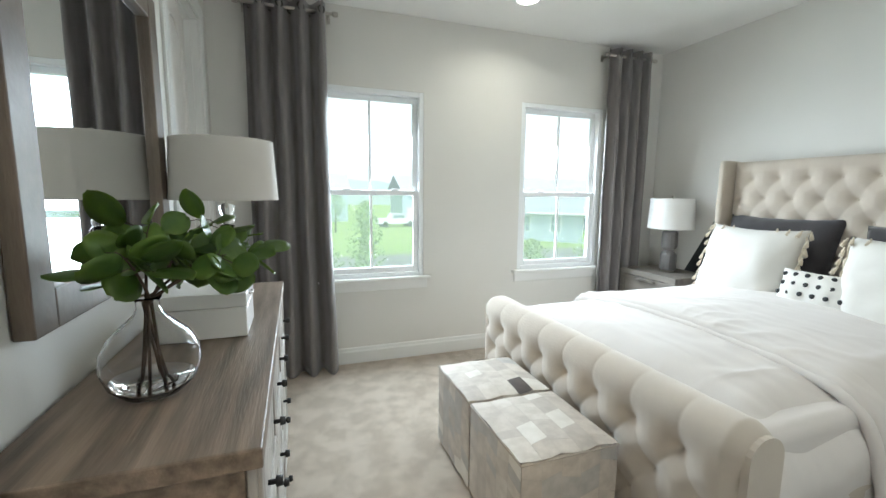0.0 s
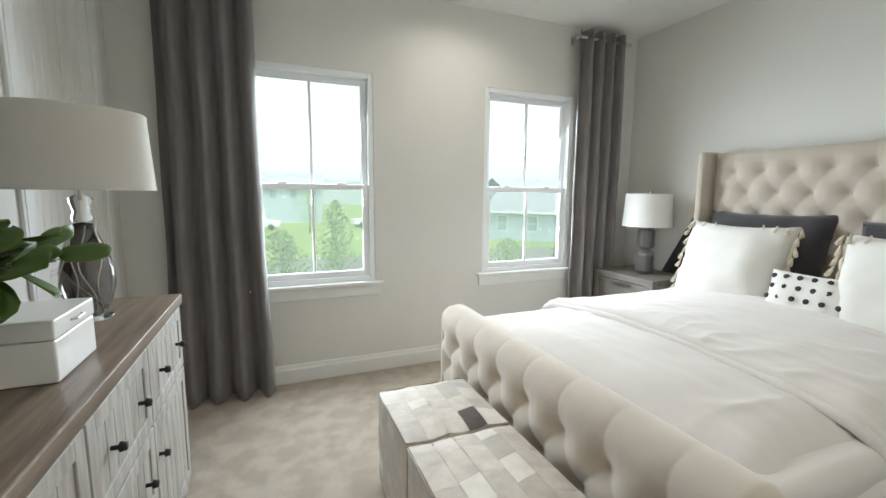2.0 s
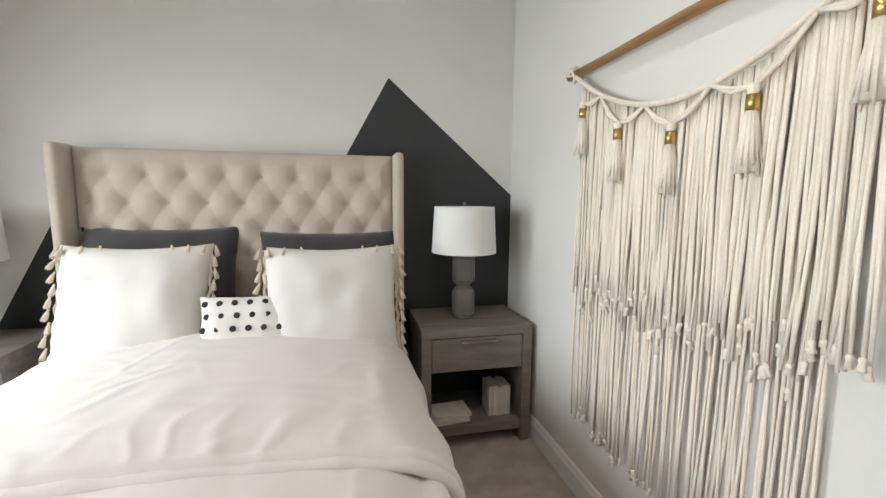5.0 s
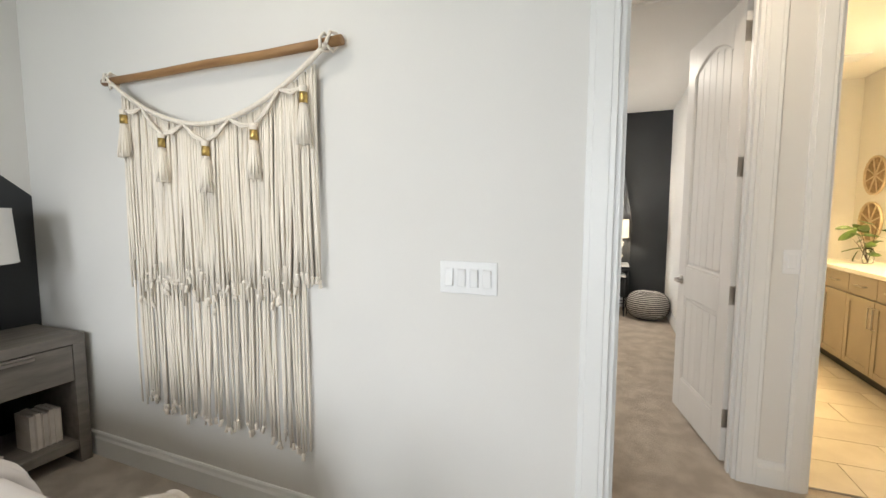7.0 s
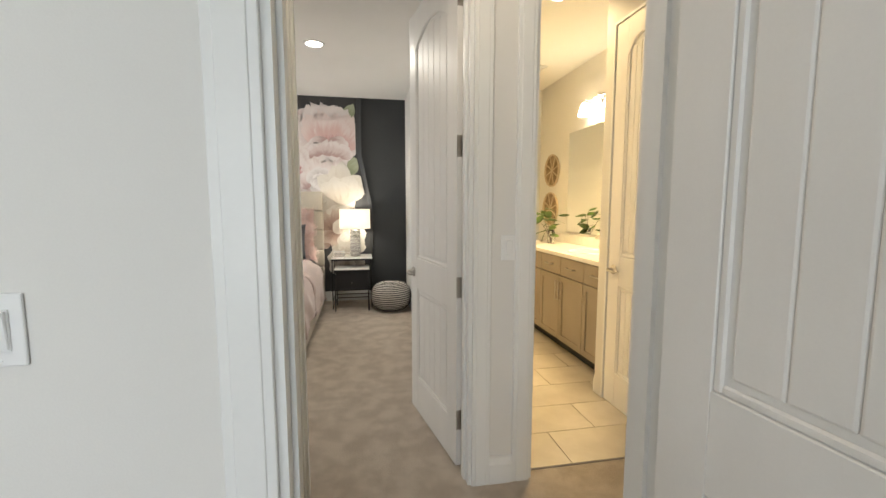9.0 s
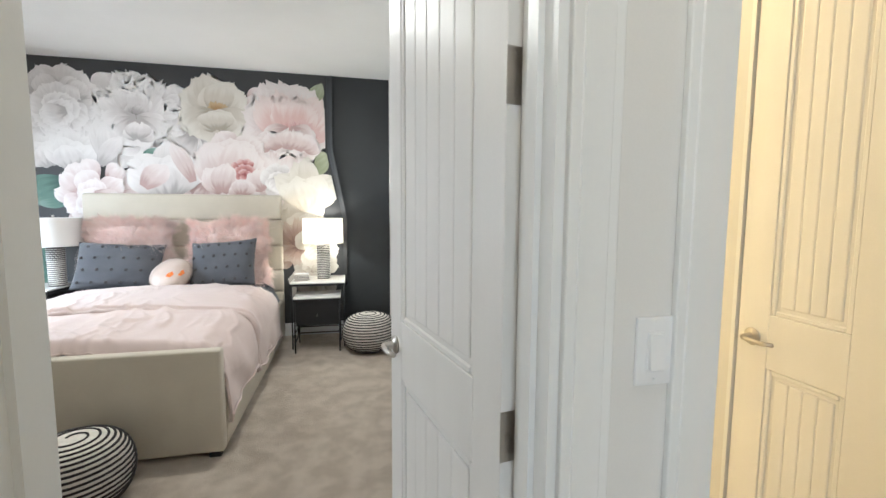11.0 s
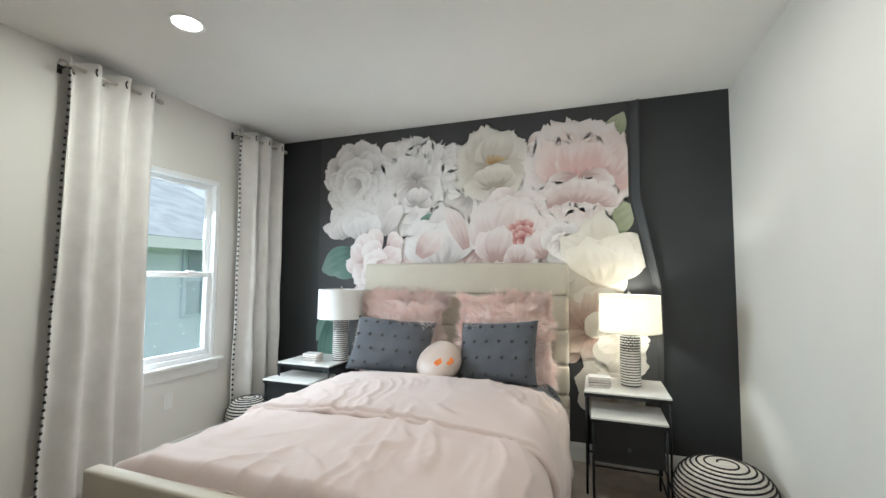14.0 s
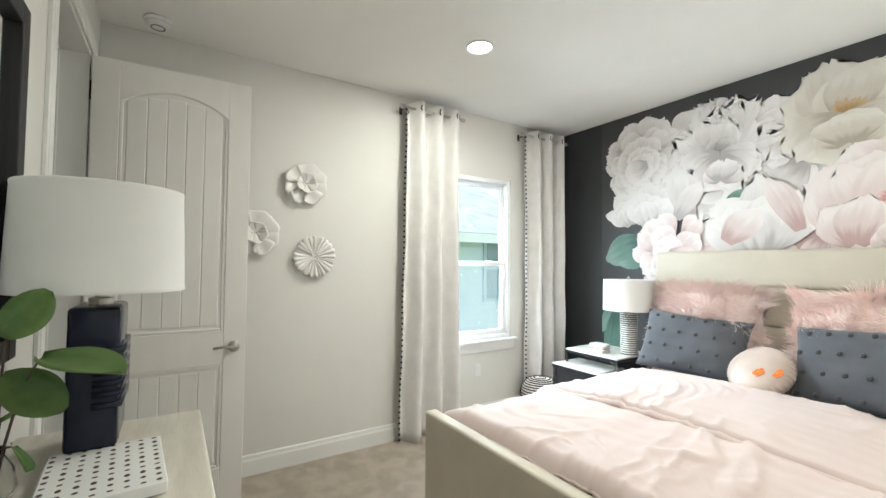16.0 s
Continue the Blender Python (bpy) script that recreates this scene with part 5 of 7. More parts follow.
def dotted_pillow(loc, rz, lean, w, h, roll, seed):
    e = thing("dotted_pillow", loc, "slate grey cotton pillow with woven yarn dots", "pillow", group="slate dotted pillows")
    e.matrix_world = pose(*loc, 0, 0, rz) @ pose(0, 0, 0, lean, roll, 0)
    c = part("cushion", cushion(w, h, 0.17, seed), M_DOTGREY, e, smooth=True)
    c.matrix_basis = pose(0, 0, h / 2)
    for j in range(4):
        for i in range(6):
            a, b = -0.80 + 0.32 * i + (0.08 if j % 2 else -0.02), -0.75 + 0.5 * j
            if abs(a) < 0.93:
                m = max(0.0, (1 - abs(a) ** 2.6) * (1 - abs(b) ** 2.6)) ** 0.55
                share("yarn_dot", TUFT, e, pose(a * w / 2, -(0.085 * m + 0.009), h / 2 + b * h / 2, 90, 20 * i, 0))
    return e


# local -y faces the foot of the bed (world +y)
dotted_pillow((1.875, -4.79, 0.63), 185, -24, 0.68, 0.44, 3, 3.3)
dotted_pillow((1.00, -4.75, 0.63), 172, -24, 0.60, 0.46, -5, 5.7)


def fur_pillow(loc, rz, lean, w, h, seed):
    e = thing("fur_pillow", loc, "shaggy blush pink faux-fur pillow", "pillow", group="pink fur pillows")
    e.matrix_world = pose(*loc, 0, 0, rz) @ pose(0, 0, 0, lean, 0, 0)
    c = part("cushion", cushion(w, h, 0.20, seed, ears=0.02), M_FUR, e, smooth=True)
    c.matrix_basis = pose(0, 0, h / 2)
    rnd = random.Random(int(seed * 10))
    verts, faces = [], []
    for k in range(9000):
        a, b = rnd.uniform(-1, 1), rnd.uniform(-1, 1)
        if k % 3 == 0:
            if rnd.random() < 0.5:
                a = math.copysign(rnd.uniform(0.9, 1.0), a)
            else:
                b = rnd.uniform(0.86, 1.0)
        m = max(0.0, (1 - abs(a) ** 2.6) * (1 - abs(b) ** 2.6)) ** 0.55
        front = -1 if rnd.random() < 0.85 else 1
        p = Vector((a * w / 2 * 0.98, front * (0.10 * m + 0.004), h / 2 + b * h / 2 * 0.98))
        cl = 1.2 * wrinkle(a * 3.5, b * 3.5, 1, seed) * 3
        d = Vector((a * 0.8 + 0.8 * math.sin(cl) + rnd.uniform(-0.35, 0.35), front * rnd.uniform(0.5, 1.1) * (0.4 + m), b * 0.7 + 0.5 * math.cos(cl * 1.3) - 0.10 + rnd.uniform(-0.3, 0.3))).normalized()
        L = rnd.uniform(0.04, 0.11) * (1.3 if b > 0.6 else 1.0)
        s_ = d.orthogonal().normalized() * rnd.uniform(0.0010, 0.0022)
        i0 = len(verts)
        mid = p + d * L * 0.55 + Vector((0, 0, -0.004))
        tip = p + d * L + Vector((0, 0, -0.014))
        verts += [p - s_, p + s_, mid + s_ * 0.8, mid - s_ * 0.8, tip]
        faces += [(i0, i0 + 1, i0 + 2, i0 + 3), (i0 + 3, i0 + 2, i0 + 4)]
    me = bpy.data.meshes.new("fur")
    me.from_pydata([tuple(v) for v in verts], [], faces)
    me.materials.append(M_FUR)
    f = new("fur", me)
    f.parent = e
    return e


fur_pillow((1.86, -4.985, 0.61), 180, -12, 0.70, 0.62, 2.4)
fur_pillow((0.99, -4.985, 0.61), 180, -12, 0.70, 0.62, 7.4)

rp = thing("round_pillow", (1.41, -4.735, 0.74), "round white satin pillow embroidered with orange flowers", "pillow")
rp.matrix_world = pose(1.42, -4.765, 0.755, 0, 0, 166) @ pose(0, 0, 0, -46, 0, 0) @ Matrix.Scale(1.1, 4)
M_SATIN = mat("cream_satin", (0.60, 0.50, 0.44), (0.50, 0.40, 0.345), 0.35, bump=0.06, bscale=120, scale=5, sheen=0.2, dist=0.001)
M_ORANGE = mat("orange_thread", (0.78, 0.20, 0.02), (0.66, 0.15, 0.02), 0.6, bump=0.2, bscale=200, scale=20)
c = part("cushion", lathe([(0, 0.075), (0.06, 0.072), (0.11, 0.060), (0.145, 0.038), (0.155, 0.012), (0.155, -0.012), (0.145, -0.038), (0.11, -0.060), (0, -0.075)], 40), M_SATIN, rp, smooth=True)
c.matrix_basis = pose(0, 0, 0, 90, 0, 0)
for i in range(36):
    a = 2 * math.pi * i / 36
    part("side_pleat", tube([(0.148 * math.cos(a), -0.034, 0.148 * math.sin(a)), (0.158 * math.cos(a + 0.02), 0, 0.158 * math.sin(a + 0.02)), (0.148 * math.cos(a), 0.034, 0.148 * math.sin(a))], 0.004, 5), M_SATIN, rp, smooth=True)
for fx, fz in ((0.045, -0.045), (0.118, -0.02)):
    fl = part("embroidered_flower", lathe([(0, 0.003), (0.006, 0.003), (0.007, 0), (0, 0)], 8), M_BRASS, rp)
    fl.matrix_basis = pose(fx, -0.071 if fx < 0.05 else -0.058, fz, 90, 0, 0)
    for k in range(5):
        pt = part("petal", lathe([(0, 0.002), (0.012, 0.0015), (0.013, -0.001), (0, -0.002)], 10), M_ORANGE, fl)
        pt.matrix_basis = pose(0.017 * math.cos(k * 1.257), 0.017 * math.sin(k * 1.257), 0)


# ---- nesting tables, striped lamps, notebooks ----
def nesting_table(loc, w, d, h, drawer, label):
    e = thing("nesting_table", loc, label, "side table", group="black nesting tables")
    part("top", cube(-w / 2, w / 2, -d / 2, d / 2, h - 0.014, h, 0.003, 1), M_WHITETOP, e, "white stone top")
    r = 0.007
    bm = bmesh.new()
    box(bm, -w / 2, w / 2, -d / 2, -d / 2 + 0.018, h - 0.034, h - 0.0145)
    box(bm, -w / 2, w / 2, d / 2 - 0.018, d / 2, h - 0.034, h - 0.0145)
    box(bm, -w / 2, -w / 2 + 0.018, -d / 2 + 0.018, d / 2 - 0.018, h - 0.034, h - 0.0145)
    box(bm, w / 2 - 0.018, w / 2, -d / 2 + 0.018, d / 2 - 0.018, h - 0.034, h - 0.0145)
    part("top_rim", bm, M_BLACK, e)
    for x in (-w / 2 + 0.012, w / 2 - 0.012):
        for y in (-d / 2 + 0.012, d / 2 - 0.012):
            part("leg", tube([(x, y, 0), (x, y, h - 0.03)], r, 8), M_BLACK, e, smooth=True)
        part("side_stretcher", tube([(x, -d / 2 + 0.012, 0.10), (x, d / 2 - 0.012, 0.10)], 0.006, 8), M_BLACK, e)
    part("back_stretcher", tube([(-w / 2 + 0.012, -d / 2 + 0.012, 0.10), (w / 2 - 0.012, -d / 2 + 0.012, 0.10)], 0.006, 8), M_BLACK, e)
    if drawer:
        b = part("drawer", cube(-w / 2 + 0.02, w / 2 - 0.02, -d / 2 + 0.03, d / 2 - 0.015, h - 0.27, h - 0.036, 0.003, 1), M_BLACK, e)
        part("knob", tube([(0, d / 2 - 0.015, h - 0.17), (0, d / 2 + 0.012, h - 0.17)], [0.006, 0.011], 10), M_DARKMETAL, b)
    return e


nesting_table((0.155, -4.985, 0), 0.51, 0.46, 0.65, False, "black metal side table with a white top holding a lit lamp")
nesting_table((0.155, -4.80, 0), 0.43, 0.36, 0.53, True, "smaller black nesting table with a drawer, tucked under the larger")
nesting_table((2.63, -4.99, 0), 0.52, 0.46, 0.65, False, "black metal side table with a white top beside the bed")
nesting_table((2.70, -4.82, 0), 0.46, 0.36, 0.53, True, "smaller black nesting table with a drawer, pulled forward")
M_STRIPEW = mat("white_glaze", (0.74, 0.72, 0.68), (0.68, 0.66, 0.62), 0.4, bump=0.08, bscale=60, scale=10)
M_STRIPEK = mat("charcoal_glaze", (0.06, 0.058, 0.058), (0.10, 0.095, 0.09), 0.5, bump=0.15, bscale=80, scale=40)
M_LITSHADE, _nt, _b = nodes_of("lit_lamp_shade")
_b.inputs["Base Color"].default_value, _b.inputs["Roughness"].default_value = (0.80, 0.76, 0.68, 1), 0.85
_tl = _nt.nodes.new("ShaderNodeBsdfTranslucent")
_tl.inputs["Color"].default_value = (0.80, 0.77, 0.71, 1)
_mx = _nt.nodes.new("ShaderNodeMixShader")
_mx.inputs[0].default_value = 0.45
_nt.links.new(_b.outputs[0], _mx.inputs[1])
_nt.links.new(_tl.outputs[0], _mx.inputs[2])
_nt.links.new(_mx.outputs[0], _nt.nodes["Material Output"].inputs["Surface"])


def striped_lamp(loc, lit):
    e = thing("striped_lamp", loc, "lit table lamp with a ribbed black and white ceramic column" if lit else "unlit table lamp with a ribbed black and white ceramic column", "table lamp", group="striped table lamps")
    part("column", lathe([(0, 0.001), (0.062, 0.001), (0.064, 0.006), (0.064, 0.345), (0.055, 0.352), (0, 0.352)], 32), M_STRIPEK, e, "charcoal column")
    nr = 19
    for i in range(nr):
        z = 0.010 + i * 0.0178
        if i < 13:
            part("white_rib", lathe([(0.0642, z), (0.0665, z + 0.002), (0.067, z + 0.0052), (0.0665, z + 0.0085), (0.0642, z + 0.0105)], 36), M_STRIPEW, e, smooth=True)
        else:
            for k in range(16):
                a0, a1 = 2 * math.pi * (k + 0.06 + 0.5 * (i % 2)) / 16, 2 * math.pi * (k + 0.86 + 0.5 * (i % 2)) / 16
                pts = [((0.0655) * math.cos(a0 + (a1 - a0) * q / 3), 0.0655 * math.sin(a0 + (a1 - a0) * q / 3), z + 0.005) for q in range(4)]
                part("white_dash", tube(pts, 0.0042, 6), M_STRIPEW, e, smooth=True)
    part("neck", lathe([(0, 0.352), (0.012, 0.352), (0.010, 0.40), (0, 0.40)], 14), M_NICKEL, e)
    part("shade", shade_mesh(0.200, 0.196, 0.362, 0.615), M_LITSHADE if lit else M_SHADE, e, "glowing white drum shade" if lit else "white drum shade", smooth=True)
    harp(e, 0.38, 0.615, 0.194)
    return e


LZ2 = 0.65
striped_lamp((0.112, -5.02, LZ2), True)
striped_lamp((2.44, -5.02, LZ2), False)
lamp("lamp_bulb", "POINT", pose(0.112, -5.02, LZ2 + 0.49), LAMP2_POWER, (1.0, 0.90, 0.74), 0.03)
part_b = thing("light_bulb", (0.112, -5.02, LZ2 + 0.40), "lit frosted bulb inside the lamp shade", "light bulb")
part("glass_envelope", lathe([(0, 0), (0.012, 0.002), (0.013, 0.02), (0.020, 0.032), (0.022, 0.044), (0.016, 0.056), (0, 0.060)], 18), glow("bulb_glow", (1.0, 0.80, 0.52), 6.0), part_b, smooth=True)

for bx_, by_, zz in ((0.315, -4.90, 0.65), (2.62, -4.88, 0.65)):
    for i in range(4):
        b = thing("notebook", (bx_, by_, zz + 0.0002 + i * 0.0175), "pale notebook in a small stack on the side table", "notebook", rz=(-5, 6, -2, 3)[i], group="stacked notebooks")
        part("page_block", cube(-0.066, 0.066, -0.048, 0.048, 0.0022, 0.0150), M_PAPER, b)
        bm = cube(-0.068, 0.068, -0.050, 0.050, 0.0, 0.002)
        box(bm, -0.068, 0.068, -0.050, 0.050, 0.0152, 0.0170)
        part("cover", bm, (M_STRIPEK if i in (1, 2) else M_WHITELAC), b)


# ---- striped poufs ----
def pouf(loc, r, h, label):
    e = thing("pouf", loc, label, "pouf", group="striped poufs")

    def prof(t):
        a = -math.pi / 2 + math.pi * t
        return (r * abs(math.cos(a)) ** 0.55 if abs(math.cos(a)) > 1e-6 else 0.0, h / 2 + h / 2 * math.sin(a) * (0.96 if a > 0 else 1.0))
    pr = [prof(k / 28) for k in range(29)]
    part("body", lathe([(max(a - 0.004, 0), b) for a, b in pr], 40), M_WHITEKNIT, e, "white knitted cover", smooth=True)
    turns = 19
    pts = []
    for k in range(turns * 28):
        t = 0.10 + 0.895 * k / (turns * 28)
        rr, z = prof(t)
        a = 2 * math.pi * k / 28
        pts.append((max(rr - 0.0015, 0.002) * math.cos(a), max(rr - 0.0015, 0.002) * math.sin(a), z))
    part("black_cord", tube(pts, [0.0056] * len(pts), 6), M_BLACKKNIT, e, "spiral of black cord", smooth=True)
    return e


M_WHITEKNIT = mat("white_knit", (0.70, 0.66, 0.60), (0.60, 0.56, 0.50), 0.95, bump=0.3, bscale=160, scale=30, dist=0.002)
M_BLACKKNIT = mat("black_knit", (0.035, 0.030, 0.032), (0.022, 0.019, 0.020), 0.95, bump=0.3, bscale=160, scale=30, dist=0.002)
pouf((-0.325, -4.62, 0), 0.255, 0.365, "round knitted pouf with a black and white spiral, in the corner")
pouf((1.06, -2.685, 0), 0.225, 0.335, "round black and white spiral pouf at the foot of the bed")
pouf((3.10, -4.68, 0), 0.19, 0.36, "small black and white spiral pouf beside the curtain")


# ---- white curtains with pompom edges ----
for yc, flare, seed in ((-3.585, 0.10, 3.0), (-4.875, -0.04, 6.0)):
    e, p = curtain("pompom_curtain", pose(E2 - 0.105, yc, 0.006, 0, 0, -90), 0.50, 2.665, 3, 0.055, M_WHITECURT, "floor-length white grommet curtain edged with black pompoms", flare, 3, seed)
    proto = None
    for k in range(62):
        z = 0.03 + k * 0.042
        v = 1 - z / 2.665
        x = -0.25 * (1 + flare * v * v) + 0.012 * wrinkle(0, v * 2, 2, seed)
        m = pose(x - 0.004, 0.012 * wrinkle(0, v * 3, 2, seed + 7), z)
        if proto is None:
            proto = part("pompom", lathe([(0, 0.009), (0.006, 0.007), (0.009, 0), (0.006, -0.007), (0, -0.009)], 8), M_BLACKKNIT, e, "tiny black pompom", smooth=True)
            proto.matrix_basis = m
        else:
            share("pompom", proto, e, m)
for a, b in (((E2 - 0.105, -3.30, 2.615), (E2 - 0.105, -3.88, 2.615)), ((E2 - 0.105, -4.58, 2.615), (E2 - 0.105, -5.17, 2.615))):
    rod = curtain_rod("curtain_rod", a, b, "short dark nickel curtain rod on wall brackets")
    for k in (0.06, 0.94):
        y = (b[1] - a[1]) * k
        bm = tube([(0, y, 0), (0.10, y, 0)], 0.006, 8)
        box(bm, 0.098, 0.1045, y - 0.012, y + 0.012, -0.03, 0.03)
        part("bracket", bm, M_DARKMETAL, rod)


# ---- ceramic wall flowers ----
M_PORC = mat("white_porcelain", (0.82, 0.80, 0.77), (0.77, 0.75, 0.71), 0.4, bump=0.06, bscale=60, scale=8)


def wall_flower(loc, r, petals, layers, ruffle, seed, label):
    e = thing("wall_flower", loc, label, "wall flower", group="porcelain wall flowers")
    e.matrix_world = pose(*loc, 0, -90, 0)
    rnd = random.Random(seed)
    part("mount", lathe([(0, 0.0), (0.02, 0.0), (0.02, 0.025), (0, 0.025)], 14), M_PORC, e)
    for l in range(layers):
        R = r * (1 - 0.52 * l)
        n = max(4, petals - 2 * l)
        for k in range(n):
            a0 = 2 * math.pi * (k + 0.5 * l) / n + rnd.uniform(-0.1, 0.1)
            wid = math.pi / n * (1.25 if ruffle else 0.86)

            def pf(u, v, a0=a0, wid=wid, R=R, l=l, k=k):
                t = v
                spread = wid * (math.sin(math.pi * min(1, 0.25 + 0.75 * t) * 0.62) + 0.15)
                a = a0 + (u - 0.5) * 2 * spread
                rr = R * (0.10 + 0.90 * t) * (1 - 0.12 * (2 * u - 1) ** 2 * t) * (1 + (0.05 * math.sin(9 * u + k) * t if ruffle else 0))
                z = 0.022 + 0.010 * l + 0.045 * t ** 2 * (0.7 + 0.5 * l) - 0.018 * t ** 4 + 0.008 * math.sin(7 * u + 2 * k) * t
                return (rr * math.cos(a), rr * math.sin(a), z)
            part("petal", sheet(pf, 8, 8, thick=0.003), M_PORC, e, smooth=True)
    for k in range(9):
        a = k * 0.7
        part("stamen", tube([(0, 0, 0.035), (0.008 * math.cos(a), 0.008 * math.sin(a), 0.055)], [0.002, 0.003], 6), M_PORC, e)
    return e


wall_flower((E2, -2.59, 1.935), 0.150, 7, 2, True, 1, "white porcelain ruffled flower mounted on the wall")
wall_flower((E2, -2.66, 1.425), 0.150, 19, 1, False, 2, "white porcelain daisy-like flower mounted on the wall")
wall_flower((E2, -2.27, 1.575), 0.155, 7, 2, True, 3, "white porcelain open blossom mounted on the wall")


# ---- outlet, framed mirror ----
ol = thing("outlet", (E2, -4.13, 0.44), "white duplex wall outlet under the window", "outlet")
part("plate", cube(-0.006, 0, -0.035, 0.035, -0.057, 0.057, 0.003, 2), M_PLASTIC, ol)
for z in (-0.022, 0.022):
    part("receptacle", cube(-0.009, -0.006, -0.016, 0.016, z - 0.014, z + 0.014, 0.002, 1), M_PLASTIC, ol)
fr = thing("black_framed_mirror", (0, CN, 0), "large dark-framed mirror hanging over the white dresser", "mirror")
for nm, q in (("frame_side", (1.00, 1.06, 1.12, 2.06)), ("frame_side", (1.84, 1.90, 1.12, 2.06)), ("frame_rail", (1.06, 1.84, 1.12, 1.18)), ("frame_rail", (1.06, 1.84, 2.00, 2.06))):
    part(nm, cube(q[0], q[1], -0.035, -0.003, q[2], q[3], 0.004, 2), M_BLACK, fr)
part("glass", cube(1.055, 1.845, -0.014, -0.004, 1.175, 2.005), M_MIRROR, fr)


# ---- white dresser by the closet ----
M_CREAMWOOD = mat("cream_washed_wood", (0.62, 0.58, 0.50), (0.53, 0.49, 0.42), 0.45, scale=4, stretch=(1, 6, 6), bump=0.18, bscale=40, bstretch=(0.6, 6, 6), dist=0.0006)
WX0, WX1, WY0, WY1, WZT = 0.98, 2.04, -1.915, CN - 0.012, 0.865
wd = thing("cream_dresser", (0, 0, 0), "cream washed wood dresser standing by the closet door", "dresser")
part("top", cube(WX0, WX1, WY0, WY1, WZT - 0.025, WZT, 0.008, 3), M_CREAMWOOD, wd)
part("body", cube(WX0 + 0.03, WX1 - 0.03, WY0 + 0.035, WY1 - 0.005, 0.10, WZT - 0.025, 0.004, 1), M_CREAMWOOD, wd)
for x in (WX0 + 0.03, WX1 - 0.08):
    for y in (WY0 + 0.035, WY1 - 0.06):
        part("leg", cube(x, x + 0.05, y, y + 0.05, 0, 0.10, 0.004, 1), M_CREAMWOOD, wd)
for i in range(3):
    for j in range(2):
        x0, x1 = (WX0 + 0.045, 1.505) if j == 0 else (1.515, WX1 - 0.045)
        z0 = 0.12 + i * 0.238
        d = part("drawer", cube(x0, x1, WY0 + 0.018, WY0 + 0.0345, z0, z0 + 0.228, 0.003, 1), M_CREAMWOOD, wd)
        part("knob", tube([((x0 + x1) / 2, WY0 + 0.018, z0 + 0.114), ((x0 + x1) / 2, WY0 - 0.006, z0 + 0.114)], [0.007, 0.014], 12), M_NICKEL, d)
nl = thing("navy_lamp", (1.835, -1.655, WZT), "table lamp with a glossy navy ceramic block base and white shade", "table lamp")
M_NAVY = mat("navy_glaze", (0.012, 0.016, 0.035), (0.008, 0.010, 0.022), 0.14, bump=0.10, bscale=30, scale=12, spec=0.35, dist=0.002)
for x in (-0.05, 0.05):
    for y in (-0.03, 0.03):
        part("acrylic_foot", cube(x - 0.018, x + 0.018, y - 0.018, y + 0.018, 0.001, 0.026, 0.003, 1), M_GLASS, nl, "clear acrylic foot")
part("base", cube(-0.104, 0.104, -0.055, 0.055, 0.027, 0.395, 0.012, 3), M_NAVY, nl, "glossy navy ceramic block", smooth=True)
for k in range(6):
    part("rope_ridge", tube([(-0.107, 0.0, 0.14 + 0.028 * k), (-0.10, -0.057, 0.14 + 0.028 * k), (-0.03, -0.058, 0.148 + 0.028 * k), (0.03, -0.058, 0.136 + 0.028 * k), (0.10, -0.057, 0.144 + 0.028 * k), (0.107, 0.0, 0.14 + 0.028 * k)], 0.009, 8), M_NAVY, nl, smooth=True)
part("neck", lathe([(0, 0.395), (0.028, 0.395), (0.028, 0.41), (0.014, 0.415), (0.014, 0.45), (0, 0.45)], 20), M_NICKEL, nl)
part("shade", shade_mesh(0.198, 0.190, 0.430, 0.715), M_SHADE, nl, "white linen oval drum shade", smooth=True)
harp(nl, 0.43, 0.715, 0.188)
tr = thing("spotted_tray", (1.60, -1.70, WZT), "white rectangular box lid with brown spots lying on the dresser", "tray", rz=4)
part("board", cube(-0.15, 0.15, -0.115, 0.115, 0.001, 0.030, 0.003, 1), M_WHITELAC, tr)
SPOT = None
for i in range(10):
    for j in range(8):
        m = pose(-0.135 + 0.03 * i, -0.10 + 0.029 * j, 0.0302)
        if SPOT is None:
            SPOT = part("spot", lathe([(0, 0.0006), (0.0055, 0.0004), (0.006, 0), (0, 0)], 8), M_STEM, tr)
            SPOT.matrix_basis = m
        else:
            share("spot", SPOT, tr, m @ Matrix.Diagonal((1 + 0.5 * ((i * 7 + j * 3) % 3 - 1) * 0.6, 1, 1, 1)))
M_LEAF2 = mat("broad_leaf", (0.12, 0.19, 0.045), (0.06, 0.12, 0.03), 0.4, bump=0.12, bscale=50, scale=12, rand=0.25, dist=0.001)
pv = thing("leafy_bud_vase", (1.60, -1.515, WZT), "small glass bud vase with broad green leaves", "plant")
part("bud_vase", lathe([(0, 0.001), (0.030, 0.001), (0.038, 0.03), (0.032, 0.07), (0.016, 0.10), (0.018, 0.115), (0.015, 0.115), (0.013, 0.10), (0.028, 0.07), (0.034, 0.03), (0.026, 0.006), (0, 0.006)], 28), M_GLASS, pv, smooth=True)
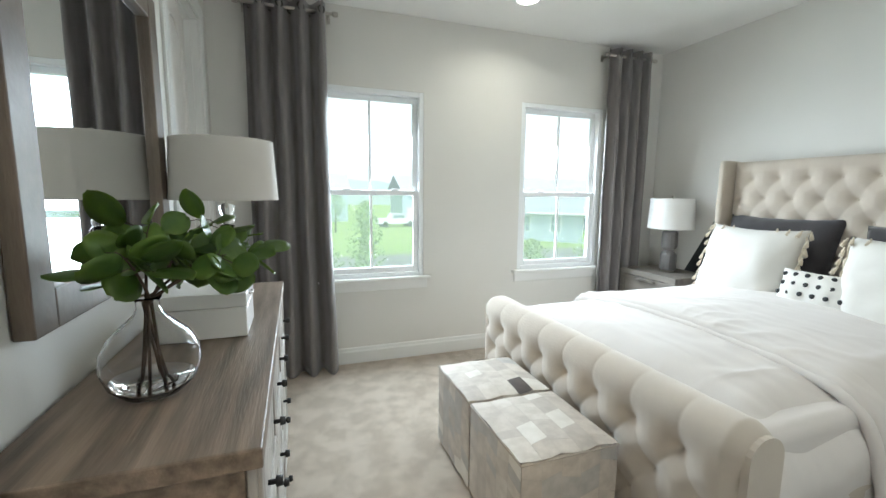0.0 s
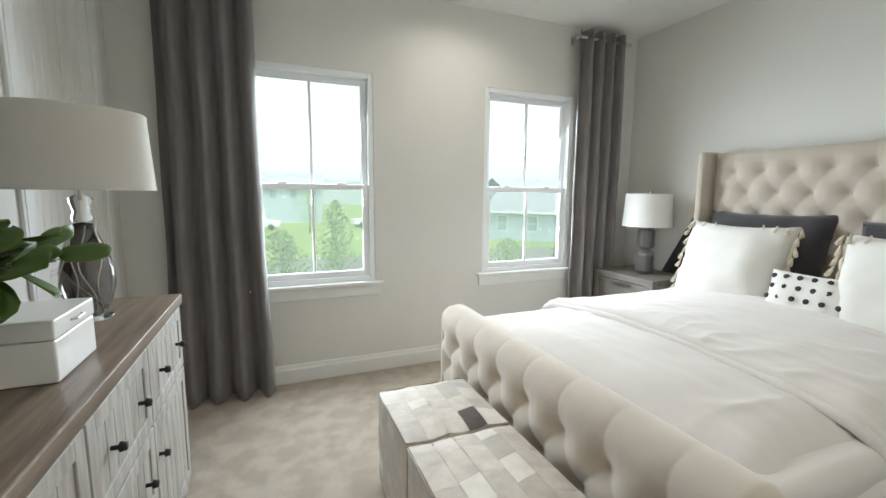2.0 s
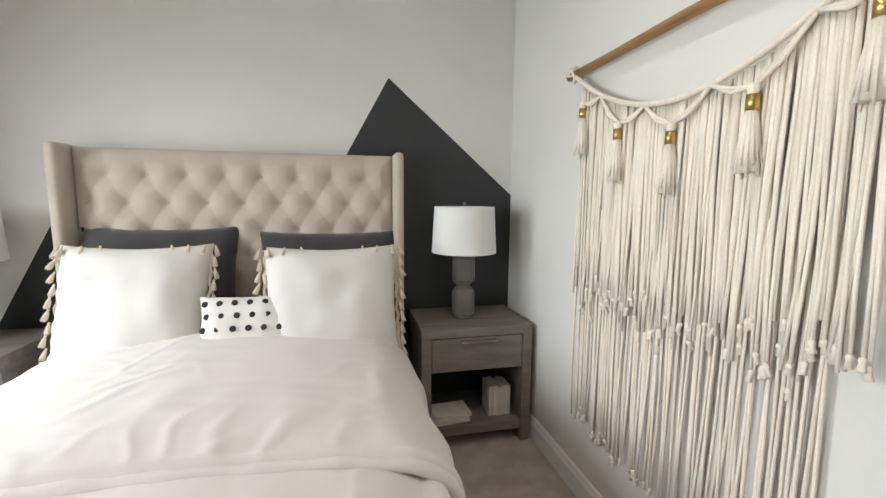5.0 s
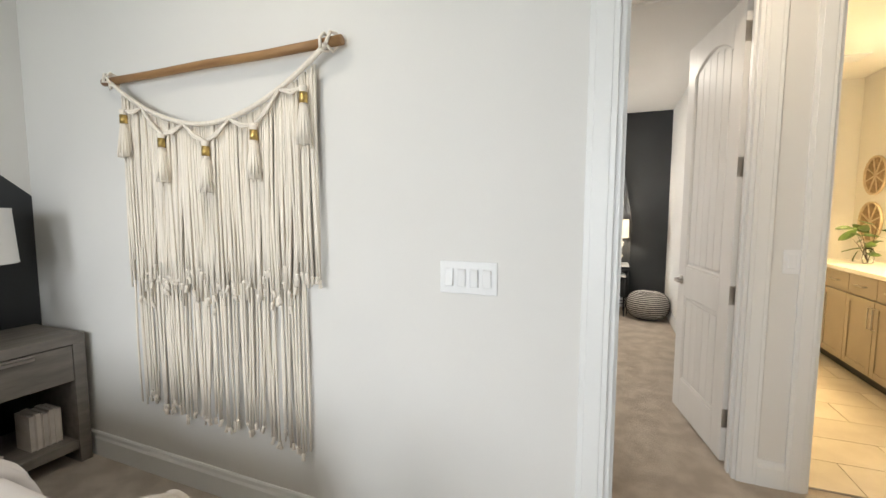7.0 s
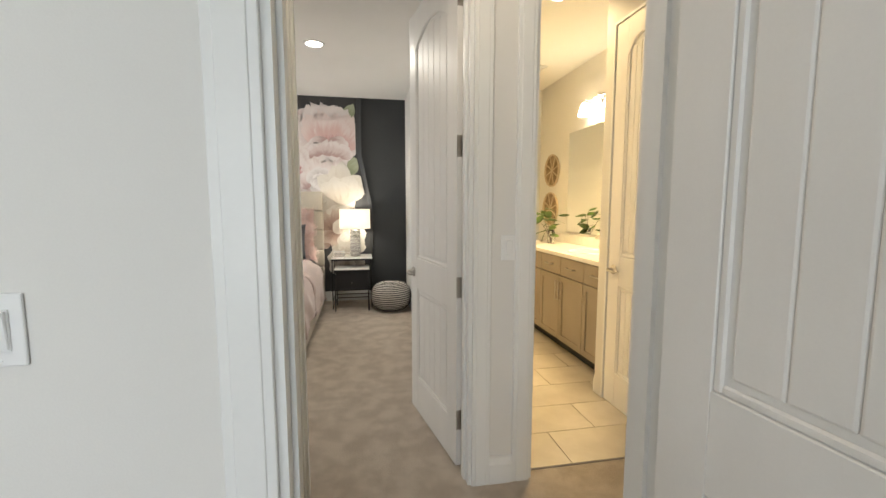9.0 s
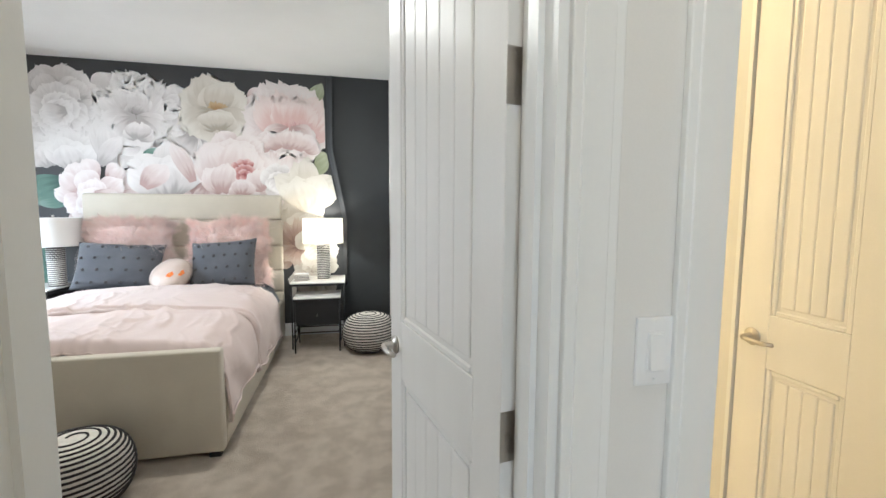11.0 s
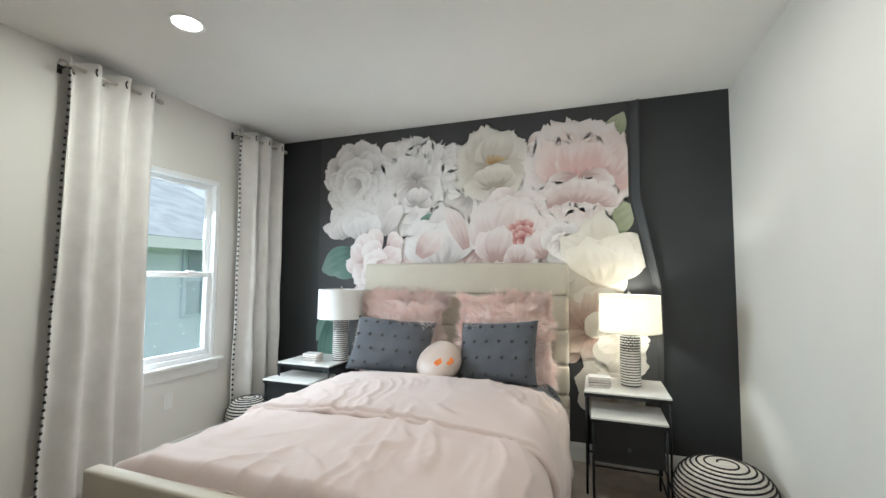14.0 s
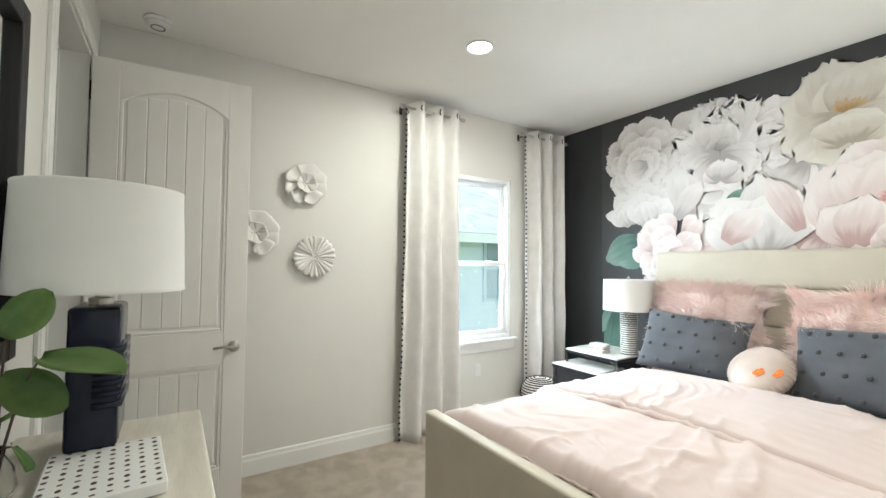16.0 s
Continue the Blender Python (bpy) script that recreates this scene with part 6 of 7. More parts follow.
for (px, py, pz), (dx, dy, dz), L, roll in (((-0.03, -0.07, 0.300), (-0.45, -0.80, -0.06), 0.175, 10), ((-0.02, -0.01, 0.27), (-0.2, -0.75, -0.55), 0.135, 55), ((0.0, -0.01, 0.345), (0.1, -0.35, 0.6), 0.12, 75),
                                            ((0.03, 0.0, 0.16), (0.5, -0.5, 0.2), 0.11, -30), ((-0.03, 0.03, 0.26), (-0.7, 0.2, 0.2), 0.11, 40), ((0.02, 0.03, 0.33), (0.5, 0.2, 0.5), 0.11, 0), ((-0.02, -0.03, 0.12), (-0.6, -0.4, -0.2), 0.09, -50)):
    part("stem", tube([(0, 0, 0.01), (px * 0.2, py * 0.2, 0.11), (px * 0.6, py * 0.6, 0.11 + (pz - 0.11) * 0.7), (px, py, pz)], [0.0032, 0.003, 0.0026, 0.002], 7), M_STEM, pv, smooth=True)
    o = part("leaf", leaf_mesh(L, L * 0.70, 0.22, 9), M_LEAF2, pv, smooth=True)
    o.matrix_basis = Matrix.Translation((px, py, pz)) @ Vector((dx, dy, dz)).normalized().to_track_quat("X", "Z").to_matrix().to_4x4() @ pose(0, 0, 0, roll, 0, 0)


# ---- floral mural ----
mu = thing("floral_mural", (0, S2, 0), "large printed peony mural in white, cream and blush on charcoal paper", "mural")
M_MURALPAPER = mat("mural_paper_ground", (0.060, 0.060, 0.062), (0.050, 0.050, 0.052), 0.55, bump=0.05, bscale=260, scale=2, dist=0.0006)


def print_mat(name, base, mid, edge):
    """Printed petal colour running from the petal's root to its rim, with soft brushed streaks."""
    m, nt, bs = nodes_of(name)
    nd, lk = nt.nodes, nt.links
    at, sep, geo = nd.new("ShaderNodeUVMap"), nd.new("ShaderNodeSeparateXYZ"), nd.new("ShaderNodeNewGeometry")
    lk.new(at.outputs[0], sep.inputs[0])
    shift = nd.new("ShaderNodeMath")
    shift.operation = "MULTIPLY"
    shift.inputs[1].default_value = 40
    lk.new(geo.outputs["Random Per Island"], shift.inputs[0])
    mp = nd.new("ShaderNodeMapping")
    mp.inputs["Scale"].default_value = (5.5, 0.9, 1)
    lk.new(at.outputs[0], mp.inputs["Vector"])
    lk.new(shift.outputs[0], mp.inputs["Location"])
    n1 = nd.new("ShaderNodeTexNoise")
    n1.inputs["Scale"].default_value, n1.inputs["Detail"].default_value = 1.3, 3
    lk.new(mp.outputs[0], n1.inputs["Vector"])
    streak = nd.new("ShaderNodeMath")
    streak.operation = "MULTIPLY_ADD"
    streak.inputs[1].default_value = 0.55
    lk.new(n1.outputs["Fac"], streak.inputs[0])
    lk.new(sep.outputs["Y"], streak.inputs[2])
    ramp = nd.new("ShaderNodeValToRGB")
    ramp.color_ramp.interpolation = "EASE"
    els = ramp.color_ramp.elements
    els[0].position, els[0].color = 0.30, (*base, 1)
    els[1].position, els[1].color = 0.95, (*edge, 1)
    els.new(0.58).color = (*mid, 1)
    half = nd.new("ShaderNodeMath")
    half.operation = "MULTIPLY"
    half.inputs[1].default_value = 0.80
    lk.new(streak.outputs[0], half.inputs[0])
    lk.new(half.outputs[0], ramp.inputs[0])
    lk.new(ramp.outputs[0], bs.inputs["Base Color"])
    bs.inputs["Roughness"].default_value = 0.55
    return m


PM = {
    "white": print_mat("print_white", (0.40, 0.365, 0.355), (0.62, 0.58, 0.565), (0.78, 0.745, 0.73)),
    "hollow": print_mat("print_hollow", (0.16, 0.145, 0.14), (0.34, 0.31, 0.30), (0.60, 0.565, 0.55)),
    "cream": print_mat("print_cream", (0.38, 0.335, 0.27), (0.57, 0.52, 0.45), (0.70, 0.66, 0.595)),
    "blush": print_mat("print_blush", (0.46, 0.32, 0.30), (0.65, 0.545, 0.525), (0.77, 0.705, 0.685)),
    "pink": print_mat("print_pink", (0.52, 0.25, 0.225), (0.67, 0.46, 0.43), (0.77, 0.655, 0.625)),
    "rose": print_mat("print_rose", (0.30, 0.085, 0.085), (0.50, 0.235, 0.225), (0.67, 0.47, 0.45)),
    "leaf": print_mat("print_leaf", (0.045, 0.10, 0.08), (0.10, 0.19, 0.15), (0.20, 0.29, 0.245)),
    "lime": print_mat("print_lime", (0.16, 0.19, 0.10), (0.29, 0.32, 0.20), (0.42, 0.44, 0.31)),
    "gold": print_mat("print_gold", (0.24, 0.13, 0.05), (0.36, 0.22, 0.10), (0.50, 0.36, 0.20)),
    "brown": print_mat("print_brown", (0.22, 0.14, 0.11), (0.38, 0.27, 0.22), (0.58, 0.48, 0.41)),
}
depth = [0.0022]


def mright(z):
    """The loose rim of the paper, which swings out below the middle."""
    return 0.085 - 0.15 * max(0.0, min(1.0, (2.0 - z) / 0.75))


class Print:
    """One printed bloom: petals laid over one another, the later ones in front."""

    def __init__(self, seed):
        self.rnd, self.bm = random.Random(seed), bmesh.new()
        self.uv = self.bm.loops.layers.uv.new("uv")

    def petal(self, x, z, deg, L, Wd, ruf=0.35, point=0.0):
        """A rounded petal with its root at x, z, growing towards deg (0: along x, 90: up)."""
        rnd = self.rnd
        depth[0] += 0.000028
        n, k = 10, 12
        ang = math.radians(deg)
        ca, sa = math.cos(ang), math.sin(ang)
        bend, ph, fq, notch = rnd.uniform(-0.16, 0.16), rnd.uniform(0, 6), rnd.uniform(3, 6), rnd.uniform(-0.6, 0.6)
        rows = []
        for i in range(n + 1):
            t = i / n
            w = (0.40 + 0.60 * math.sin(math.pi / 2 * t / 0.58)) if t < 0.58 else math.sqrt(max(0.0, 1 - ((t - 0.58) / 0.44) ** 2))
            w *= 1 - point * max(0, t - 0.5) ** 1.2
            row = []
            for j in range(k + 1):
                q = 2 * j / k - 1
                rim = 1 + t ** 3 * ruf * (0.07 * math.sin(fq * q + ph) + 0.05 * math.sin(2.6 * fq * q + 2 * ph) - 0.12 * math.exp(-((q - notch) / 0.16) ** 2))
                a = L * t * rim * (1 - 0.07 * q * q * t)
                b = q * w * Wd / 2 * (1 + 0.05 * ruf * math.sin(7 * t + ph)) + bend * L * t * t
                px, pz = x + a * ca - b * sa, z + a * sa + b * ca
                row.append((self.bm.verts.new((min(2.87, max(px, mright(pz))), depth[0], min(pz, 2.722))), (j / k, t)))
            rows.append(row)
        for i in range(n):
            for j in range(k):
                q = (rows[i][j], rows[i + 1][j], rows[i + 1][j + 1], rows[i][j + 1])
                f = self.bm.faces.new([c_[0] for c_ in q])
                for lp, c_ in zip(f.loops, q):
                    lp[self.uv].uv = c_[1]

    def fan(self, x, z, lo, hi, n, L, Wd, ruf=0.35, spread=0.0, jit=7):
        """n petals from one root between two angles, from both ends towards the middle."""
        order = sorted(range(n), key=lambda k: -abs(k - (n - 1) / 2))
        for k in order:
            deg = lo + (hi - lo) * k / max(1, n - 1) + self.rnd.uniform(-jit, jit)
            o = spread * (2 * k / max(1, n - 1) - 1)
            self.petal(x - o * math.sin(math.radians((lo + hi) / 2)), z + o * math.cos(math.radians((lo + hi) / 2)), deg, L * self.rnd.uniform(0.86, 1.12), Wd * self.rnd.uniform(0.85, 1.15), ruf)

    def rings(self, x, z, R, radii, n, size, ruf=0.5, drop=0.12):
        """Petals in rings round x, z, the outer first."""
        for q in radii:
            m = max(4, int(n * (0.35 + 0.65 * q)))
            for k in range(m):
                deg = 360 * (k + self.rnd.uniform(-0.3, 0.3)) / m + 50 * q
                L = R * size * self.rnd.uniform(0.85, 1.25)
                c, s_ = math.cos(math.radians(deg)), math.sin(math.radians(deg))
                r0 = max(q * R - L, -0.3 * L)
                self.petal(x + r0 * c, z - drop * (1 - q) * R + r0 * s_, deg + self.rnd.uniform(-38, 38), L, L * self.rnd.uniform(0.75, 1.2), ruf)

    def done(self, kind, name="printed_petals"):
        part(name, self.bm, PM[kind], mu)


def bloom(seed, kind, *steps):
    """A bloom from steps of (method, arguments)."""
    if kind in ("leaf", "lime"):
        for k, (how, args) in enumerate(steps):
            p = Print(seed + k)
            p.petal(*args)
            p.done(kind, "printed_leaf")
        return
    p = Print(seed)
    for how, args in steps:
        if how == "petal":
            p.petal(*args)
        elif how == "fan":
            p.fan(*args)
        else:
            p.rings(*args)
    p.done(kind)


def ball(seed, kind, x, z, R, deg=90):
    """A closed, rounded bloom: back petals, then large cupped ones in front."""
    c, s_ = math.cos(math.radians(deg)), math.sin(math.radians(deg))
    bloom(seed, kind, ("fan", (x - 0.5 * R * c, z - 0.5 * R * s_, deg - 62, deg + 62, 5, 1.45 * R, 0.85 * R, 0.3)),
          ("fan", (x - 0.8 * R * c, z - 0.8 * R * s_, deg - 48, deg + 48, 4, 1.35 * R, 1.0 * R, 0.2)),
          ("petal", (x - 0.95 * R * c, z - 0.95 * R * s_, deg + 20, 1.35 * R, 1.15 * R, 0.15)),
          ("petal", (x - 1.0 * R * c, z - 1.0 * R * s_, deg - 16, 1.2 * R, 1.2 * R, 0.15)))


pts = [(2.87, 0.14), (2.87, 2.735)] + [(mright(2.73 - 0.1 * k) - 0.02, 2.735 - 0.1 * k) for k in range(26)] + [(-0.08, 0.14)]
part("paper", extrude_poly(pts, 0.0004, 0.0020), M_MURALPAPER, mu, "charcoal printed paper ground")

# what lies behind the blooms
for sd_, kd, x, z, R in ((61, "white", 1.92, 2.05, 0.34), (62, "white", 1.42, 2.05, 0.36), (63, "blush", 0.75, 2.0, 0.36), (64, "white", 2.48, 2.02, 0.28), (65, "blush", 1.75, 1.52, 0.30), (66, "cream", 0.60, 1.52, 0.34), (67, "cream", 0.30, 1.15, 0.34), (68, "brown", 0.42, 0.95, 0.26), (69, "cream", 0.20, 0.75, 0.24), (72, "blush", 1.30, 1.56, 0.30), (73, "blush", 0.70, 1.60, 0.28), (74, "white", 2.12, 2.36, 0.28), (75, "white", 1.48, 2.30, 0.26), (76, "blush", 0.80, 2.34, 0.26)):
    bloom(sd_, kd, ("rings", (x, z, R, (1.0, 0.5), 9, 0.8, 0.3)))
bloom(1, "leaf", ("petal", (2.46, 1.60, -18, 0.40, 0.27, 0.1, 0.35)), ("petal", (2.42, 1.42, -14, 0.28, 0.10, 0.1, 0.6)))
bloom(2, "leaf", ("petal", (2.55, 1.20, -62, 0.55, 0.24, 0.1, 0.4)), ("petal", (2.72, 0.95, -80, 0.5, 0.2, 0.1, 0.4)))
bloom(4, "lime", ("petal", (0.32, 1.74, 152, 0.34, 0.24, 0.1, 0.3)), ("petal", (0.24, 2.40, 115, 0.29, 0.16, 0.1, 0.5)))

# upper row: pompom peony, ruffled peony, open cream bloom, pink peony
bloom(36, "white", ("rings", (2.455, 2.31, 0.375, (1.0, 0.84, 0.66, 0.46, 0.22), 17, 0.47, 0.6, 0.28)))
bloom(38, "white", ("rings", (1.84, 2.31, 0.365, (1.0, 0.80), 15, 0.46, 1.0, 0.1)), ("fan", (1.84, 2.24, 20, 165, 11, 0.36, 0.19, 1.2)), ("fan", (1.86, 2.26, 50, 135, 5, 0.24, 0.19, 0.7)))
bloom(50, "hollow", ("fan", (1.83, 2.20, 40, 140, 4, 0.15, 0.14, 0.5)))
bloom(51, "white", ("fan", (1.83, 2.20, 185, 355, 7, 0.27, 0.22, 0.8)), ("fan", (1.83, 2.02, 60, 125, 3, 0.15, 0.20, 0.9)))
bloom(39, "cream", ("fan", (1.13, 2.30, -10, 190, 7, 0.37, 0.30, 0.35)), ("fan", (1.12, 2.30, 60, 130, 3, 0.30, 0.28, 0.25)))
bloom(52, "gold", ("fan", (1.12, 2.30, 35, 145, 17, 0.115, 0.026, 0.2)))
bloom(53, "cream", ("fan", (1.13, 2.28, 195, 345, 5, 0.33, 0.30, 0.4)), ("fan", (1.12, 2.14, 55, 125, 3, 0.20, 0.30, 0.2)))
bloom(42, "blush", ("rings", (0.46, 2.20, 0.36, (1.0, 0.6, 0.3), 10, 0.9, 0.3, 0.0)), ("fan", (0.46, 2.20, -8, 188, 11, 0.47, 0.34, 0.5)), ("fan", (0.46, 2.14, 205, 335, 8, 0.40, 0.32, 0.9)))
bloom(54, "pink", ("fan", (0.42, 2.08, 35, 150, 8, 0.50, 0.27, 0.6)), ("fan", (0.42, 2.08, 55, 128, 6, 0.40, 0.20, 0.8)))
bloom(55, "rose", ("fan", (0.34, 2.06, 70, 150, 5, 0.22, 0.10, 0.6)))
bloom(56, "blush", ("fan", (0.44, 2.16, 195, 345, 10, 0.27, 0.25, 1.1)), ("fan", (0.46, 1.97, 45, 140, 5, 0.19, 0.24, 1.1, 0.16)))

# lower row: rounded blooms, the last in front
bloom(70, "leaf", ("petal", (1.80, 1.74, 130, 0.28, 0.20, 0.1, 0.3)))
ball(57, "white", 2.60, 1.90, 0.165, 75)
ball(37, "white", 2.36, 1.91, 0.205, 95)
bloom(58, "white", ("petal", (2.05, 1.74, 72, 0.46, 0.20, 0.2)), ("petal", (2.10, 1.76, 100, 0.40, 0.19, 0.2)), ("petal", (2.16, 1.76, 118, 0.34, 0.16, 0.2)))
bloom(35, "blush", ("rings", (2.20, 1.46, 0.37, (1.0, 0.78, 0.55, 0.3), 12, 0.52, 0.35, 0.15)))
ball(41, "white", 1.60, 1.74, 0.29, 88)
bloom(59, "blush", ("petal", (1.36, 1.62, 70, 0.42, 0.16, 0.3)), ("petal", (1.80, 1.56, 128, 0.30, 0.22, 0.2)))
bloom(43, "blush", ("rings", (0.97, 1.78, 0.37, (1.0, 0.78), 11, 0.62, 0.4, 0.05)), ("fan", (1.02, 1.60, 35, 150, 6, 0.42, 0.32, 0.3)))
bloom(60, "rose", ("rings", (0.88, 1.70, 0.165, (1.0, 0.7, 0.4), 13, 0.42, 0.6, 0.0)))
bloom(71, "blush", ("fan", (1.10, 1.52, 50, 120, 4, 0.27, 0.24, 0.25)), ("fan", (0.70, 1.55, 50, 110, 4, 0.24, 0.18, 0.4)), ("fan", (0.92, 1.50, 60, 120, 3, 0.15, 0.18, 0.4)))
bloom(34, "white", ("rings", (0.56, 1.64, 0.19, (1.0, 0.6), 9, 0.7, 0.3)))
ball(33, "cream", 0.24, 1.60, 0.27, 100)
bloom(31, "brown", ("fan", (0.40, 0.98, 20, 200, 15, 0.27, 0.06, 0.4)), ("fan", (0.36, 0.95, 190, 350, 9, 0.22, 0.09, 0.4)))
bloom(32, "cream", ("rings", (0.20, 0.95, 0.24, (1.0, 0.6), 9, 0.7, 0.3)), ("rings", (0.24, 0.55, 0.26, (1.0, 0.6), 9, 0.7, 0.3)))


def flap(u, v):
    """Loose paper edge standing off the wall."""
    z = 2.735 - 2.2 * v
    x = mright(z) - 0.02 - 0.065 * u * (1 - 0.4 * v)
    return (x, 0.002 + 0.035 * u * u * (1 + 0.5 * math.sin(5 * v)), z)


part("loose_paper_edge", sheet(flap, 4, 26, thick=0.0008), M_MURALPAPER, mu, "peeling loose paper edge", smooth=True)


sd = thing("smoke_detector", (3.15, -1.714, CEIL), "round white plastic smoke detector on the ceiling", "smoke detector")
part("base", lathe([(0, -0.001), (0.066, -0.001), (0.068, -0.012), (0.064, -0.018), (0, -0.018)], 32), M_PLASTIC, sd, smooth=True)
part("cap", lathe([(0, -0.0185), (0.056, -0.0185), (0.054, -0.034), (0.044, -0.044), (0.012, -0.047), (0, -0.047)], 32), M_PLASTIC, sd, smooth=True)
part("vent_ring", lathe([(0.030, -0.0465), (0.036, -0.0465), (0.036, -0.0490), (0.030, -0.0490), (0.030, -0.0465)], 28), M_GREYWOOD, sd, "grey vent ring", smooth=True)


# ---- bathroom ----
M_TILE = mat("beige_floor_tile", (0.60, 0.55, 0.47), (0.52, 0.47, 0.40), 0.35, bump=0.06, bscale=60, scale=5, rand=0.06, dist=0.0006)
M_GROUT = mat("grout", (0.36, 0.33, 0.28), (0.30, 0.27, 0.23), 0.9, bump=0.2, bscale=200, scale=10)
M_CAB = mat("taupe_cabinet_paint", (0.30, 0.255, 0.20), (0.27, 0.23, 0.18), 0.45, bump=0.05, bscale=150, scale=4, dist=0.0005)
M_COUNTER = mat("white_quartz", (0.78, 0.76, 0.72), (0.72, 0.70, 0.66), 0.2, bump=0.02, bscale=100, scale=14, detail=6)
M_WICKER = mat("woven_rattan", (0.34, 0.24, 0.14), (0.22, 0.15, 0.08), 0.75, bump=0.35, bscale=120, scale=20, dist=0.002)
M_WICKERL = mat("pale_rattan", (0.58, 0.48, 0.34), (0.48, 0.38, 0.26), 0.75, bump=0.35, bscale=120, scale=20, dist=0.002)
BFX0, BFX1, BFY0, BFY1 = -2.22, W2 - 0.12, -4.45, MN - 0.02
bf = tagged(part("bathroom_floor", cube(BFX0, BFX1, BFY0, MS, 0.0005, 0.004), M_GROUT), "large beige rectangular bathroom floor tiles", "floor", kind="structure")
bm = cube(DB[0], DB[1], MS - 0.001, MN - 0.05, 0.0005, 0.004)
part("threshold_bed", bm, M_GROUT, bf)
tiles = {}
y, row = MN - 0.052, 0
while y > BFY0:
    y0 = max(y - 0.30, BFY0)
    x = BFX0 - 0.30 * (row % 2)
    while x < BFX1:
        a, b = max(x, BFX0), min(x + 0.60, BFX1)
        if row == 0:
            a, b = max(a, DB[0]), min(b, DB[1])
        if b - a > 0.02:
            key = (round(b - a, 3), round(y - y0, 3))
            m = pose((a + b) / 2, (y + y0) / 2, 0.0042)
            if key in tiles:
                share("floor_tile", tiles[key], bf, m)
            else:
                t = part("floor_tile", cube(-(b - a) / 2 + 0.002, (b - a) / 2 - 0.002, -(y - y0) / 2 + 0.002, (y - y0) / 2 - 0.002, 0, 0.005, 0.001, 1), M_TILE, bf)
                t.matrix_basis = m
                tiles[key] = t
        x += 0.60
    y -= 0.30
    row += 1

van = thing("bathroom_vanity", (0, 0, 0), "taupe shaker vanity cabinet with brushed bar pulls", "vanity")
VX0, VX1, VY0, VY1 = -2.205, -1.70, -4.02, -1.975
part("carcass", cube(VX0, VX1 - 0.02, VY0, VY1, 0.10, 0.865, 0.002, 1), M_CAB, van)
part("toe_kick", cube(VX0, VX1 - 0.08, VY0, VY1, 0.008, 0.10), M_BLACK, van)
y = VY0 + 0.01
k = 0
while y < VY1 - 0.2:
    y1 = min(y + 0.405, VY1 - 0.01)
    for nm, z0, z1 in (("drawer_front", 0.70, 0.855), ("door", 0.115, 0.69)):
        d = part(nm, cube(VX1 - 0.019, VX1 - 0.006, y + 0.003, y1 - 0.003, z0, z1, 0.001, 1), M_CAB, van)
        if nm == "door":
            bm = bmesh.new()
            for q in ((y + 0.003, y + 0.055, z0, z1), (y1 - 0.055, y1 - 0.003, z0, z1), (y + 0.055, y1 - 0.055, z0, z0 + 0.052), (y + 0.055, y1 - 0.055, z1 - 0.052, z1)):
                box(bm, VX1 - 0.0059, VX1 + 0.002, *q, 0.001, 1)
            part("shaker_frame", bm, M_CAB, d)
            py = y1 - 0.03 if k % 2 == 0 else y + 0.03
            bm = tube([(VX1 + 0.002, py, 0.48), (VX1 + 0.026, py, 0.48), (VX1 + 0.026, py, 0.64), (VX1 + 0.002, py, 0.64)], 0.005, 8)
        else:
            bm = tube([(VX1 - 0.006, (y + y1) / 2 - 0.06, 0.778), (VX1 + 0.020, (y + y1) / 2 - 0.06, 0.778), (VX1 + 0.020, (y + y1) / 2 + 0.06, 0.778), (VX1 - 0.006, (y + y1) / 2 + 0.06, 0.778)], 0.005, 8)
        part("bar_pull", bm, M_NICKEL, d, "brushed nickel bar pull")
    y = y1
    k += 1
ct = thing("vanity_counter", (0, 0, 0), "white quartz countertop with backsplash on the vanity", "countertop")
part("slab", cube(VX0, VX1 + 0.025, VY0 - 0.02, VY1 + 0.005, 0.867, 0.902, 0.003, 1), M_COUNTER, ct)
part("backsplash", cube(VX0, VX0 + 0.018, VY0 - 0.02, VY1 + 0.005, 0.9025, 1.00, 0.002, 1), M_COUNTER, ct)
part("basin_rim", lathe([(0.18, 0.9022), (0.195, 0.9022), (0.195, 0.908), (0.185, 0.912), (0.18, 0.908), (0.18, 0.9022)], 36, center=(-1.96, -2.75)), M_WHITELAC, ct, smooth=True)
fc = thing("faucet", (-2.13, -2.75, 0.902), "chrome bathroom faucet on the counter", "faucet")
part("body", lathe([(0, 0), (0.024, 0), (0.022, 0.01), (0.015, 0.02), (0.014, 0.12), (0, 0.125)], 20), M_NICKEL, fc, smooth=True)
part("spout", tube([(0, 0, 0.10), (0.04, 0, 0.145), (0.09, 0, 0.145), (0.12, 0, 0.115)], 0.009, 10), M_NICKEL, fc, smooth=True)
part("lever", tube([(0, 0, 0.122), (0.0, 0.0, 0.135), (0.0, 0.05, 0.15)], 0.006, 8), M_NICKEL, fc, smooth=True)
bmir = thing("bathroom_mirror", (-2.22, -2.95, 1.02), "frameless mirror over the bathroom counter", "mirror")
part("glass", cube(0.002, 0.008, -0.74, 0.74, 0.0, 1.07, 0.002, 1), M_MIRROR, bmir)
vl = thing("vanity_light", (-2.22, -3.02, 2.30), "lit three-globe vanity light over the mirror", "wall light")
part("backplate", cube(0.001, 0.022, -0.11, 0.11, -0.05, 0.05, 0.006, 2), M_NICKEL, vl)
part("arm_bar", tube([(0.05, -0.26, 0.02), (0.05, 0.26, 0.02)], 0.009, 10), M_NICKEL, vl)
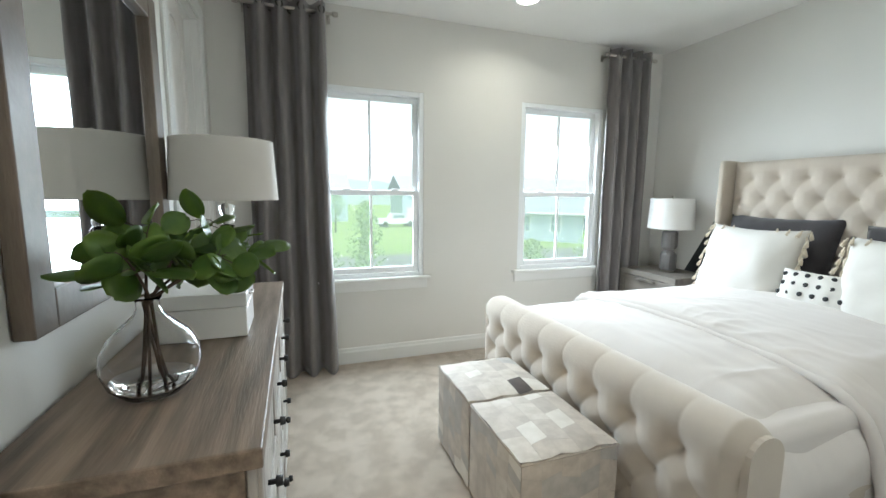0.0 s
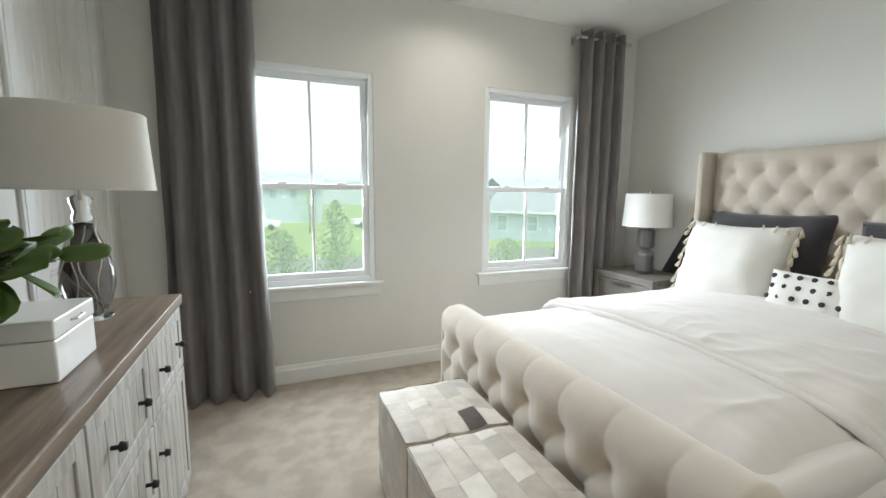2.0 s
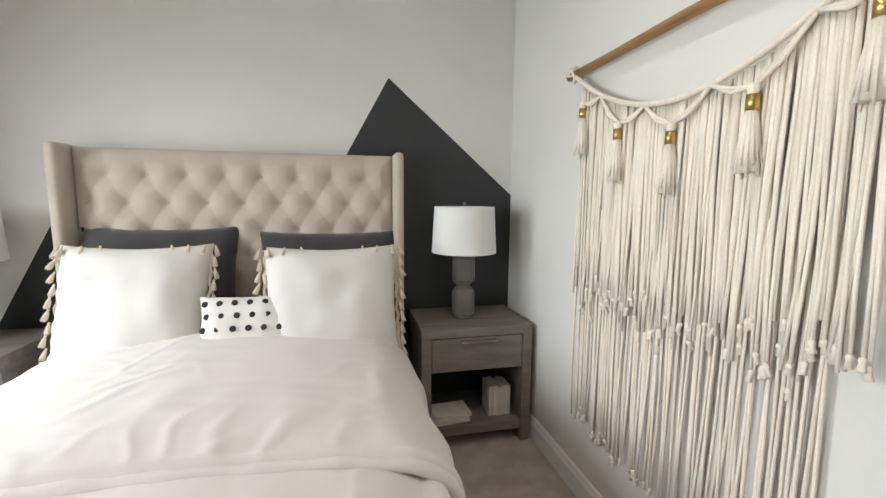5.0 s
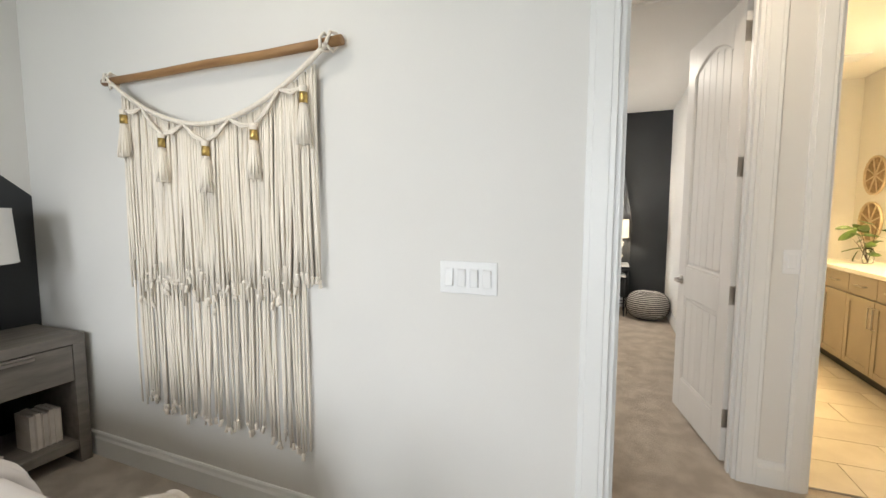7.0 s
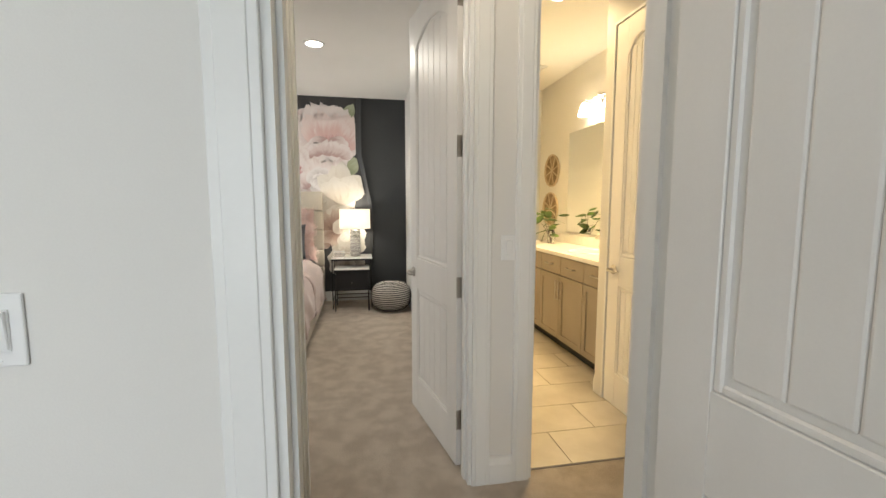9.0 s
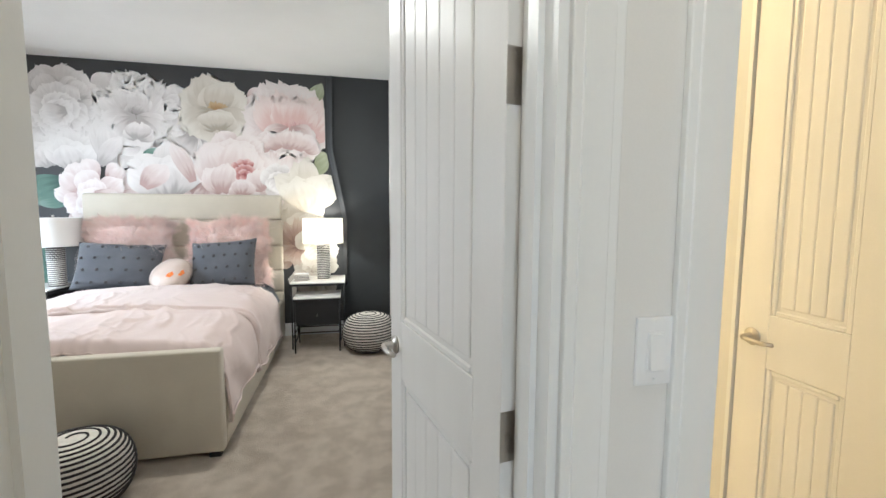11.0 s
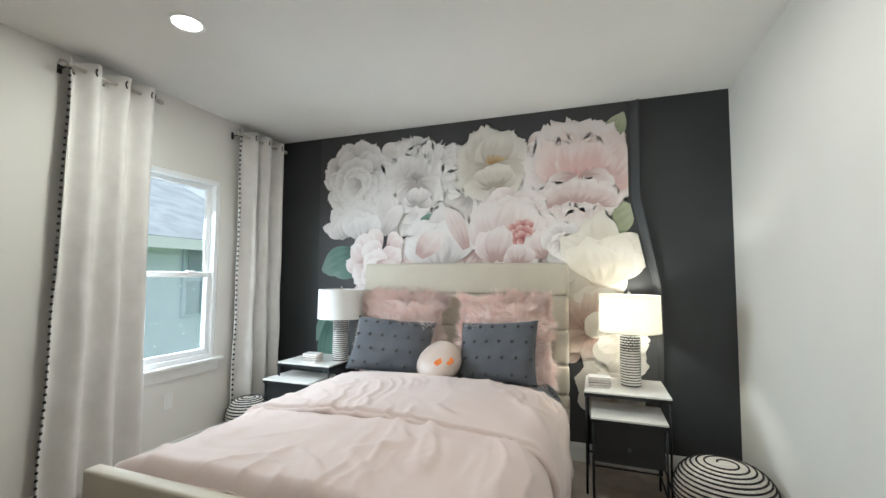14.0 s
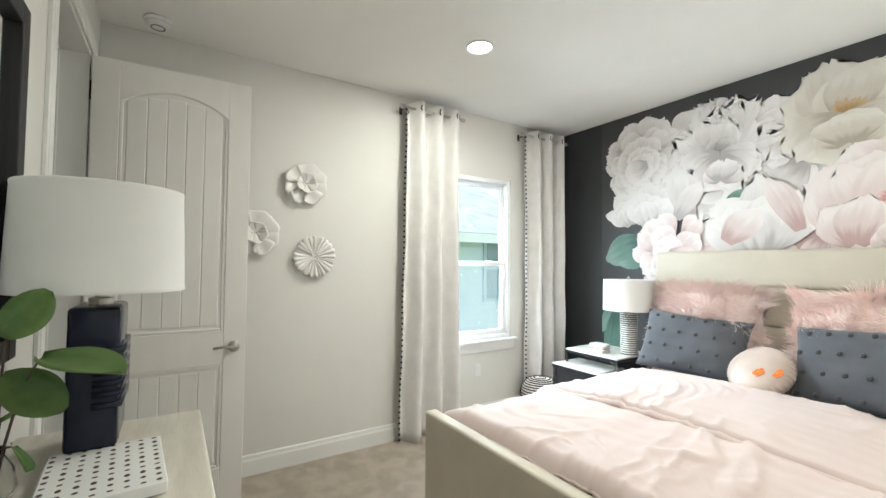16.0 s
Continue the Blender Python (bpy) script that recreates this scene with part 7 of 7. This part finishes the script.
part("bracket", tube([(0.02, 0, 0), (0.05, 0, 0.02)], 0.009, 8), M_NICKEL, vl)
M_OPAL = glow("opal_glass_lit", (1.0, 0.86, 0.62), 10.0)
for yy in (-0.22, 0.0, 0.22):
    s_ = part("glass_shade", lathe([(0.018, 0.0), (0.030, -0.02), (0.048, -0.07), (0.058, -0.125), (0.055, -0.125), (0.045, -0.07), (0.027, -0.02), (0.015, 0.0)], 24), M_OPAL, vl, "glowing opal glass shade", smooth=True)
    s_.matrix_basis = pose(0.09, yy, 0.0)
    part("holder", tube([(0.05, yy, 0.02), (0.09, yy, 0.03), (0.09, yy, 0.0)], 0.008, 8), M_NICKEL, vl)
lamp("vanity_bulbs", "AREA", look((-2.05, -3.02, 2.20), (-1.4, -3.02, 1.2)), BATH_POWER, (1.0, 0.68, 0.30), 0.15, 0.55)


def basket(loc, r):
    e = thing("wall_basket", loc, "round woven rattan plate with pale spokes, hung on the wall", "wall basket", group="rattan wall plates")
    e.matrix_world = pose(*loc, 0, 90, 0)
    for k in range(9):
        q = r * (k + 0.5) / 9
        part("woven_ring", lathe([(q - r / 18, 0.006), (q - r / 36, 0.014), (q + r / 36, 0.014), (q + r / 18, 0.006), (q - r / 18, 0.006)], 36), M_WICKER, e, smooth=True)
    part("rim", lathe([(r, 0.004), (r + 0.012, 0.008), (r + 0.014, 0.028), (r + 0.002, 0.030), (r - 0.004, 0.014), (r, 0.004)], 36), M_WICKERL, e, smooth=True)
    for k in range(8):
        a = k * math.pi / 4 + 0.3
        part("spoke", tube([(0.0, 0.0, 0.017), (r * math.cos(a), r * math.sin(a), 0.017)], 0.007, 6), M_WICKERL, e)
    return e


basket((-2.22, -4.08, 1.72), 0.175)
basket((-2.22, -4.10, 1.27), 0.185)
bp = thing("bathroom_plant", (-2.0, -3.62, 0.902), "glass vase with broad green leaves on the counter", "plant")
part("vase", lathe([(0, 0.001), (0.035, 0.001), (0.042, 0.05), (0.030, 0.12), (0.033, 0.14), (0.030, 0.14), (0.027, 0.12), (0.038, 0.05), (0.030, 0.006), (0, 0.006)], 24), M_GLASS, bp, smooth=True)
for i, (tx, ty, tz) in enumerate(((0.12, 0.10, 0.32), (0.05, -0.14, 0.30), (-0.02, 0.05, 0.36), (0.10, -0.05, 0.22))):
    branch(bp, (0, 0, 0.01), (tx, ty, tz), 6, 0.13, 80 + i, M_LEAF2, round_=0.5)
ev = thing("ceiling_vent", (-1.75, -3.7, CEIL), "white slatted bathroom ceiling vent", "ceiling vent")
bm = bmesh.new()
for q in ((-0.15, 0.15, -0.11, -0.09), (-0.15, 0.15, 0.09, 0.11), (-0.15, -0.13, -0.09, 0.09), (0.13, 0.15, -0.09, 0.09)):
    box(bm, *q, -0.012, 0, 0.002, 1)
part("frame", bm, M_PLASTIC, ev)
for i in range(7):
    part("slat", cube(-0.13, 0.13, -0.082 + i * 0.025, -0.070 + i * 0.025, -0.010, -0.002), M_PLASTIC, ev)
lamp("bath_downlight", "SPOT", look((-1.35, -2.2, CEIL - 0.02), (-1.35, -2.2, 0)), BATH_POWER, (1.0, 0.70, 0.34), 0.06, angle=radians(150))
e = thing("recessed_light", (-1.35, -2.2, CEIL), "lit round recessed ceiling light with white trim", "ceiling light", group="recessed lights")
part("trim_ring", lathe([(0.072, -0.001), (0.092, -0.001), (0.092, -0.006), (0.084, -0.010), (0.072, -0.006), (0.072, -0.001)], 32), M_PLASTIC, e, smooth=True)
part("lens", lathe([(0, -0.004), (0.072, -0.004), (0.072, -0.002), (0, -0.002)], 32), M_CANLIGHT, e)


# ---- outside ----
G = -3.05
M_GRASS = mat("lawn", (0.25, 0.34, 0.10), (0.20, 0.29, 0.08), 0.95, bump=0.2, bscale=3, scale=0.12, detail=6)
M_ASPH = mat("asphalt_and_drive", (0.20, 0.20, 0.19), (0.15, 0.15, 0.145), 0.9, bump=0.1, bscale=8, scale=0.6)
M_SIDING = mat("blue_grey_siding", (0.46, 0.55, 0.62), (0.42, 0.50, 0.57), 0.7, bump=0.12, bscale=9, bstretch=(0.2, 0.2, 5), scale=1)
M_SIDING2 = mat("pale_siding", (0.66, 0.74, 0.80), (0.62, 0.70, 0.76), 0.7, bump=0.08, bscale=9, scale=1)
M_ROOF = mat("grey_shingle", (0.36, 0.38, 0.40), (0.27, 0.29, 0.31), 0.85, bump=0.25, bscale=30, bstretch=(1, 1, 3), scale=3)
M_EXTRIM = mat("exterior_white_trim", (0.78, 0.80, 0.80), (0.74, 0.76, 0.76), 0.5, bump=0, scale=2)
M_EXGLASS = mat("dark_window_glass", (0.26, 0.33, 0.38), (0.22, 0.28, 0.33), 0.15, bump=0, scale=1)
M_FOL = mat("tree_foliage", (0.34, 0.47, 0.20), (0.24, 0.36, 0.14), 0.85, bump=0.2, bscale=6, scale=1.5, rand=0.2)
M_BARK = mat("tree_bark", (0.10, 0.075, 0.055), (0.065, 0.05, 0.04), 0.9, bump=0.4, bscale=20, bstretch=(3, 3, 0.5), scale=5)
gr = tagged(part("ground", cube(-800, 800, -800, 800, G - 0.3, G), M_GRASS), "bright green mown lawn reaching the horizon", "ground", kind="structure")
tagged(part("road", cube(-200, 200, 23.5, 29.5, G + 0.004, G + 0.012), M_ASPH), "pale grey suburban street", "road", kind="structure")
tagged(part("pavement", cube(-200, 200, 20.8, 22.2, G + 0.004, G + 0.03), mat("concrete_walk", (0.42, 0.41, 0.38), (0.36, 0.35, 0.33), 0.9, bump=0.1, bscale=20, scale=2)), "concrete sidewalk along the street", "pavement", kind="structure")

# unseen pale strip, added so that less green light bounces onto the next house
tagged(part("pavement", cube(E2 + 0.35, E2 + 4.6, -14, 2.5, G + 0.004, G + 0.02), mat("pale_bounce_ground", (0.52, 0.52, 0.50), (0.45, 0.45, 0.43), 0.9, bump=0.1, bscale=20, scale=2)), "added unseen pale strip that keeps green lawn bounce off the neighbouring wall", "pavement", kind="structure")


def house(loc, w, d, storeys, rz, siding, garage, label, seed, roofh=2.4):
    """A gabled house; local -y is the front."""
    e = thing("house", (0, 0, 0), label, "house", group="suburban houses")
    e.matrix_world = pose(*loc, 0, 0, rz)
    H = 2.75 * storeys - (0.45 if storeys > 1 else 0)
    bm = cube(-w / 2, w / 2, -d / 2, d / 2, 0, H)
    for k in range(int(H / 0.2)):
        box(bm, -w / 2 - 0.015, w / 2 + 0.015, -d / 2 - 0.015, d / 2 + 0.015, k * 0.2, k * 0.2 + 0.03)
    part("wall", bm, siding, e)
    o = 0.45
    bm = extrude_poly([(-d / 2 - o, H - 0.1), (d / 2 + o, H - 0.1), (d / 2 + o, H + 0.08), (0, H + roofh), (-d / 2 - o, H + 0.08)], -w / 2 - o, w / 2 + o, "yz")
    part("roof", bm, M_ROOF, e)
    bm = cube(-w / 2 - o - 0.02, w / 2 + o + 0.02, -d / 2 - o - 0.05, -d / 2 - o, H - 0.14, H + 0.06)
    part("gutter", bm, M_EXTRIM, e)
    n = max(2, int(w / 2.6))
    for s in range(storeys):
        for k in range(n):
            x = -w / 2 + w * (k + 0.5) / n
            z = (0.95 if s == 0 else 3.65)
            if garage and s == 0 and k < n - 1:
                continue
            wd_ = part("window", cube(x - 0.52, x + 0.52, -d / 2 - 0.06, -d / 2 + 0.02, z - 0.08, z + 1.5), M_SIDING if storeys > 1 else M_EXTRIM, e)
            for q in (0, 1):
                for h_ in (0, 1):
                    part("pane", cube(x - 0.44 + 0.46 * q, x - 0.02 + 0.46 * q, -d / 2 - 0.075, -d / 2 - 0.061, z + 0.74 * h_, z + 0.66 + 0.74 * h_), M_EXGLASS, wd_)
    if garage:
        gw = min(5.2, w * 0.5)
        gd = part("garage_door", cube(-w / 2 + 0.7, -w / 2 + 0.7 + gw, -d / 2 - 0.07, -d / 2 + 0.02, 0, 2.2), M_EXTRIM, e)
        for k in range(4):
            part("garage_panel", cube(-w / 2 + 0.8, -w / 2 + 0.6 + gw, -d / 2 - 0.10, -d / 2 - 0.071, 0.08 + k * 0.53, 0.54 + k * 0.53), M_EXTRIM, gd)
    if garage and storeys == 1:
        part("porch_roof", extrude_poly([(-w / 2, 2.5), (-w / 2 + min(5.2, w * 0.5) + 1.4, 2.5), (-w / 2 + min(5.2, w * 0.5) / 2 + 0.7, 3.6)], -d / 2 - 0.9, -d / 2 - 0.02, "xz"), M_ROOF, e)
    return e


for i, (x, y, w, st, sd_, lab) in enumerate(((-24, 70, 13, 2, M_SIDING2, "two-storey pale sided house across the street"), (0.5, 71, 14, 2, M_SIDING, "two-storey blue-grey house with a garage across the street"),
                                             (23, 70, 14, 2, M_SIDING, "two-storey blue-grey house across the street"), (46, 70, 14, 2, M_SIDING2, "two-storey pale sided house further along the street"), (70, 71, 14, 2, M_SIDING, "two-storey blue-grey house at the end of the street"), (-48, 71, 14, 2, M_SIDING, "two-storey blue-grey house with a garage down the street"))):
    house((x, y, G), w, 9, st, 0, sd_, True, lab, i)
house((27.5, 35.5, G), 12, 9, 1, -50, M_SIDING, False, "blue-grey neighbour house seen through foliage", 20)
house((E2 + 9.2, -3.2, G), 13, 9, 2, -90, M_SIDING2, False, "pale sided neighbouring house close outside the window", 21, roofh=2.6)


def tree(loc, h, r, seed, label):
    e = thing("tree", loc, label, "tree", group="garden trees")
    rnd = random.Random(seed)
    part("trunk", tube([(0, 0, 0), (0.03, 0.02, h * 0.35), (-0.02, 0.03, h * 0.7), (0, 0, h * 0.95)], [0.09, 0.075, 0.05, 0.015], 8), M_BARK, e, smooth=True)
    bm = bmesh.new()
    for k in range(11):
        a, z = k * 2.4, h * (0.30 + 0.055 * k)
        L = r * (1.05 - 0.07 * k)
        tube([(0, 0, z), (L * 0.5 * math.cos(a), L * 0.5 * math.sin(a), z + 0.25 * L), (L * math.cos(a), L * math.sin(a), z + 0.55 * L)], [0.03, 0.02, 0.006], 5, bm)
    part("limbs", bm, M_BARK, e)
    verts, faces = [], []
    for k in range(1300):
        a, t = rnd.uniform(0, 6.283), rnd.random() ** 0.8
        z = h * (0.28 + 0.78 * t)
        lim = r * (math.sin(math.pi * min(1, 0.12 + 0.86 * t)) ** 0.7) * (0.75 + 0.35 * math.sin(3 * a + seed + 5 * t))
        q = lim * rnd.random() ** 0.45
        c = Vector((q * math.cos(a), q * math.sin(a), z))
        n_ = Vector((rnd.uniform(-1, 1), rnd.uniform(-1, 1), rnd.uniform(-0.3, 1))).normalized()
        s1 = n_.orthogonal().normalized() * rnd.uniform(0.04, 0.09)
        s2 = n_.cross(s1).normalized() * s1.length * 0.7
        i0 = len(verts)
        verts += [c - s1, c + s2, c + s1, c - s2]
        faces.append((i0, i0 + 1, i0 + 2, i0 + 3))
    me = bpy.data.meshes.new("crown")
    me.from_pydata([tuple(v) for v in verts], [], faces)
    me.materials.append(M_FOL)
    o = new("crown", me)
    o.parent = e
    return e


for i, (x, y, h, r) in enumerate(((-2.2, 16.5, 3.4, 1.0), (0.4, 14.5, 3.0, 0.95), (2.2, 15.0, 3.9, 0.75), (6.4, 16.5, 2.4, 1.1), (8.4, 17.5, 2.9, 1.0), (10.4, 17.2, 2.2, 1.0), (-6.5, 17, 3.6, 1.3), (13.2, 16.0, 3.0, 1.2), (4.0, 48, 4.2, 2.0), (-9, 50, 5, 2.2), (17, 46, 4.4, 2.1), (30, 47, 4.6, 2.2))):
    tree((x, y, G), h, r, 100 + i, "young leafy green tree on the lawn")


def car(loc, rz, material, label):
    e = thing("parked_pickup", (0, 0, 0), label, "pickup truck")
    e.matrix_world = pose(*loc, 0, 0, rz)
    part("body", extrude_poly([(-2.7, 0.45), (2.6, 0.45), (2.7, 0.75), (2.65, 1.05), (1.3, 1.15), (0.75, 1.75), (-0.75, 1.78), (-0.95, 1.15), (-2.7, 1.12)], -0.9, 0.9), material, e)
    part("side_glass", extrude_poly([(1.05, 1.18), (0.65, 1.66), (-0.65, 1.68), (-0.78, 1.18)], -0.915, 0.915), M_EXGLASS, e)
    for x in (-1.75, 1.75):
        for y in (-0.92, 0.68):
            w_ = part("wheel", lathe([(0, 0), (0.36, 0), (0.38, 0.04), (0.38, 0.20), (0.36, 0.24), (0, 0.24)], 20), M_BLACK, e)
            w_.matrix_basis = pose(x, y + 0.24, 0.38, 90, 0, 0)
    return e


car((12.5, 55.0, G + 0.003), 8, M_EXTRIM, "white pickup truck parked on a driveway")
car((-1.6, 54.0, G + 0.003), -5, M_EXTRIM, "white pickup truck parked across the lawn")
# distance haze is put into the woods' pale blue-grey colour
tagged(part("backdrop_woods", extrude_poly([(-300, 0)] + [(-300 + 6 * k, 9 + 3.0 * wrinkle(k * 0.31, 0, 1, 2) + 2.0 * wrinkle(k * 0.9, 3, 1, 2)) for k in range(101)] + [(300, 0)], 160, 161), mat("far_woods", (0.46, 0.52, 0.53), (0.40, 0.46, 0.47), 0.95, bump=0, scale=0.05)), "hazy line of far woods", "woods", kind="structure").matrix_world = pose(0, 0, G)
